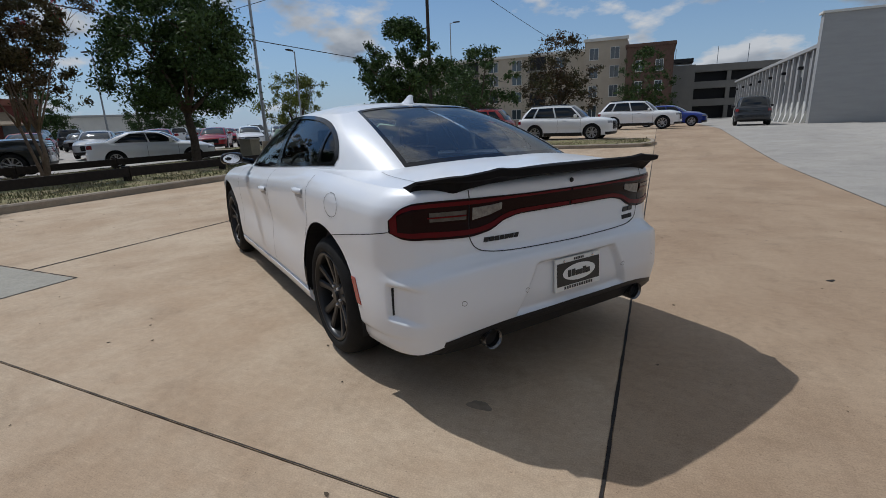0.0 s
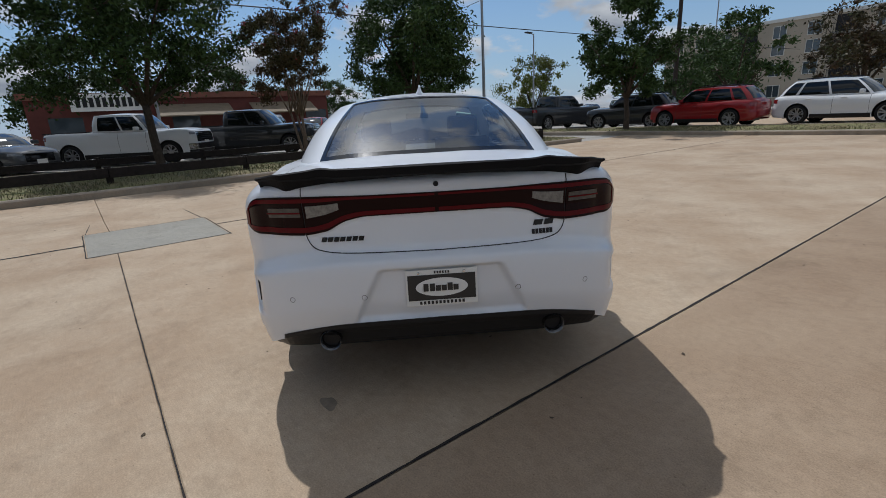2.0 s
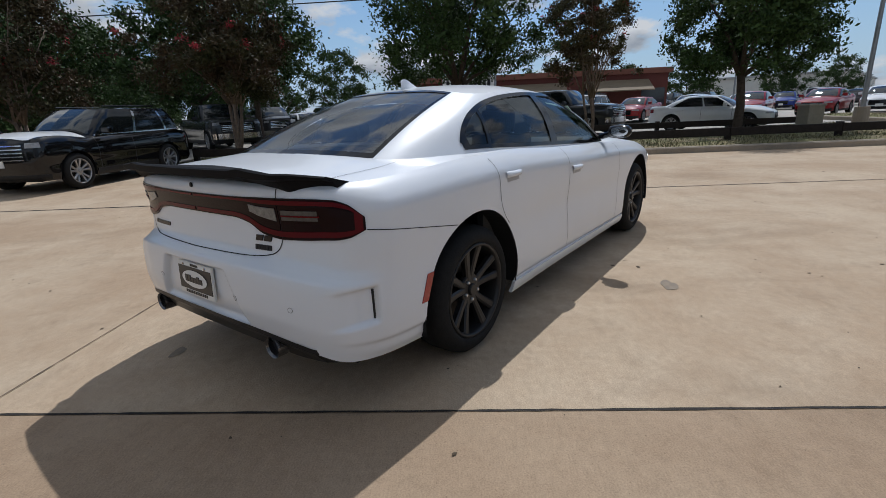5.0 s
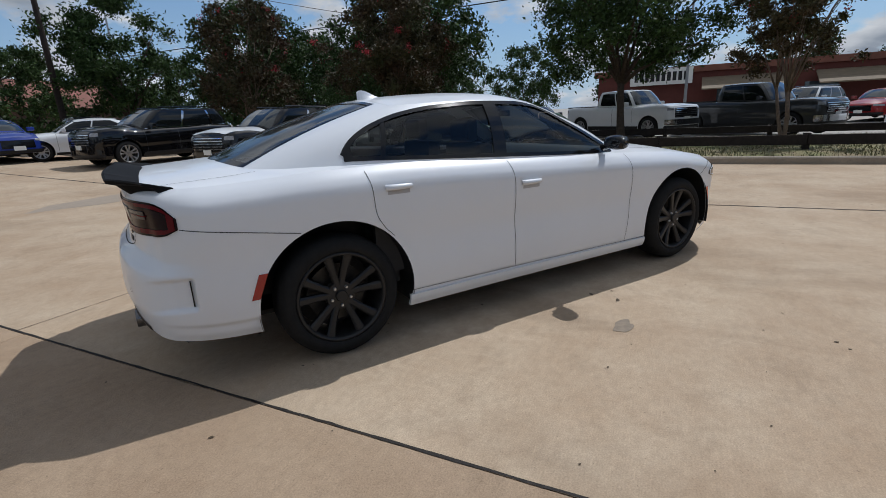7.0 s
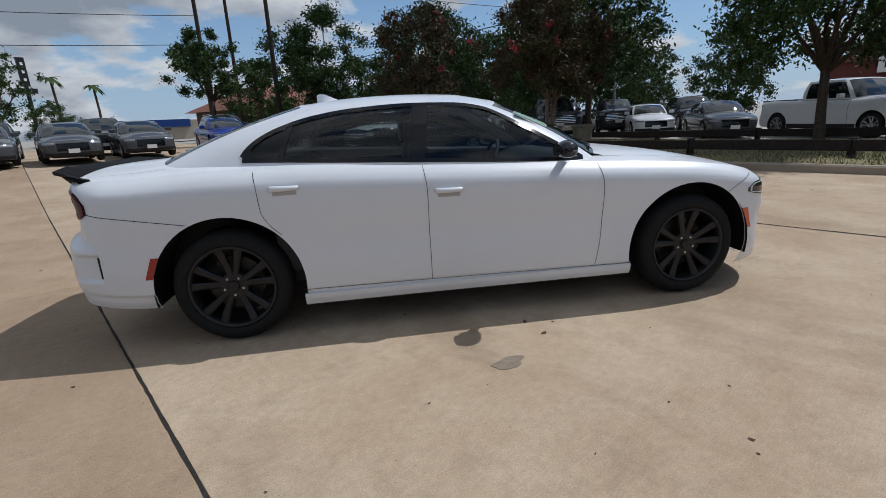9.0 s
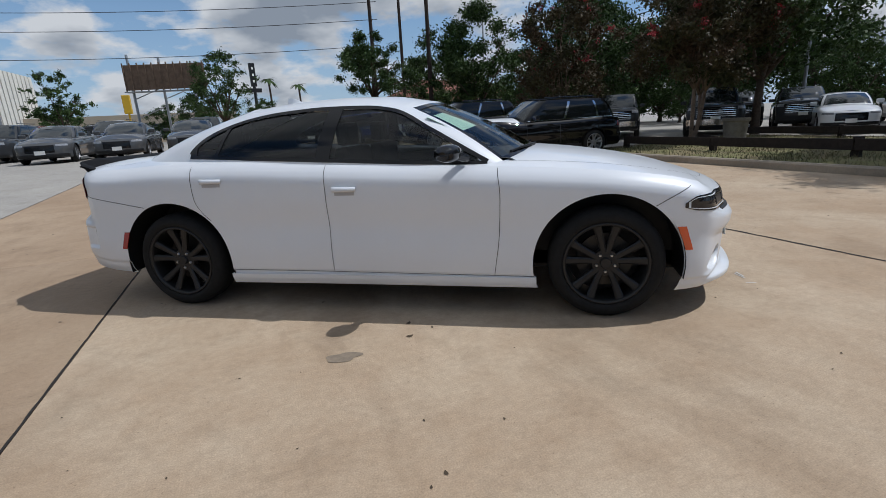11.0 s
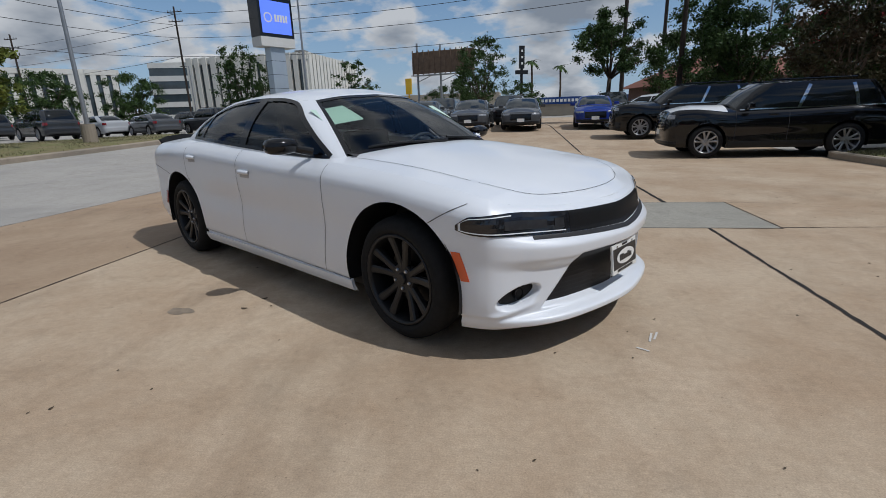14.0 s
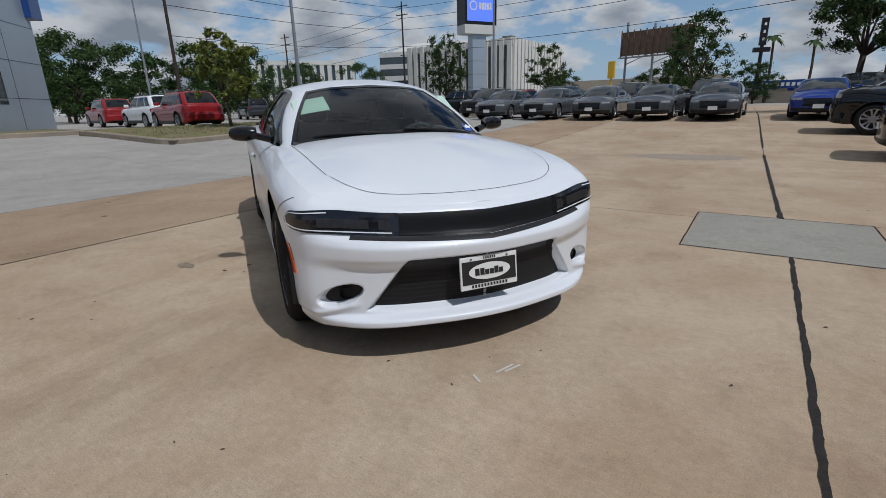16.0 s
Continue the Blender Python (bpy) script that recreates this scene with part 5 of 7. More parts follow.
pair("bumper_vent", Mesh().box(-2.266, -2.260, 0.850, 0.884, 0.472, 0.604), M_SATINB, car, "black bumper vent slot")
pair("side_marker", w_panel(float(kx(-2.006)), float(kx(-1.964)), 0.455, 0.585, 0.004, 0.004, lean=1.4), M_MARK, car, "dark red side marker")
pair("side_marker", w_panel(float(kx(1.978)), float(kx(2.022)), 0.445, 0.590, 0.004, 0.004, lean=-1.7), M_AMBER, car, "amber side marker")
for y, z in ((0.66, 0.555), (0.34, 0.56)):
    sensor = ribbon(WZ, S.k_rear(y + 0.011 * np.cos(np.linspace(0, 6.283, 20))), z + 0.011 * np.sin(np.linspace(0, 6.283, 20)), 0.002, 0.0016, True)
    pair("parking_sensor", sensor, M_TRIMG, car)
def fog_disc(scale, off):
    """An eye-shaped plate at the back of the fog lamp pocket."""
    T, R_ = np.meshgrid(np.linspace(0, 2 * math.pi, 33), np.linspace(0.02, 1.0, 6), indexing="ij")
    yy = FOG_Y + 0.092 * scale * R_ * np.cos(T)
    zz = FOG_Z + 0.30 * (FOG_Y - yy) + 0.048 * scale * R_ * np.sin(T)
    return panel(WZ, S.k_front(yy), zz, off, 0.002, True)


pair("fog_pocket", fog_disc(0.95, 0.004), M_SATINB, car, "black fog lamp pocket")
fog = Mesh().lathe([(0.0, -0.012), (0.022, -0.010), (0.030, 0.0), (0.032, 0.02)], "y", 20)
for sgn in (1, -1):
    q = S.W(S.k_front(FOG_Y), S.f_of(S.k_front(FOG_Y), FOG_Z))
    ob = fog.made("fog_lamp", M_HEAD, car, "small round fog lamp", smooth=True)
    ob.matrix_basis = pose(float(q[0]) + 0.006, sgn * float(q[1]), FOG_Z, 0, 0, 90 + 180)

# headlamps, grille and trim
kh0, kh1, kc = float(kx(1.955)), float(S.k_front(0.455)), float(S.K)
khm = 0.5 * (kh0 + kh1)
h_top = pchip([kh0, kh0 + 0.35, khm, kh1, kc], [0.728, 0.768, 0.775, 0.752, 0.742])
h_bot = pchip([kh0, kh0 + 0.35, khm, kh1, kc], [0.703, 0.684, 0.670, 0.648, 0.630])


def band(k0, k1, a, b, off, n=40, m=6, depth=0.008):
    K2, V = np.meshgrid(np.linspace(k0, k1, n), np.linspace(0, 1, m), indexing="ij")
    lo, hi = h_bot(K2), h_top(K2)
    return panel(WZ, K2, lo + (hi - lo) * (a + (b - a) * V), off, depth, True)


pair("headlamp", band(kh0, kh1, 0, 1, 0.006), M_HEAD, car, "dark smoked headlamp")
pair("light_guide", band(kh0 + 0.10, kh1 - 0.10, 0.10, 0.15, 0.009, 40, 3, 0.003), M_DRL, car, "pale daytime light guide")
pair("light_guide", band(kh0 + 0.10, khm + 0.1, 0.86, 0.90, 0.009, 30, 3, 0.003), M_DRL, car, "pale daytime light guide")
pair("light_guide", band(kh0 + 0.08, kh0 + 0.13, 0.12, 0.90, 0.009, 3, 8, 0.003), M_DRL, car)
pair("reflector", band(khm - 0.1, kh1 - 0.45, 0.28, 0.68, 0.0085, 14, 6, 0.002), M_HEADIN, car, "grey headlamp reflector")
pair("reflector", band(kh1 - 0.30, kh1 - 0.12, 0.25, 0.72, 0.0085, 8, 6, 0.002), M_HEADIN, car)
band(kh1, kc, 0, 1, 0.003, 40).mirror().made("grille_backing", M_SATINB, car, "black grille")
band(kh1 - 0.75, kc, -0.17, -0.02, 0.004, 60, 4).mirror().made("front_trim", M_TRIMG, car, "dark grey trim below the grille")
# grille mesh of small slanted bars
bars = Mesh()
for r_ in range(7):
    v0 = 0.04 + r_ * 0.135
    for i in range(62):
        k0 = kh1 + (kc - kh1) * i / 62
        k1 = kh1 + (kc - kh1) * (i + 1) / 62
        up = (i + r_) % 2
        lo0, hi0 = h_bot(k0), h_top(k0)
        za_ = lo0 + (hi0 - lo0) * (v0 + 0.10 * up)
        zb_ = lo0 + (hi0 - lo0) * (v0 + 0.10 * (1 - up))
        m = ribbon(WZ, [k0, k1], [za_, zb_], 0.0045, 0.009, True)
        bars.add(m.v, m.f)
bars.mirror().made("grille_mesh", M_SATINB, car, "dark honeycomb grille mesh")

# lower intake
K2, V = np.meshgrid(np.linspace(-1, 1, 60), np.linspace(0, 1, 10), indexing="ij")


def intake(z0, z1, off, w0, w1):
    zz = z0 + (z1 - z0) * V
    yy = (w0 + (w1 - w0) * V)
    half = K2[30:]
    kq = S.k_front(np.abs(half) * yy[30:])
    return panel(WZ, kq[::-1], zz[30:][::-1], off, 0.003, True).mirror()


intake(0.462, 0.528, 0.006, 0.475, 0.425).made("intake_bar", M_TRIMG, car, "dark grey bumper bar")
intake(0.284, 0.462, 0.004, 0.60, 0.475).made("intake", M_SATINB, car, "black lower intake")
slats = Mesh()
for i in range(7):
    zq = 0.298 + i * 0.024
    yy = np.linspace(0.0, 0.55 - (zq - 0.34) * 0.8, 30)
    m = ribbon(WZ, S.k_front(yy), np.full(30, zq), 0.004, 0.010, True)
    slats.add(m.v, m.f)
slats.mirror().made("intake_slats", M_TRIMG, car)

# number plates with blank dealer frames
def plate(m, label):
    ob = Mesh().box(-0.158, 0.158, -0.006, 0.006, -0.082, 0.082).made("number_plate", M_PLATEW, car, label, bevel=0.003)
    ob.matrix_basis = m
    Mesh().box(-0.149, 0.149, -0.0085, -0.006, -0.055, 0.060).made("plate_panel", M_PLATEB, ob)
    oval = Mesh()
    oval.add([(0.115 * math.cos(t), -0.0115, 0.004 + 0.042 * math.sin(t)) for t in np.linspace(0, 2 * math.pi, 36, endpoint=False)], [tuple(range(36))])
    oval.made("plate_oval", M_PLATEW, ob)
    for x in (-0.08, -0.052, -0.026, 0.0, 0.026, 0.052):
        Mesh().box(x - 0.001, x + 0.021, -0.0145, -0.0115, -0.013, 0.021 if x in (-0.08, -0.052, 0.026) else 0.012).made("plate_bar", M_PLATEB, ob)
    low = Mesh()
    for x in np.linspace(-0.10, 0.088, 12):
        low.box(x, x + 0.010, -0.0085, -0.006, -0.074, -0.060)
    low.made("frame_bars", M_PLATEB, ob)
    hi_ = Mesh()
    for x in np.linspace(-0.032, 0.028, 6):
        hi_.box(x, x + 0.007, -0.0085, -0.006, 0.065, 0.076)
    hi_.made("frame_bars", M_PLATEB, ob)
    for x in (-0.10, 0.10):
        ob2 = Mesh().lathe([(0.0, 0.004), (0.006, 0.003), (0.007, 0.0)], "y", 10).made("plate_screw", M_CHROME, ob)
        ob2.matrix_basis = pose(x, -0.007, 0.069, 0, 0, 180)


qr = S.W(0.0, S.f_of(0.0, 0.58))
plate(pose(float(qr[0]) - 0.012, 0, 0.582, 0, 0, -90) @ pose(0, 0, 0, -3), "white framed dealer plate on the rear bumper")
plate(pose(2.425, -0.02, 0.445, 0, 0, 90) @ pose(0, 0, 0, -6), "white framed dealer plate on the front bumper")

# badges as plain bars
def badge(y0, y1, z, h, n, skew, mat=M_GLOSSB, x_off=0.004):
    m = Mesh()
    w = (y1 - y0) / n
    for i in range(n):
        ya, yb = y0 + i * w, y0 + (i + 0.82) * w
        quad = []
        for y, zz in ((ya, z), (yb, z), (yb, z + h), (ya, z + h)):
            y2 = y - skew * (zz - z)
            k = float(S.k_rear(abs(y2)))
            q = S.W(k, S.f_of(k, zz), x_off)
            quad.append((q[0], y2, q[2]))
        lowq = [(p[0] + 0.008, p[1], p[2]) for p in quad]
        m.add(quad + lowq, [(0, 1, 2, 3), (0, 4, 5, 1), (1, 5, 6, 2), (2, 6, 7, 3), (3, 7, 4, 0)])
    m.made("badge", mat, car, "raised black badge")


badge(0.33, 0.52, 0.798, 0.020, 7, 0.3)
badge(-0.52, -0.42, 0.815, 0.024, 2, 0.3)
badge(-0.52, -0.42, 0.775, 0.022, 6, 0.0, M_TRIMG, 0.002)
q = S.W(0.0, S.f_of(0.0, 1.025))
cam_ob = Mesh().lathe([(0.0, 0.006), (0.010, 0.004), (0.012, -0.002)], "y", 16).made("rear_camera", M_SATINB, car, "small black camera")
cam_ob.matrix_basis = pose(float(q[0]) - 0.004, 0.0, 1.030, 0, 0, 90)

# door handles
for hx, hz in ((-1.14, 0.945), (-0.15, 0.866)):
    k = float(kx(hx)); q = S.W(k, S.f_of(k, hz))
    hm = Mesh()
    rows = []
    for t in np.linspace(0, 1, 13):
        x = hx - 0.085 + 0.17 * t
        out = 0.012 + 0.022 * math.sin(math.pi * t) ** 0.5
        hh = 0.018 - 0.004 * t
        yb = float(q[1])
        rows.append([(x, yb, hz - hh), (x, yb + out * 0.8, hz - hh * 0.8), (x, yb + out, hz), (x, yb + out * 0.8, hz + hh * 0.9), (x, yb, hz + hh)])
    hm.grid(np.array(rows), True)
    pair("door_handle", hm, M_WHITE, car, "white door handle", smooth=True)
    # flush grey plate paints the shade of the hollow under the handle
    shade_plate = w_panel(float(kx(hx - 0.07)), float(kx(hx + 0.07)), hz - 0.040, hz - 0.014, 0.002, 0.002)
    pair("handle_recess", shade_plate, material("handle_shade", (0.42, 0.42, 0.43), 0.5), car)

# mirrors
mir = Mesh()
rows = []
for t in np.linspace(0, 1, 12):
    y = 0.93 + 0.185 * t
    sc = 0.55 + 0.45 * math.sin(math.pi * min(1, 0.15 + 0.75 * t))
    if t > 0.86:
        sc *= 1 - ((t - 0.86) / 0.14) ** 2 * 0.6
    c = (0.60 - 0.035 * t, y, 1.078)
    rows.append([(c[0] + 0.068 * sc * math.cos(a), y, c[2] + 0.054 * sc * (abs(math.sin(a)) ** 0.8) * (1 if math.sin(a) > 0 else -1)) for a in np.linspace(0, 2 * math.pi, 25)])
mir.grid(np.array(rows), False)
mir.f.append(tuple(11 * 25 + i for i in range(24)))
mir.f.append(tuple(reversed(range(24))))
ms = pair("side_mirror", mir, M_GLOSSB, car, "gloss black door mirror", smooth=True)
for ob, sgn in zip(ms, (1, -1)):
    arm = Mesh().tube((0.66, sgn * 0.83, 1.03), (0.60, sgn * 0.95, 1.062), 0.028, 0.024, 10).made("mirror_arm", M_GLOSSB, ob)
    gl = Mesh()
    gl.add([(0.514, sgn * (1.03 + 0.070 * math.cos(a)), 1.078 + 0.040 * math.sin(a)) for a in np.linspace(0, 2 * math.pi, 24, endpoint=False)], [tuple(range(24))])
    gl.made("mirror_glass", M_CHROME, ob)
# roof fin, wipers
fin = Mesh()
rows = []
for t in np.linspace(0, 1, 12):
    x = -0.79 - 0.19 * t
    hgt = 0.068 * math.sin(math.pi * min(1.0, t ** 1.6 * 0.62)) if t < 1 else 0.06
    z0 = float(S.roof_z(x)) - 0.004
    wd = 0.034 * math.sqrt(max(0.0, 1 - (2 * t - 1) ** 2)) + 0.002
    rows.append([(x, wd, z0), (x, wd * 0.45, z0 + hgt * 0.5), (x, 0.004, z0 + hgt), (x, -0.004, z0 + hgt), (x, -wd * 0.45, z0 + hgt * 0.5), (x, -wd, z0)])
fin.grid(np.array(rows), False)
fin.f.append(tuple(11 * 6 + i for i in range(6)))
fin.made("roof_antenna", M_WHITE, car, "white shark-fin antenna")
for y0, y1 in ((0.62, 0.05), (0.02, -0.58)):
    pts = []
    for t in np.linspace(0, 1, 9):
        y = y0 + (y1 - y0) * t
        k = np.interp(-abs(y), [-0.74, -0.42, 0], [10, 11, 12])
        q = S.G(k, 0.03 + 0.05 * t, 0.014)
        pts.append((float(q[0]), y, float(q[2])))
    Mesh().path(pts, [0.009] * 9, 6).made("wiper", M_SATINB, car, "black wiper arm")

# papers on the windscreen
def on_screen(y0, y1, g0, g1, off, mat, name, label):
    rows = []
    for y in np.linspace(y0, y1, 8):
        row = []
        for g_ in np.linspace(g0, g1, 8):
            ks_ = np.linspace(10, 12, 80)
            k = np.interp(-abs(y), -S.G(ks_, np.full(80, g_))[:, 1], ks_)
            q = S.G(k, g_, off)
            row.append((float(q[0]), y, float(q[2])))
        rows.append(row)
    return Mesh().grid(np.array(rows), False).made(name, mat, car, label)


on_screen(-0.64, -0.40, 0.50, 0.80, -0.012, M_PAPER, "window_sticker", "pale green price sheet behind the windscreen")
on_screen(0.60, 0.66, 0.45, 0.85, -0.012, M_PAPER, "window_sticker", "narrow paper strip behind the windscreen")
on_screen(0.60, 0.68, 0.085, 0.19, 0.003, M_BLUE, "star_sticker", "blue and white star sticker on the windscreen")
star = Mesh()
sc_ = S.G(10.35, 0.14, 0.008)
star.add([(float(sc_[0]) + 0.0 - 0.35 * (0.05 if i % 2 == 0 else 0.022) * math.cos(2 * math.pi * i / 10), 0.635 + (0.05 if i % 2 == 0 else 0.022) * math.sin(2 * math.pi * i / 10), float(sc_[2]) + 0.006 + 0.35 * (0.05 if i % 2 == 0 else 0.022) * math.cos(2 * math.pi * i / 10)) for i in range(10)], [tuple(range(10))])
star.made("star_sticker", M_STICK, car)

# cabin
Mesh().box(-1.30, 0.75, -0.72, 0.72, 0.30, 0.45).box(0.70, 0.80, -0.72, 0.72, 0.4, 0.98).made("cabin_floor", M_CABIN, car)
Mesh().box(-1.95, -1.25, -0.62, 0.62, 1.02, 1.07).made("parcel_shelf", M_CABIN, car)
pair("door_card", Mesh().box(-1.25, 0.75, 0.76, 0.80, 0.40, 0.99), M_CABIN, car)
dash = Mesh()
rows = [[(0.98 - 0.42 * t ** 1.5, y, 0.99 + 0.03 * math.sin(math.pi * t) - 0.22 * max(0, t - 0.8) * 5 * 0.4) for t in np.linspace(0, 1, 10)] for y in np.linspace(-0.72, 0.72, 12)]
dash.grid(np.array(rows), True)
dash.made("dashboard", M_CABIN, car, smooth=True)


def seat(x, y, w=0.50):
    se = Mesh()
    for (xa, xb, za, zb_, ww) in ((x - 0.25, x + 0.27, 0.50, 0.64, w), (x - 0.36, x - 0.24, 0.60, 1.12, w * 0.96), (x - 0.385, x - 0.29, 1.13, 1.30, 0.26)):
        se.box(xa, xb, y - ww / 2, y + ww / 2, za, zb_)
    se.made("seat", M_SEAT, car, "dark cloth seat with headrest", bevel=0.035)


seat(0.02, 0.37); seat(0.02, -0.37)
Mesh().box(-1.05, -0.60, -0.62, 0.62, 0.48, 0.62).box(-1.25, -1.05, -0.62, 0.62, 0.58, 1.08).made("rear_bench", M_SEAT, car, bevel=0.04)
sw = Mesh()
sw.lathe([(0.185 + 0.016 * math.cos(a), 0.016 * math.sin(a)) for a in np.linspace(0, 2 * math.pi, 9)], "y", 28)
sw.box(-0.17, 0.17, -0.012, 0.012, -0.025, 0.025)
so = sw.made("steering_wheel", M_CABIN, car)
so.matrix_basis = pose(0.42, 0.37, 0.92, 0, 0, 90) @ pose(0, 0, 0, 25)
Mesh().box(0.30, 0.33, -0.11, 0.11, 1.29, 1.34).made("interior_mirror", M_SATINB, car, bevel=0.008)

# ---- parked vehicles ----
M_PRIV = material("privacy_glass", (0.008, 0.010, 0.011), 0.05, coat=0.4, spec=0.3, vary=0.3, scale=1.0)
M_WSCR = material("parked_windscreen", (0.022, 0.028, 0.030), 0.05, coat=0.9, vary=0.4, scale=1.5)
M_ALLOY = material("silver_alloy", (0.42, 0.42, 0.43), 0.3, metal=0.8, vary=0.2, scale=10)
M_HLAMP = material("parked_headlamp", (0.35, 0.36, 0.38), 0.12, coat=1.0, vary=0.5, scale=20)
M_TLAMP = material("parked_tail_lamp", (0.20, 0.012, 0.014), 0.15, coat=1.0)
PAINTS = {"white": paint("white_paint", (0.72, 0.73, 0.74)), "black": paint("black_paint", (0.004, 0.004, 0.005)), "grey": paint("grey_paint", (0.075, 0.078, 0.082)),
          "dark": paint("charcoal_paint", (0.035, 0.037, 0.040)), "red": paint("red_paint", (0.26, 0.014, 0.016)), "blue": paint("blue_paint", (0.015, 0.035, 0.22)), "silver": paint("silver_paint", (0.38, 0.39, 0.40))}


def vehicle_shell(L, wid, H, wb, fo, belt, nose, cowl, scr, roof_r, rear_b, deck, R, clear, lower=0.0):
    """A shell for a common saloon, sport utility or pickup, from its main measures."""
    h = wid / 2
    xf, xr = wb / 2 + fo, wb / 2 + fo - L
    w2 = wb / 2
    cr = 0.10 if 1.0 < nose < 1.15 else 0.0
    # tall noses are blunt, low ones round
    nose_plan = [(xf - 0.26, 0.95 * h), (xf - 0.10, 0.84 * h), (xf - 0.02, 0.50 * h)] if nose > 1.0 else [(xf - 0.34, 0.91 * h), (xf - 0.15, 0.76 * h), (xf - 0.04, 0.44 * h)]
    plan = [(xr, 0), (xr + 0.02, 0.45 * h), (xr + 0.08, 0.78 * h), (xr + 0.18, 0.91 * h), (xr + 0.38, 0.97 * h), (-w2 - 0.33, 0.985 * h), (-w2, h), (-w2 + 0.42, 0.99 * h), (-0.3, 0.985 * h), (0.25, 0.985 * h),
            (w2 - 0.5, 0.99 * h), (w2, h), (w2 + 0.34, 0.97 * h), *nose_plan, (xf, 0)]
    zb = [clear + 0.14, clear + 0.13, clear + 0.1, clear + 0.06, clear + 0.04, clear + 0.03] + [clear] * 6 + [clear + 0.02, clear + 0.03, clear + 0.04, clear + 0.05, clear + 0.05]
    zt = [deck - 0.03, deck - 0.03, deck - 0.03, deck - 0.03, deck - 0.02, deck, belt + 0.03 if deck < belt + 0.1 else belt + 0.02, belt + 0.02, belt, belt - 0.01, belt - 0.04, (belt + nose) / 2 + 0.02, nose + 0.06, nose + 0.035, nose + 0.01, nose, nose]
    bw, tw = h - 0.10, h - 0.27
    rs, re = rear_b + 0.35, cowl - 0.40
    base = [(rear_b, 0, deck), (rear_b + 0.02, 0.5 * bw, deck), (rear_b + 0.07, 0.80 * bw, deck - 0.01), (rear_b + 0.18, 0.93 * bw, belt + 0.02)]
    for t in (0.0, 0.25, 0.5, 0.75, 1.0):
        base.append((rs + (re - rs) * t, bw * (0.97 + 0.03 * math.sin(math.pi * t)), belt + 0.02 - 0.03 * t))
    base += [(cowl - 0.24, 0.94 * bw, belt - 0.02), (cowl - 0.17, 0.88 * bw, belt - 0.01), (cowl - 0.05, 0.5 * bw, belt + 0.03 + cr), (cowl, 0, belt + 0.04 + cr)]
    zt_ = H - 0.07
    top = [(roof_r, 0, H - 0.035), (roof_r + 0.01, 0.5 * tw, H - 0.045), (roof_r + 0.05, 0.82 * tw, zt_), (roof_r + 0.12, 0.95 * tw, zt_)]
    for t in (0.0, 0.25, 0.5, 0.75, 1.0):
        top.append((roof_r + 0.25 + (scr - 0.3 - roof_r - 0.25) * t, tw, zt_ + 0.012 * math.sin(math.pi * t)))
    top += [(scr - 0.13, 0.95 * tw, zt_ - 0.01), (scr - 0.10, 0.88 * tw, zt_ - 0.005), (scr - 0.02, 0.5 * tw, H - 0.055), (scr, 0, H - 0.045)]
    return Shell(plan, zb, zt,
                 rear=[(0, 0.05), (0.12, 0.0), (0.4, 0.0), (0.5, 0.03), (0.9, 0.05), (1, 0.09)],
                 side=[(0, 0.05), (0.1, 0.02), (0.35, 0.02), (0.6, 0.0), (0.8, 0.012), (0.93, 0.05), (1, 0.10)],
                 front=[(0, 0.06), (0.1, 0.0), (0.4, 0.0), (0.6, 0.005), (0.88, 0.03), (1, 0.10)],
                 wr=(2.6, 4.4), wf=(12.7, 14.7), base=base, top=top,
                 roof=[(roof_r, H - 0.035), ((roof_r + scr) / 2, H), (scr, H - 0.045)],
                 deck=[(xr, deck), (xr + 0.3, deck + 0.01), (rear_b, deck + 0.01), (cowl, belt + 0.04 + cr), ((cowl + xf) / 2, (belt + nose) / 2 + 0.085 + 0.7 * cr), (xf - 0.18, nose + 0.035 + 0.3 * cr), (xf, nose)],
                 wheels=[(-w2, R), (w2, R)], arch=R + 0.055, bulge=0.04)


KINDS = {
    "sedan": dict(L=4.68, wid=1.82, H=1.42, wb=2.72, fo=0.92, belt=0.93, nose=0.74, cowl=1.02, scr=0.28, roof_r=-0.95, rear_b=-1.72, deck=1.03, R=0.33, clear=0.19),
    "suv": dict(L=4.95, wid=1.97, H=1.76, wb=2.90, fo=0.92, belt=1.10, nose=1.09, cowl=1.02, scr=0.34, roof_r=-2.02, rear_b=-2.36, deck=1.12, R=0.385, clear=0.24),
    "crossover": dict(L=4.75, wid=1.90, H=1.68, wb=2.76, fo=0.95, belt=1.04, nose=0.93, cowl=1.04, scr=0.36, roof_r=-1.72, rear_b=-2.22, deck=1.08, R=0.37, clear=0.22),
    "pickup": dict(L=5.85, wid=2.03, H=1.93, wb=3.72, fo=0.98, belt=1.24, nose=1.18, cowl=1.22, scr=0.64, roof_r=-0.98, rear_b=-1.12, deck=1.28, R=0.41, clear=0.30),
}


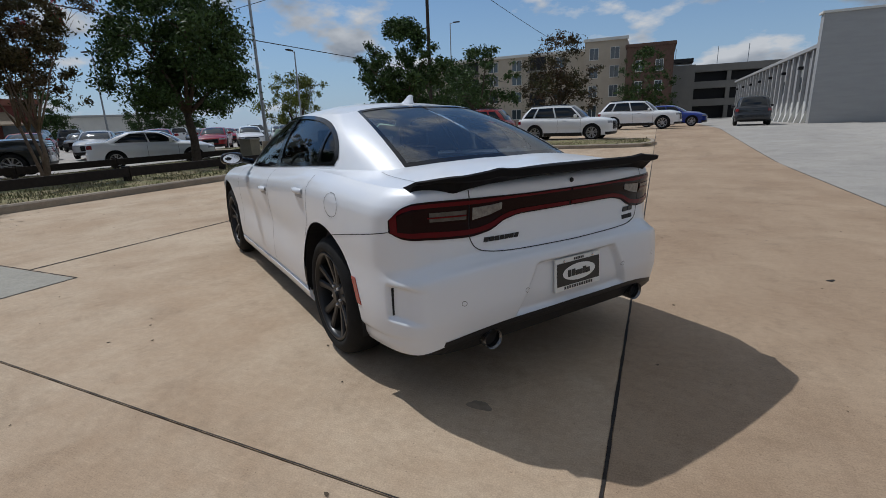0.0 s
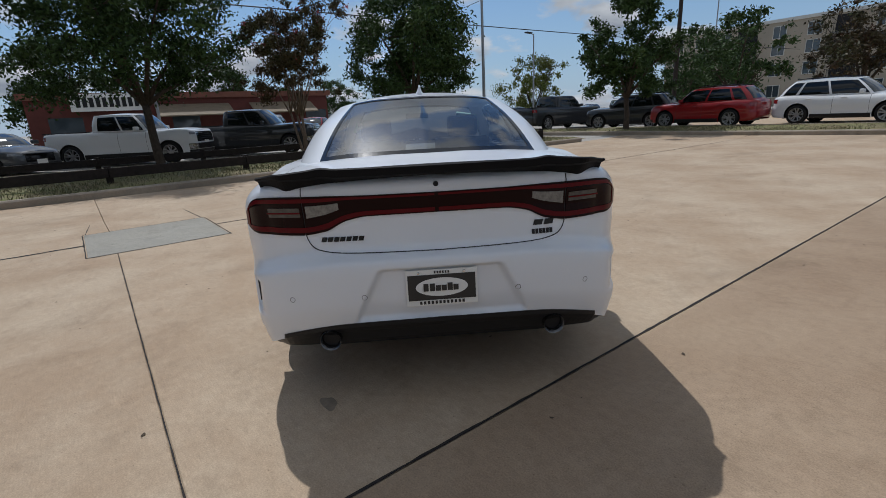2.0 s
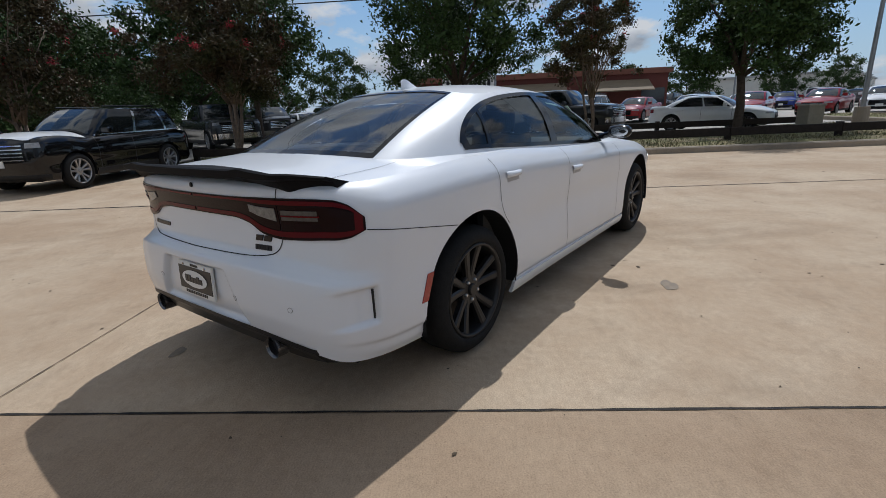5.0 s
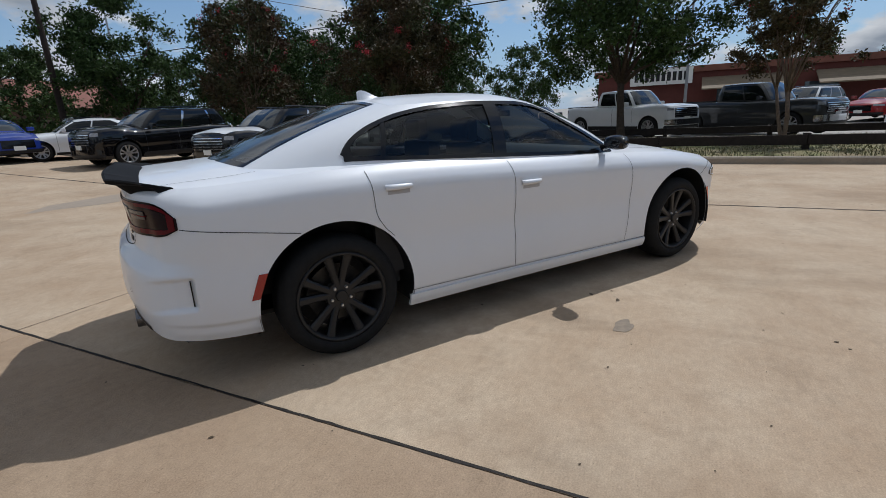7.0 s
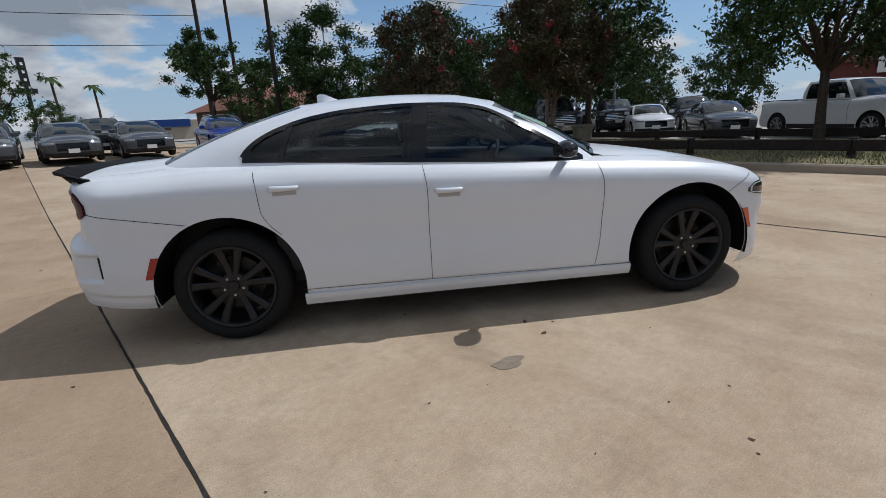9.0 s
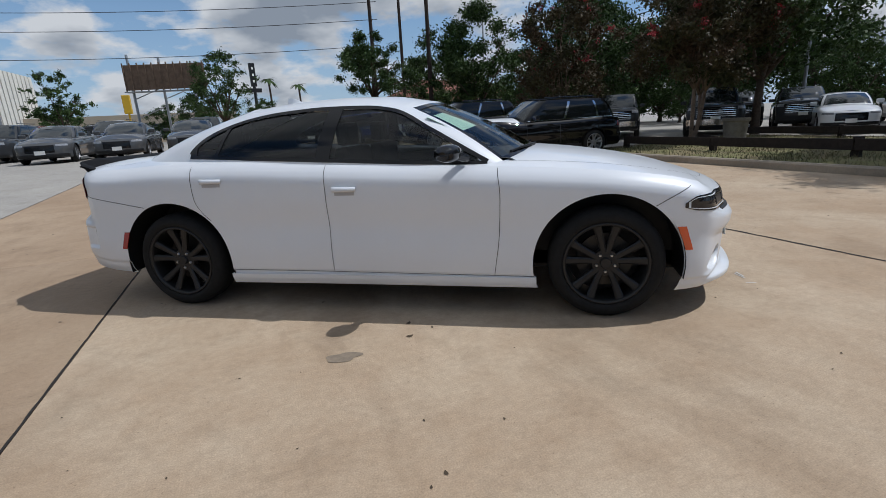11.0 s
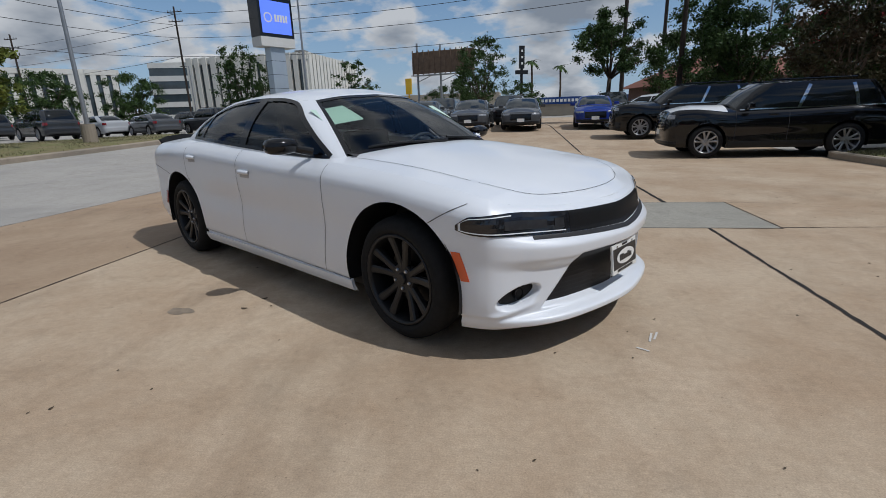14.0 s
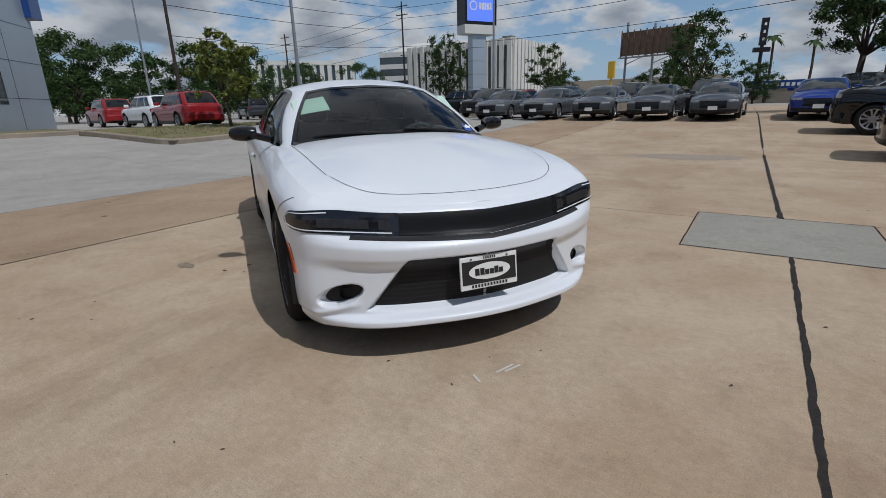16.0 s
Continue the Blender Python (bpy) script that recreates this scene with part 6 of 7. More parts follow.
def vehicle(kind, colour, label, m, wheels=None):
    """Builds one parked vehicle with its parts."""
    p = KINDS[kind]
    s = vehicle_shell(**p)
    wz = lambda k, z: s.W(k, s.f_of(k, z))
    gs = lambda k, g: s.G(k, g)
    th = thing({"sedan": "parked_saloon", "suv": "parked_suv", "crossover": "parked_crossover", "pickup": "pickup_truck"}[kind], m, label, "pickup truck" if kind == "pickup" else "car")
    mat = PAINTS[colour]
    bd = Mesh()
    A, B, P, keep = s.wall(161, 25)
    bd.grid(P, True, keep)
    P, keep = s.deck(60, 12, -1.0)
    bd.grid(P, True)
    bd.grid(s.roof(24, 10), True)
    kk, gg = np.meshgrid(np.linspace(0, 12, 73), np.linspace(0, 1, 13), indexing="ij")
    bd.grid(s.G(kk, gg), True)
    bd.mirror()
    bd.made("body", mat, th, smooth=True, weld=True)

    def gp(k0, k1, g0, g1, off, n=14, mm=8):
        ka, ga = np.meshgrid(np.linspace(k0, k1, n), np.linspace(g0, g1, mm), indexing="ij")
        return panel(gs, ka, ga, off, 0.006, True)

    def wp(k0, k1, z0, z1, off, n=10, mm=5):
        ka, za = np.meshgrid(np.linspace(k0, k1, n), np.linspace(z0, z1, mm), indexing="ij")
        return panel(wz, ka, za, off, 0.01, True)

    gp(10.15, 12, 0.05, 0.94, 0.005).mirror().made("windscreen", M_WSCR, th, "dark sky-reflecting windscreen", smooth=True)
    gp(0, 1.9, 0.08, 0.90, 0.005).mirror().made("rear_window", M_PRIV, th, smooth=True)
    spans = ((4.1, 6.3), (6.5, 9.0)) if kind == "pickup" else ((3.4, 4.6), (4.75, 6.35), (6.5, 9.1)) if kind != "sedan" else ((3.9, 6.35), (6.5, 9.1))
    for k0, k1 in spans:
        pair("side_window", gp(k0, k1, 0.07, 0.86, 0.005), M_PRIV, th, smooth=True)
    if kind == "suv":
        pair("window_chrome", ribbon(gs, np.linspace(3.3, 9.1, 40), np.full(40, 0.045), 0.022, 0.008, True), M_CHROME, th, "bright window line")
        for k0 in (4.67, 6.42):
            pair("pillar_chrome", ribbon(gs, np.full(8, k0), np.linspace(0.05, 0.88, 8), 0.07, 0.008, True), M_CHROME, th, "bright door pillar")
    nz, cl, R = p["nose"], p["clear"], p["R"]
    xf = p["wb"] / 2 + p["fo"]
    if kind == "sedan":
        pair("headlamp", wp(13.1, 14.7, nz - 0.11, nz - 0.04, 0.006), M_HLAMP, th)
        wp(14.85, 16, nz - 0.33, nz - 0.07, 0.006).mirror().made("grille", M_GLOSSB, th, "dark front grille")
    else:
        pair("headlamp", wp(13.4, 14.55, nz - 0.15, nz - 0.05, 0.006), M_HLAMP, th)
        wp(14.65, 16, nz - 0.42, nz - 0.06, 0.006).mirror().made("grille", M_GLOSSB, th, "broad dark front grille")
        for i in range(5):
            q = ribbon(wz, np.linspace(14.7, 16, 12), np.full(12, nz - 0.38 + i * 0.07), 0.022, 0.016, True)
            q.mirror().made("grille_bar", M_CHROME if kind != "crossover" else M_TRIMG, th)
    wp(13.0, 16, cl + 0.06, cl + 0.17, 0.008).mirror().made("bumper_trim", M_SATINB, th, "black lower bumper")
    if kind == "pickup":
        wp(13.1, 16, cl + 0.19, cl + 0.40, 0.035, 16, 6).mirror().made("front_bumper", M_CHROME, th, "chrome front bumper", smooth=True)
    pair("tail_lamp", wp(1.9, 3.7, p["deck"] - 0.26, p["deck"] - 0.11, 0.006), M_TLAMP, th, "red tail lamp")
    ks = s.k_of_x(np.linspace(-p["wb"] / 2 + R + 0.08, p["wb"] / 2 - R - 0.08, 20))
    ka, za = np.meshgrid(ks, np.linspace(cl + 0.005, cl + (0.09 if kind == "sedan" else 0.16), 4), indexing="ij")
    pair("sill_trim", panel(wz, ka, za, 0.008, 0.012, True), M_SATINB, th, "black sill trim")
    for x in ((-0.25, 0.85) if kind != "pickup" else (0.0, 1.05)):
        xs = np.full(12, x)
        pair("panel_gap", ribbon(wz, s.k_of_x(xs), np.linspace(cl + 0.12, p["belt"] - 0.02, 12), 0.010, 0.002, True), M_SEAM, th)
        k = float(s.k_of_x(x - 0.78)); zz = p["belt"] - 0.10
        q = s.W(k, s.f_of(k, zz))
        pair("door_handle", Mesh().box(q[0] - 0.09, q[0] + 0.09, q[1] - 0.01, q[1] + 0.03, zz - 0.015, zz + 0.015), mat, th, bevel=0.006)
    mx = p["cowl"] - 0.42
    pair("door_mirror", Mesh().box(mx - 0.06, mx + 0.07, p["wid"] / 2 - 0.05, p["wid"] / 2 + 0.17, p["belt"] + 0.03, p["belt"] + 0.17), mat, th, bevel=0.035)
    for sgn in (1, -1):
        for cx in (-p["wb"] / 2, p["wb"] / 2):
            wheel(th, pose(cx, sgn * (p["wid"] / 2 - 0.115), R, 0, 0, 0 if sgn > 0 else 180), R, R * 0.70, 0.215, False, wheels or M_ALLOY)
            a = np.linspace(-0.3, math.pi + 0.3, 20)
            rr = s.arch + 0.004
            well = Mesh().grid(np.array([[(cx + math.cos(t) * rr, sgn * y, R + math.sin(t) * rr) for y in (p["wid"] / 2 - 0.04, p["wid"] / 2 - 0.4)] for t in a]), sgn > 0)
            well.add([(cx + math.cos(t) * rr, sgn * (p["wid"] / 2 - 0.4), R + math.sin(t) * rr) for t in a], [tuple(range(20))])
            well.made("wheel_well", M_SATINB, th)
    Mesh().box(-p["wb"] / 2 - 0.6, p["wb"] / 2 + 0.6, -0.6, 0.6, cl, cl + 0.25).made("underbody", M_SATINB, th)
    Mesh().box(xf - 0.005, xf + 0.012, -0.16, 0.16, nz - 0.52 if kind != "sedan" else nz - 0.40, nz - 0.38 if kind != "sedan" else nz - 0.26).made("number_plate", M_PLATEW, th, "blank white plate")
    if kind == "pickup":
        Mesh().box(-p["L"] + xf + 0.12, -1.2, -0.80, 0.80, 1.26, 1.31).made("bed_cover", M_SATINB, th, "black bed cover")
    if kind in ("suv", "crossover"):
        pair("roof_rail", Mesh().tube((-1.6, 0.62, p["H"] + 0.005), (0.1, 0.62, p["H"] + 0.005), 0.018, 0.018, 8), M_GLOSSB, th)
    return th


def spot(x, y, heading):
    return pose(x, y, rise(x, y), 0, 0, heading)


black_suv = vehicle("suv", "black", "glossy black sport utility vehicle with chrome grille parked in the lot", spot(0.95, 11.9, 209))
c = copy_thing(black_suv, spot(-2.2, 16.0, 209))
c["label"] = "black sport utility vehicle parked beside its twin"
# white sheet 6 mm above the bonnet, on this vehicle only
suv_shell = vehicle_shell(**KINDS["suv"])
fx, fy = np.meshgrid(np.linspace(1.02, 2.24, 24), np.linspace(-0.86, 0.86, 25), indexing="ij")
fy = fy * (1 - 0.16 * smooth(1.8, 2.24, fx))
bonnet_pts = suv_shell.D(fx, np.abs(fy)); bonnet_pts[..., 1] = fy; bonnet_pts[..., 2] += 0.006
Mesh().grid(bonnet_pts).made("bonnet_sheet", PAINTS["white"], black_suv, "thin white sheet over the bonnet", smooth=True)
vehicle("pickup", "white", "white pickup truck parked behind the rail", spot(15.6, 10.9, -93))
dark_truck = vehicle("pickup", "dark", "dark grey pickup truck parked behind the rail", spot(17.9, 6.9, -95))
white_sedan = vehicle("sedan", "white", "white saloon car parked behind the oak", spot(19.6, 0.9, -93))
grey_sedan = vehicle("sedan", "grey", "grey saloon car parked with its nose to the drive", spot(13.6, 14.6, -112))
grey_sedan["group"] = "grey saloon row"
c = copy_thing(white_sedan, spot(12.4, 17.9, -110)); c["label"] = "white saloon car parked nose out"
dark_suv = vehicle("suv", "dark", "charcoal sport utility vehicle parked nose out", spot(12.2, 20.8, -110))
black_cross = vehicle("crossover", "dark", "dark crossover parked nose out", spot(16.5, 20.5, -110))
c = copy_thing(dark_truck, spot(8.0, 18.6, -104)); c["label"] = "dark grey pickup truck parked nose out by the planter"
c = copy_thing(dark_truck, spot(4.6, 21.0, -100)); c["label"] = "dark pickup truck parked nose out under trees"
c = copy_thing(dark_suv, spot(11.0, 24.5, -104))
c = copy_thing(grey_sedan, spot(15.0, 26.0, -110))
# row of saloons that faces the drive
for i, (x, y) in enumerate(((-9.9, 17.6), (-11.9, 16.3), (-13.9, 15.0), (-15.9, 13.6), (-18.0, 12.3))):
    c = copy_thing(grey_sedan, spot(x, y, -57 + (i % 3) - 1))
    c["label"], c["group"] = "grey saloon car in a row facing the drive", "grey saloon row"
blue_sedan = vehicle("sedan", "blue", "bright blue saloon car in the row facing the drive", spot(-7.2, 19.6, -62))
c = copy_thing(blue_sedan, spot(-4.4, 21.8, -70)); c["label"] = "blue saloon car parked beside the black vehicles"
c = copy_thing(white_sedan, spot(-4.4, 19.0, -175 + 360)); c["label"] = "white saloon car parked beside the black vehicles"
for x, y in ((-13.0, 21.0), (-16.5, 19.2), (-20.0, 17.0), (-8.5, 24.5), (-23.0, 14.0)):
    c = copy_thing(black_cross, spot(x, y, -60)); c["label"] = "dark crossover in the second row of cars"
c = copy_thing(dark_suv, spot(-5.0, 26.5, -75))
# cars over the kerbed strip
white_suv = vehicle("crossover", "white", "white crossover parked side-on behind the kerbed strip", spot(13.0, -16.6, -152))
red_suv = vehicle("crossover", "red", "red crossover parked side-on behind the kerbed strip", spot(16.6, -13.2, 33))
c = copy_thing(white_suv, spot(14.6, -24.5, -152)); c["label"] = "white crossover parked behind another one"
c = copy_thing(blue_sedan, spot(15.8, -29.5, -150)); c["label"] = "blue saloon car parked in the far row"
c = copy_thing(black_cross, spot(20.4, -11.6, 40)); c["label"] = "dark crossover beside a red one"
c = copy_thing(grey_sedan, spot(24.0, -13.8, 40)); c["label"] = "grey saloon car in the far row"
c = copy_thing(dark_truck, spot(24.6, -9.0, -60)); c["label"] = "black pickup truck at the corner of the far lot"
c = copy_thing(black_cross, spot(11.2, -30.8, -63)); c["label"] = "dark vehicle before the metal warehouse"
# far lot
silver = vehicle("sedan", "silver", "silver saloon car in the far lot", spot(33.5, -8.0, 170))
silver["group"] = "far lot cars"
red_sedan = vehicle("sedan", "red", "red saloon car in the far lot", spot(31.0, -3.0, 165))
mix_ = [red_sedan, white_sedan, silver, grey_sedan, white_suv, dark_suv, blue_sedan]
fr = random.Random(8)
for row, (x0, y0, dx, dy, n, head) in enumerate(((33, -5.6, -0.6, -2.6, 5, 172), (44, 8, 0.8, -2.9, 10, 176), (27, 9, 0.7, -2.9, 4, 175), (52, 6, 0.8, -2.9, 10, -4))):
    for i in range(n):
        src = fr.choice(mix_)
        c = copy_thing(src, spot(x0 + dx * i, y0 + dy * i, head + fr.uniform(-3, 3)))
        c["label"], c["group"] = src["label"].split(" parked")[0].split(" in ")[0].split(" beside")[0] + " in the far lot", "far lot cars"
# cars by the showroom and the street
c = copy_thing(red_suv, spot(-22.6, -3.0, 205)); c["label"] = "red crossover parked before the showroom"
c = copy_thing(white_suv, spot(-27.5, -5.0, 208)); c["label"] = "white crossover parked before the showroom"
c = copy_thing(red_suv, spot(-33.0, -8.0, 205)); c["label"] = "red crossover parked by the showroom corner"
for i, (x, y, src, hd) in enumerate(((-34, 3.0, dark_suv, 190), (-37, 6.5, silver, 190), (-33, 8.5, grey_sedan, 185), (-31, 11.5, black_cross, 190), (-30, 15.2, dark_suv, 195), (-27.5, 18.5, red_suv, 195), (-26, 21.5, black_cross, 200), (-40, 10, white_sedan, 190), (-42, 14, black_cross, 190), (-43, 1.0, dark_suv, 190))):
    c = copy_thing(src, spot(x, y, hd)); c["group"] = "street side cars"
    c["label"] = src["label"].split(" parked")[0].split(" in ")[0] + " by the street"

# ---- buildings ----
M_BEIGE = material("beige_stucco", (0.42, 0.36, 0.28), 0.9, vary=0.15, scale=0.6, bump=0.3)
M_BRICKD = material("brown_brick", (0.13, 0.075, 0.055), 0.9, vary=0.3, scale=3.0, bump=0.4)
M_GARAGE = material("garage_concrete", (0.20, 0.19, 0.17), 0.9, vary=0.2, scale=0.5)
# near-black for painted shade in openings, and for sign print
M_SHADE_PRINT = material("shade_and_print_black", (0.015, 0.015, 0.016), 0.8)
M_WINDOW = material("building_glass", (0.05, 0.065, 0.075), 0.08, coat=0.8, vary=0.3, scale=0.5)
M_METALW = material("grey_metal_cladding", (0.34, 0.34, 0.335), 0.55, vary=0.12, scale=0.7, stretch=(1, 1, 6))
M_WHITEW = material("white_render", (0.62, 0.61, 0.57), 0.8, vary=0.12, scale=0.6)
M_FINW = material("ribbed_white_concrete", (0.66, 0.64, 0.58), 0.8, vary=0.15, scale=0.4)
M_PANELB = material("silver_wall_panel", (0.40, 0.45, 0.50), 0.35, metal=0.35, vary=0.08, scale=0.4)
M_BLUEP = material("blue_sign_panel", (0.012, 0.05, 0.20), 0.3, coat=0.3)
M_REDB = material("dark_red_siding", (0.13, 0.035, 0.026), 0.85, vary=0.3, scale=1.0)
M_ROOFR = material("red_brown_roof", (0.22, 0.085, 0.055), 0.8, vary=0.3, scale=1.5, stretch=(1, 8, 1))
M_AWN = material("tan_awning", (0.24, 0.185, 0.12), 0.8, vary=0.3, scale=2.0, stretch=(1, 6, 1))
M_SIGNW = material("white_sign_face", (0.75, 0.74, 0.70), 0.5)
M_SCREEN = material("lit_sign_screen", (0.10, 0.18, 0.75), 0.3, emit=0.9)
M_YELLOW = material("signal_yellow", (0.62, 0.38, 0.02), 0.5)
M_RUST = material("rusty_steel", (0.20, 0.13, 0.085), 0.8, vary=0.4, scale=2.0)


def windows_on(th, m, xs, zs, w, h, y, frame_mat=None, name="window", sash=True):
    """Recessed-looking panes with frames on the wall face y, one object each."""
    pane = Mesh().box(-w / 2, w / 2, -0.03, 0.03, -h / 2, h / 2).data(name, M_WINDOW)
    fr_ = Mesh()
    b = 0.07
    for x0, x1, z0, z1 in ((-w / 2 - b, w / 2 + b, h / 2, h / 2 + b), (-w / 2 - b, w / 2 + b, -h / 2 - b, -h / 2), (-w / 2 - b, -w / 2, -h / 2, h / 2), (w / 2, w / 2 + b, -h / 2, h / 2), (-0.025, 0.025, -h / 2, h / 2)):
        fr_.box(x0, x1, -0.08, 0.05, z0, z1)
    fd = fr_.data("window_frame", frame_mat or M_WHITEW)
    for x in xs:
        for z in zs:
            q = link(name, pane, th, m=m @ pose(x, y, z))
            if sash:
                link("window_frame", fd, q)


def block(th, name, mat, x0, x1, y0, y1, z0, z1, label=""):
    return Mesh().box(x0, x1, y0, y1, z0, z1).made(name, mat, th, label)


I4 = Matrix.Identity(4)
# apartments: local x runs along the front, front face at y = 0 looking to -y
def flat(u, v, z, turn):
    p = uv(u, v, z)
    return pose(p.x, p.y, p.z, 0, 0, GRID + turn)


apt = thing("apartment_building", flat(2, -78, 0.3, 180), "long beige four-storey apartment building with flat roof", "apartment building")
block(apt, "wall", M_BEIGE, -40, -9, 0, 14, 0, 10.9, "beige stucco wall")
block(apt, "wall", M_BEIGE, -9, -3, -1.5, 14, 0, 12.0, "beige stucco wall")
block(apt, "parapet", M_WHITEW, -40.2, -9.0, -0.25, 0.2, 10.9, 11.3)
block(apt, "parapet", M_WHITEW, -9.2, -2.8, -1.75, -1.3, 12.0, 12.4)
windows_on(apt, I4, (-38, -34.5, -31, -24, -20, -13), (1.9, 4.7, 7.4, 9.6), 1.5, 1.5, -0.02)
windows_on(apt, I4, (-7.6, -4.6), (1.9, 4.8, 7.6, 10.2), 1.2, 1.6, -1.52)
for x in (-28, -16.5):
    for z in (3.2, 5.9, 8.6):
        # dark sheet on the closed wall paints the shade behind the balcony
        block(apt, "balcony_opening", M_SHADE_PRINT, x - 1.3, x + 1.3, -0.06, 0.05, z, z + 2.1)
        bal = block(apt, "balcony", M_GARAGE, x - 1.5, x + 1.5, -1.3, -0.05, z - 0.25, z)
        rl = Mesh()
        for k in np.linspace(-1.45, 1.45, 14):
            rl.box(x + k - 0.02, x + k + 0.02, -1.3, -1.26, z, z + 1.0)
        rl.box(x - 1.5, x + 1.5, -1.32, -1.24, z + 1.0, z + 1.06)
        rl.made("balcony_rail", M_SATINB, bal)
tower = thing("brick_tower", flat(2, -76, 0.3, 180), "dark brown brick stair tower", "building")
block(tower, "wall", M_BRICKD, -2.8, 3.4, -2.2, 8, 0, 10.4)
block(tower, "cornice", M_BRICKD, -3.0, 3.6, -2.4, 8.2, 10.4, 10.8)
windows_on(tower, I4, (-1.0, 1.6), (2.2, 5.0, 7.8), 0.9, 1.4, -2.22)
garage = thing("parking_garage", flat(-8, -90, 0.3, 180), "open concrete parking garage with dark decks", "parking garage")
block(garage, "wall", M_GARAGE, -9, -3.0, -0.5, 12, 0, 8.8)
block(garage, "stair_roof", M_SATINB, -6.4, -3.4, -0.8, 4, 9.2, 9.8)
for z in (2.2, 5.0, 7.6):
    block(garage, "deck", M_GARAGE, -3.0, 22, 0, 12, z, z + 1.1)
# near-black block paints the shade between the decks
block(garage, "shade", M_SHADE_PRINT, -3.0, 22, 1.2, 11.8, 0, 7.6)
for x in (2, 7, 12, 17):
    block(garage, "column", M_GARAGE, x - 0.3, x + 0.3, 0.1, 0.7, 0, 7.6)
for x in (-6, 0.5, 5):
    Mesh().tube((x, 5, 8.6), (x, 5, 12), 0.05, 0.05, 6).made("deck_lamp", M_STEEL, garage)

ware = thing("metal_warehouse", flat(-8.3, -31.5, 0.3, 0), "grey metal warehouse with pilasters and small windows", "warehouse")
block(ware, "wall", M_METALW, -0.35, 0.0, -34, -0.4, 1.5, 4.4, "grey metal upper wall")
block(ware, "base_wall", M_WHITEW, -0.36, 0.02, -34, -0.4, 0, 1.5, "white painted base")
block(ware, "end_wall", M_METALW, -30, 0.25, -0.4, 0.2, 0, 6.1, "tall plain grey end wall")
block(ware, "roof", M_METALW, -28, 0.25, -34, -0.4, 4.4, 4.6)
block(ware, "back_wall", M_METALW, -28, -27.7, -34, -0.4, 0, 4.4)
block(ware, "roof_edge", M_WHITEW, -30.1, 0.35, -0.5, 0.3, 6.1, 6.22)
for i, y in enumerate(np.arange(-1.2, -33, -1.55)):
    Mesh().box(0.02, 0.20, y - 0.10, y + 0.10, 0, 4.4).made("pilaster", M_METALW, ware)
    Mesh().add([(0.02, y - 0.13, 0), (0.42, y - 0.13, 0), (0.02, y - 0.13, 1.4), (0.02, y + 0.13, 0), (0.42, y + 0.13, 0), (0.02, y + 0.13, 1.4)], [(0, 1, 2), (5, 4, 3), (1, 4, 5, 2), (0, 3, 4, 1)]).made("buttress", M_WHITEW, ware)
    if i % 3 == 1:
        block(ware, "window", M_WINDOW, 0.01, 0.06, y - 1.15, y - 0.35, 2.1, 3.0)
        Mesh().box(0.02, 0.35, y - 0.95, y - 0.65, 3.45, 3.65).made("wall_lamp", M_SATINB, ware, bevel=0.03)

# showroom
show = thing("car_showroom", pose(-25.2, -8.9, 0.45, 0, 0, 171), "silver panelled car showroom with a blue corner sign", "car showroom")
block(show, "wall", M_PANELB, -16, 0, -0.02, 14, 0, 7.5, "silver metal panel wall")
for z in (1.55, 3.1, 4.65, 6.2):
    block(show, "panel_joint", M_SATINB, -16, 0.004, -0.026, -0.02, z, z + 0.02)
for x in (-2.6, -5.2, -7.8, -10.4):
    block(show, "panel_joint", M_SATINB, x, x + 0.02, -0.026, -0.02, 0, 7.5)
block(show, "blue_fin", M_BLUEP, -0.4, 0.55, -0.30, 0.5, 5.1, 8.5, "dark blue corner sign")
block(show, "window", M_WINDOW, -6.6, -3.4, -0.03, 0.0, 1.3, 2.6)

# restaurant
rest = thing("restaurant", flat(38.5, 6, 0.1, -90), "low dark red restaurant with tan awnings and a white sign", "restaurant")
block(rest, "wall", M_REDB, 2, 22, 0, 14, 0, 3.3, "dark red siding")
block(rest, "parapet", M_ROOFR, 1.7, 22.3, -0.2, 0.3, 3.3, 3.7)
for i, x in enumerate((9.0, 15.5)):
    aw = Mesh()
    aw.add([(x, 0, 2.9), (x + 5, 0, 2.9), (x + 5, -1.5, 2.1), (x, -1.5, 2.1), (x, 0, 2.82), (x + 5, 0, 2.82), (x + 5, -1.5, 2.02), (x, -1.5, 2.02)], [(0, 1, 2, 3)[::-1], (4, 5, 6, 7), (3, 2, 6, 7)])
    aw.made("awning", M_AWN, rest, "sloping tan metal awning")
sg = block(rest, "sign_board", M_SIGNW, 4.3, 8.4, -0.45, -0.25, 2.55, 3.65, "white sign board")
bars_ = Mesh()
for i in range(10):
    bars_.box(4.6 + i * 0.36, 4.84 + i * 0.36, -0.48, -0.45, 2.80, 3.40)
bars_.made("sign_bars", M_SHADE_PRINT, sg)
for x in (3, 10, 15, 20):
    block(rest, "window", M_WINDOW, x, x + 1.8, -0.04, 0.0, 0.9, 2.2)
arch_sign = thing("round_sign", flat(40, 30, 0.3, -90), "dark red arched roof sign above the trees", "sign")
Mesh().tube((0, 0, 5.0), (0, -0.3, 5.0), 3.0, 3.0, 40).made("disc", M_REDB, arch_sign)
Mesh().tube((-1.5, 0, 0), (-1.5, 0, 4), 0.15, 0.15, 8).made("leg", M_STEEL, arch_sign)
Mesh().tube((1.5, 0, 0), (1.5, 0, 4), 0.15, 0.15, 8).made("leg", M_STEEL, arch_sign)
ab = Mesh()
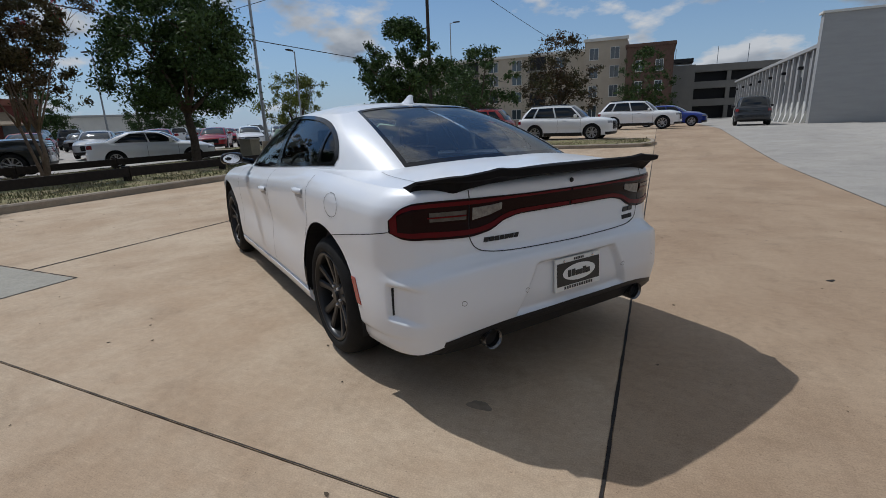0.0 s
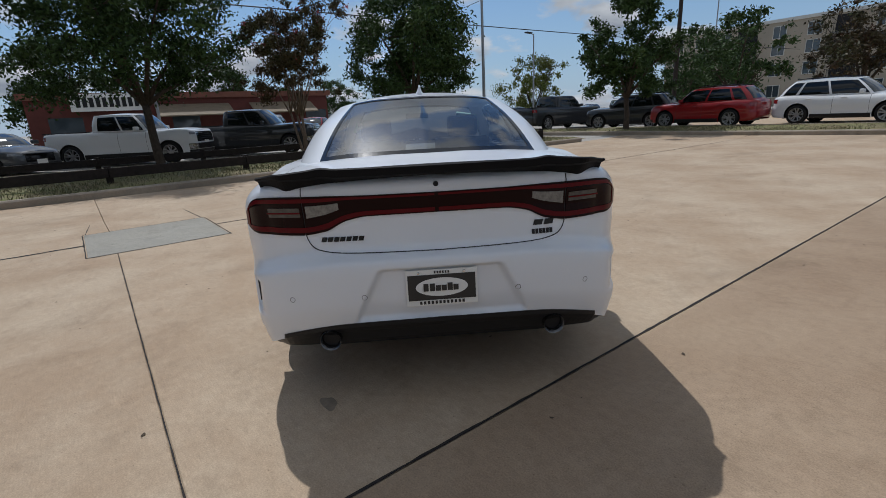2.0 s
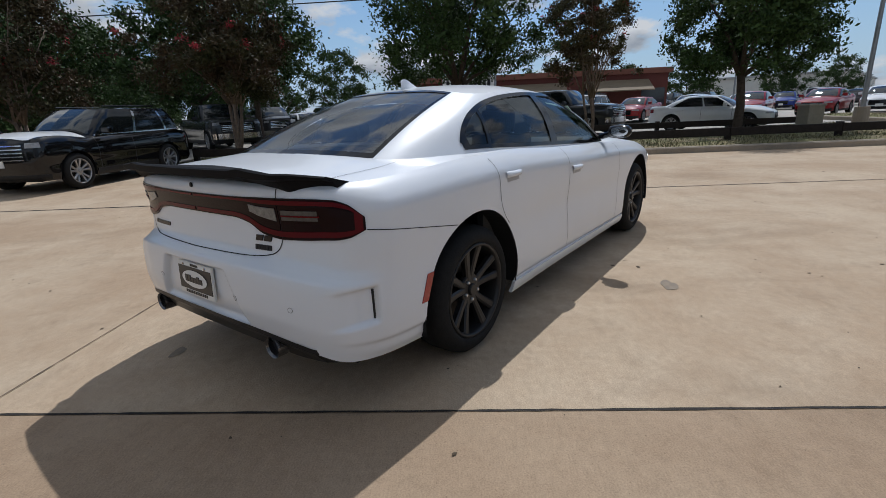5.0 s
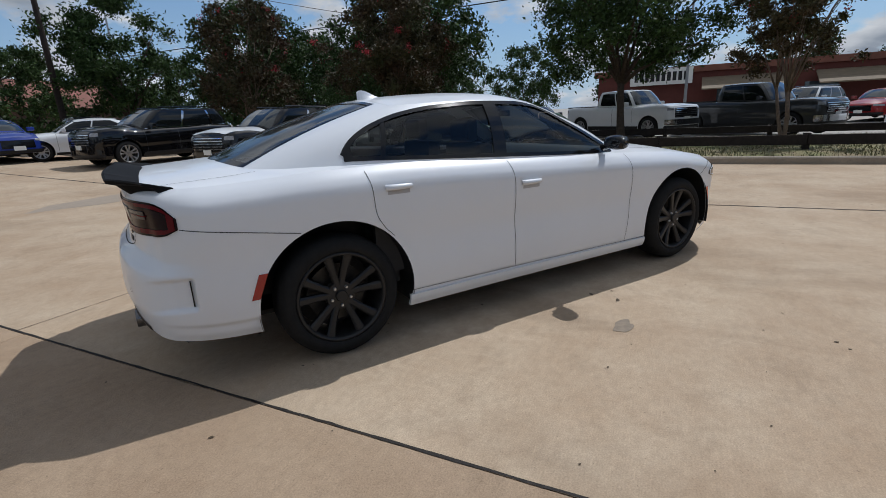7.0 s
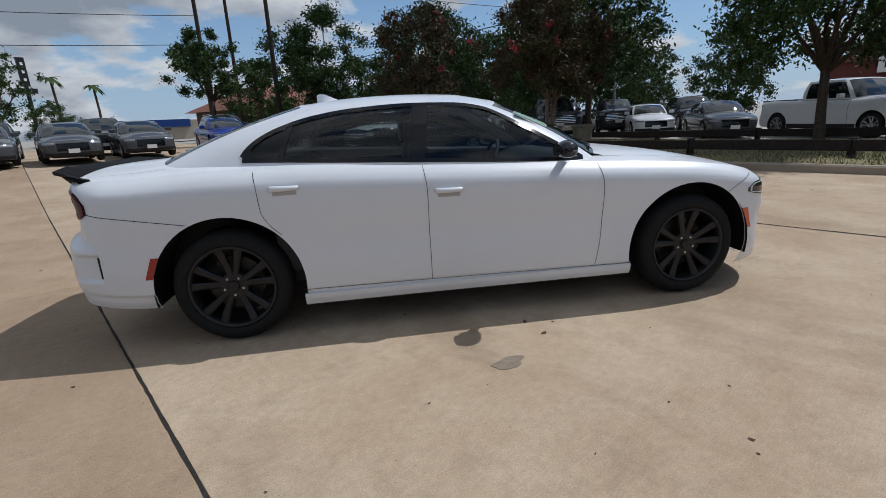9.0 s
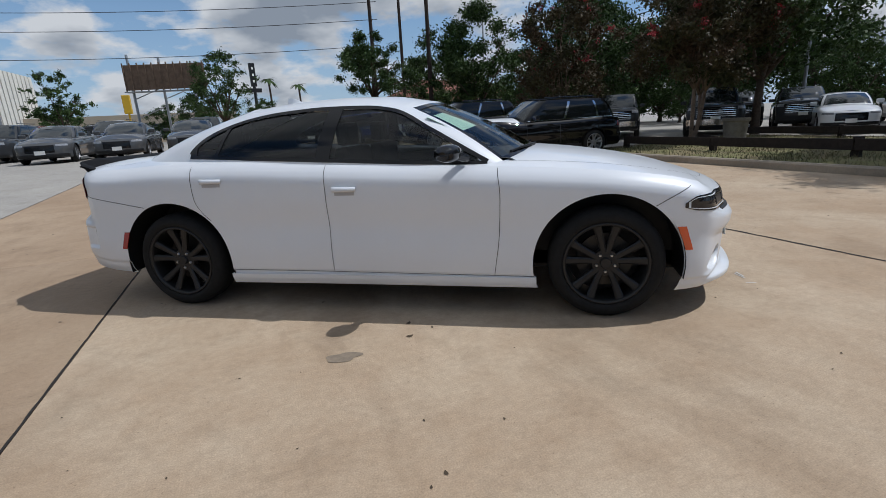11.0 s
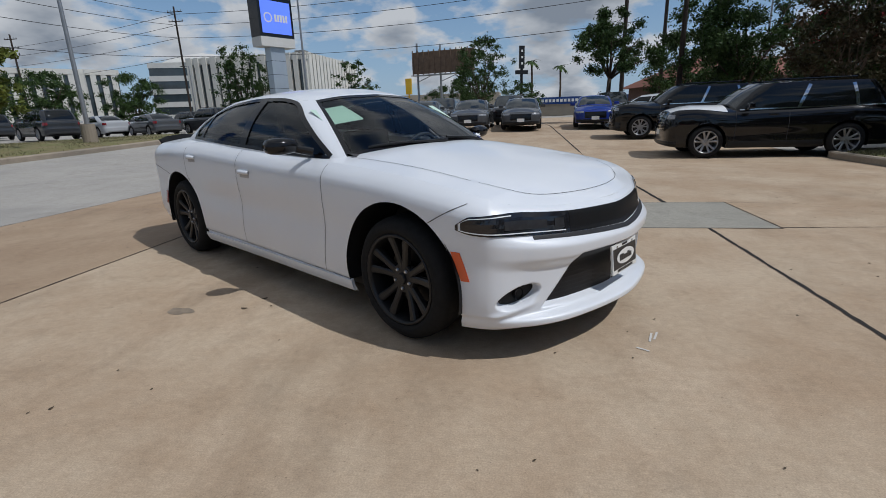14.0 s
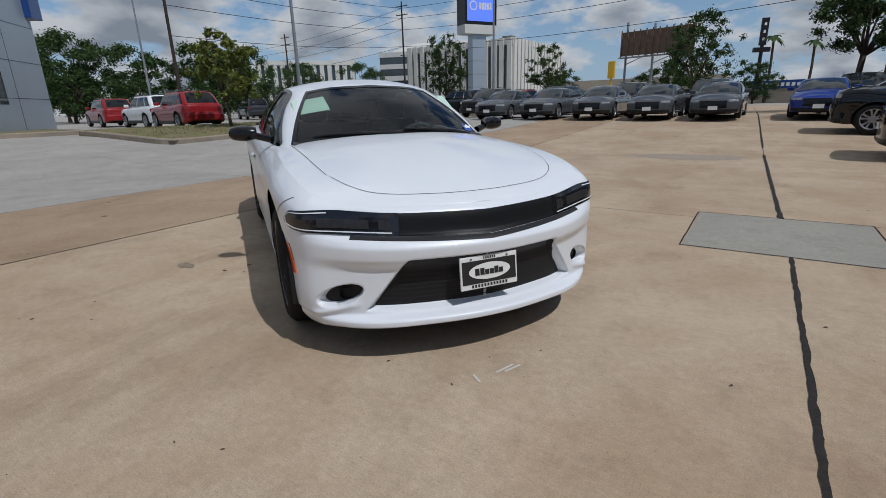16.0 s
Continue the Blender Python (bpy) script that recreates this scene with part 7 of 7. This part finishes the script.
for i in range(9):
    a = math.pi * (0.80 - i * 0.075)
    ab.box(-0.13, 0.13, -0.34, -0.30, -0.25, 0.25, pose(2.45 * math.cos(a), 0, 5.0 + 2.45 * math.sin(a), 0, 90 - math.degrees(a), 0))
ab.made("sign_bars", M_SIGNW, arch_sign)

# house with a red roof behind the oak
house = thing("low_house", flat(24.0, 57, 0.4, 200), "low brick house with a red-brown hip roof", "house")
block(house, "wall", M_BRICKD, -9, 9, 0, 10, 0, 2.9)
rf = Mesh()
rf.add([(-9.8, -0.8, 2.9), (9.8, -0.8, 2.9), (9.8, 10.8, 2.9), (-9.8, 10.8, 2.9), (-5, 5, 5.6), (5, 5, 5.6)], [(0, 1, 5, 4), (1, 2, 5), (2, 3, 4, 5), (3, 0, 4)])
rf.made("roof", M_ROOFR, house, "red-brown hip roof")
windows_on(house, I4, (-6, -2, 3, 7), (1.6,), 1.2, 1.2, -0.02)

# white ribbed office: two faces with tall fins
off = thing("office_building", flat(-27.8, 67.5, 0.5, 0), "white ribbed concrete office block with dark tall windows", "office building")
block(off, "core", M_WINDOW, -19.5, -0.3, 0.3, 21, 0, 9.4)
block(off, "roof_band", M_FINW, -20, 0, 0, 21.3, 9.4, 10.3, "white roof band")
for i in range(15):
    x = -20 + i * 1.36
    Mesh().box(x, x + (0.72 if i % 3 else 0.95), -0.15, 0.5, 0, 10.4).made("fin", M_FINW, off)
for i in range(16):
    y = 0.2 + i * 1.36
    Mesh().box(-0.5, 0.15, y, y + 1.0, 0, 10.4).made("fin", M_FINW, off)
for x, y in ((-3, 4), (-5, 7), (-8, 9)):
    block(off, "roof_unit", M_GARAGE, x - 0.8, x + 0.8, y, y + 1.6, 10.3, 11.2)

glass_off = thing("glass_office", flat(-70, 88, 0.5, 22), "banded glass office with a pale domed roof", "office building")
for i in range(5):
    block(glass_off, "glass_band", M_WINDOW, -1, 17, 0, 15, i * 2.55, i * 2.55 + 1.5)
    block(glass_off, "spandrel", M_WHITEW, -1.1, 17.1, -0.1, 15.1, i * 2.55 + 1.5, i * 2.55 + 2.55)
dm = Mesh()
rows = [[(8 + 9.6 * math.cos(a) * r_, 7.5 + 8 * math.sin(a) * r_, 12.75 + 2.6 * (1 - r_ ** 1.6)) for a in np.linspace(0, 2 * math.pi, 33)] for r_ in (1.0, 0.75, 0.5, 0.25, 0.02)]
dm.grid(np.array(rows), True)
dm.made("dome_roof", M_WHITEW, glass_off, "pale domed roof", smooth=True)
white_b = thing("white_office", flat(-74, 56, 0.5, 48), "low white ribbed office wing", "office building")
block(white_b, "core", M_WINDOW, 0, 18, 0.3, 12, 0, 8.6)
for i in range(13):
    Mesh().box(i * 1.42, i * 1.42 + 0.8, -0.1, 0.4, 0, 9.2).made("fin", M_FINW, white_b)
block(white_b, "roof_band", M_FINW, -0.2, 18.2, -0.15, 12, 8.7, 9.5)

# sign pillar
pil = thing("sign_pillar", flat(-18.9, 40.2, 0.5, 60), "tall grey sign pillar with a lit blue screen", "sign")
block(pil, "pillar", M_PANELB, -0.75, 0.75, -0.45, 0.45, 0, 7.2, "grey panelled pillar")
for z in (1.2, 2.4, 3.6, 4.8, 6.0):
    block(pil, "panel_joint", M_SATINB, -0.755, 0.755, -0.455, 0.455, z, z + 0.03)
block(pil, "collar", M_WHITEW, -1.75, 1.75, -0.75, 0.75, 7.2, 8.0, "pale lower sign band")
block(pil, "cabinet", M_GLOSSB, -1.75, 1.75, -0.75, 0.75, 8.0, 12.2, "black sign cabinet")
scr = block(pil, "screen", M_SCREEN, -1.5, 1.5, -0.80, -0.75, 8.3, 11.0, "lit blue screen")
sb = Mesh()
for i in range(5):
    sb.box(-0.2 + i * 0.28, 0.0 + i * 0.28, -0.82, -0.80, 9.3, 9.9)
sb.made("sign_bars", M_SIGNW, scr)
rg = Mesh().lathe([(0.30, 0.0), (0.42, 0.0)], "y", 24, (-0.85, -0.82, 9.6))
rg.made("sign_ring", M_SIGNW, scr)

# billboard frame
bill = thing("billboard", flat(-10.5, 64.5, 0.5, 8), "rusty steel billboard frame with back struts", "billboard")
for x in (0, 3.2, 6.6):
    Mesh().tube((x, 0, 0), (x, 0, 10.2 - x * 0.1), 0.16, 0.14, 8).made("post", M_STEEL, bill)
Mesh().box(-0.5, 8.5, -0.5, -0.4, 6.2, 9.0, pose(0, 0, 0, 0, 0, -22)).made("board", M_RUST, bill, "weathered back of the board")
for i in range(12):
    Mesh().box(-0.5 + i * 0.8, -0.38 + i * 0.8, -0.62, -0.5, 6.0, 9.2, pose(0, 0, 0, 0, 0, -22)).made("strut", M_RUST, bill)
for z in (3.0, 5.2):
    Mesh().tube((0, 0, z), (3.2, 0, z + 1.4), 0.06, 0.06, 6).made("brace", M_STEEL, bill)
    Mesh().tube((3.2, 0, z), (6.6, 0, z + 1.4), 0.06, 0.06, 6).made("brace", M_STEEL, bill)
Mesh().box(-0.6, 8.6, -0.9, 0.3, 5.95, 6.05, pose(0, 0, 0, 0, 0, -22)).made("catwalk", M_STEEL, bill)

sig = thing("traffic_signal", flat(-9.6, 54.5, 0.5, 0), "yellow traffic signal head on a post", "traffic signal")
Mesh().tube((0, 0, 0), (0, 0, 3.2), 0.10, 0.10, 8).made("post", M_YELLOW, sig)
Mesh().box(-0.35, 0.35, -0.25, 0.25, 3.2, 5.0).made("signal_head", M_YELLOW, sig, bevel=0.04)
ins = thing("shop_building", flat(3.5, 72, 0.5, 0), "low shop with a dark blue fascia", "shop")
block(ins, "wall", M_BEIGE, 0, 22, 0, 8, 0, 2.6)
fa = block(ins, "fascia", M_BLUEP, -0.2, 16, -0.4, -0.02, 1.7, 2.7, "dark blue fascia")
ib = Mesh()
for i in range(14):
    ib.box(1.0 + i * 0.55, 1.36 + i * 0.55, -0.43, -0.40, 2.0, 2.4)
ib.made("sign_bars", M_SIGNW, fa)
pylon = thing("pylon_sign", pose(-50.0, 78, 0.5, 0, 0, 54), "tall dark pylon sign with a narrow panel", "sign")
Mesh().tube((0, 0, 0), (0, 0, 8.8), 0.30, 0.26, 10).made("post", M_SATINB, pylon)
Mesh().box(-0.5, 0.5, -0.2, 0.2, 8.6, 12.6).made("sign_panel", M_SATINB, pylon, "dark narrow sign panel", bevel=0.04)
Mesh().box(-1.2, 1.2, -0.3, 0.3, 7.6, 8.3).made("crossbar_sign", M_SATINB, pylon, bevel=0.04)
for z in (9.3, 10.4, 11.5):
    Mesh().box(-0.16, 0.16, -0.23, -0.2, z, z + 0.4).made("sign_bar", M_SIGNW, pylon)
low_far = thing("far_warehouse", flat(90, -70, 0.3, -40), "long low pale building on the skyline", "warehouse")
block(low_far, "wall", M_WHITEW, -30, 40, 0, 20, 0, 3.6)
block(low_far, "roof", M_METALW, -30.3, 40.3, -0.3, 20.3, 3.6, 3.9)
strip = thing("far_shops", flat(-16, 82, 0.5, 0), "low beige shops across the street", "shop")
block(strip, "wall", M_BEIGE, -14, 16, 0, 8, 0, 4.2)
windows_on(strip, I4, (-11, -7, -3, 1, 5, 9, 13), (1.8,), 2.2, 1.8, -0.02, M_GARAGE)
for u, v, h in ((2.2, 58, 9.2), (6.5, 60, 8.4)):
    pm = thing("palm_tree", flat(u + 3, v + 14, 0.5, 0), "thin palm with a small frond head", "palm tree")
    Mesh().path([(0, 0, 0), (0.1, 0, h * 0.5), (0, 0.1, h * 0.86)], [0.2, 0.14, 0.13], 8).made("trunk", M_BARK, pm)
    fr2 = Mesh()
    for i in range(18):
        a, up = i * 2.4, 0.5 - 0.9 * ((i * 0.37) % 1)
        pts = [Vector((0, 0.1, h * 0.86)) + Vector((math.cos(a) * t * 1.2, math.sin(a) * t * 1.2, up * t * 1.4 - 0.6 * t * t)) for t in (0, 0.4, 0.8, 1.1)]
        sd = Vector((-math.sin(a), math.cos(a), 0))
        fr2.grid(np.array([[tuple(p - sd * w), tuple(p + sd * w)] for p, w in zip(pts, (0.03, 0.2, 0.16, 0.02))]))
    fr2.made("fronds", M_LEAF, pm)

# ---- marks on the paving ----
M_OIL = material("oil_spot", (0.17, 0.135, 0.10), 0.8, color2=(0.27, 0.215, 0.155), scale=18)
M_STAINW = material("water_stain", (0.27, 0.225, 0.175), 0.8, color2=(0.33, 0.265, 0.20), scale=6)
M_CHALK = material("chalk_mark", (0.55, 0.53, 0.50), 0.9)
M_DEBRIS = material("dry_leaf_bit", (0.07, 0.05, 0.03), 0.9)


def blot(x, y, a, b, turn, seed, mat=M_OIL):
    r = random.Random(seed)
    n = 22
    ph = [r.uniform(0, 6.28) for _ in range(3)]
    pts = []
    for i in range(n):
        t = 2 * math.pi * i / n
        q = 1 + 0.16 * math.sin(2 * t + ph[0]) + 0.12 * math.sin(3 * t + ph[1]) + 0.08 * math.sin(5 * t + ph[2])
        pts.append((a * q * math.cos(t), b * q * math.sin(t), 0))
    ob = Mesh().add(pts, [tuple(range(n))]).made("oil_spot", mat, label="dark oil spot on the concrete", kind="stuff")
    ob["category"] = "stain"
    ob.matrix_basis = pose(x, y, 0.0025, 0, 0, turn)


blot(-2.49, 0.57, 0.055, 0.04, 20, 1)
blot(0.03, -1.60, 0.10, 0.055, 15, 2)
blot(-2.75, -2.71, 0.035, 0.022, 70, 3, M_TAR)
blot(-3.4, 8.1, 1.5, 0.5, 30, 6, M_STAINW)
r5 = np.random.default_rng(12)
deb = Mesh()
for i in range(420):
    x, y = r5.uniform(-6, 8), r5.uniform(-6, 7)
    s_ = r5.uniform(0.004, 0.016) * (2.2 if i % 17 == 0 else 1)
    a = r5.uniform(0, 6.28)
    pts = [(x + s_ * math.cos(a + t) * (1 if j % 2 else 0.5), y + s_ * math.sin(a + t) * (1 if j % 2 else 0.6), 0.003 + 0.002 * (j % 2)) for j, t in enumerate(np.linspace(0, 6.28, 6)[:-1])]
    deb.add(pts, [(0, 1, 2, 3, 4)])
ob = deb.made("debris", M_DEBRIS, label="small leaf bits and grit scattered on the concrete", kind="stuff")
ob["category"] = "debris"
ch = Mesh()
for (x0, y0, x1, y1) in ((2.60, -0.20, 2.67, -0.20), (2.63, -0.09, 2.60, 0.02), (2.64, -0.05, 2.62, 0.05)):
    d = Vector((x1 - x0, y1 - y0, 0)).normalized() * 0.006
    ch.add([(x0 - d.y, y0 + d.x, 0.003), (x0 + d.y, y0 - d.x, 0.003), (x1 + d.y, y1 - d.x, 0.003), (x1 - d.y, y1 + d.x, 0.003)], [(0, 1, 2, 3)])
ob = ch.made("chalk_marks", M_CHALK, label="pale scuff marks on the concrete", kind="stuff")
ob["category"] = "stain"
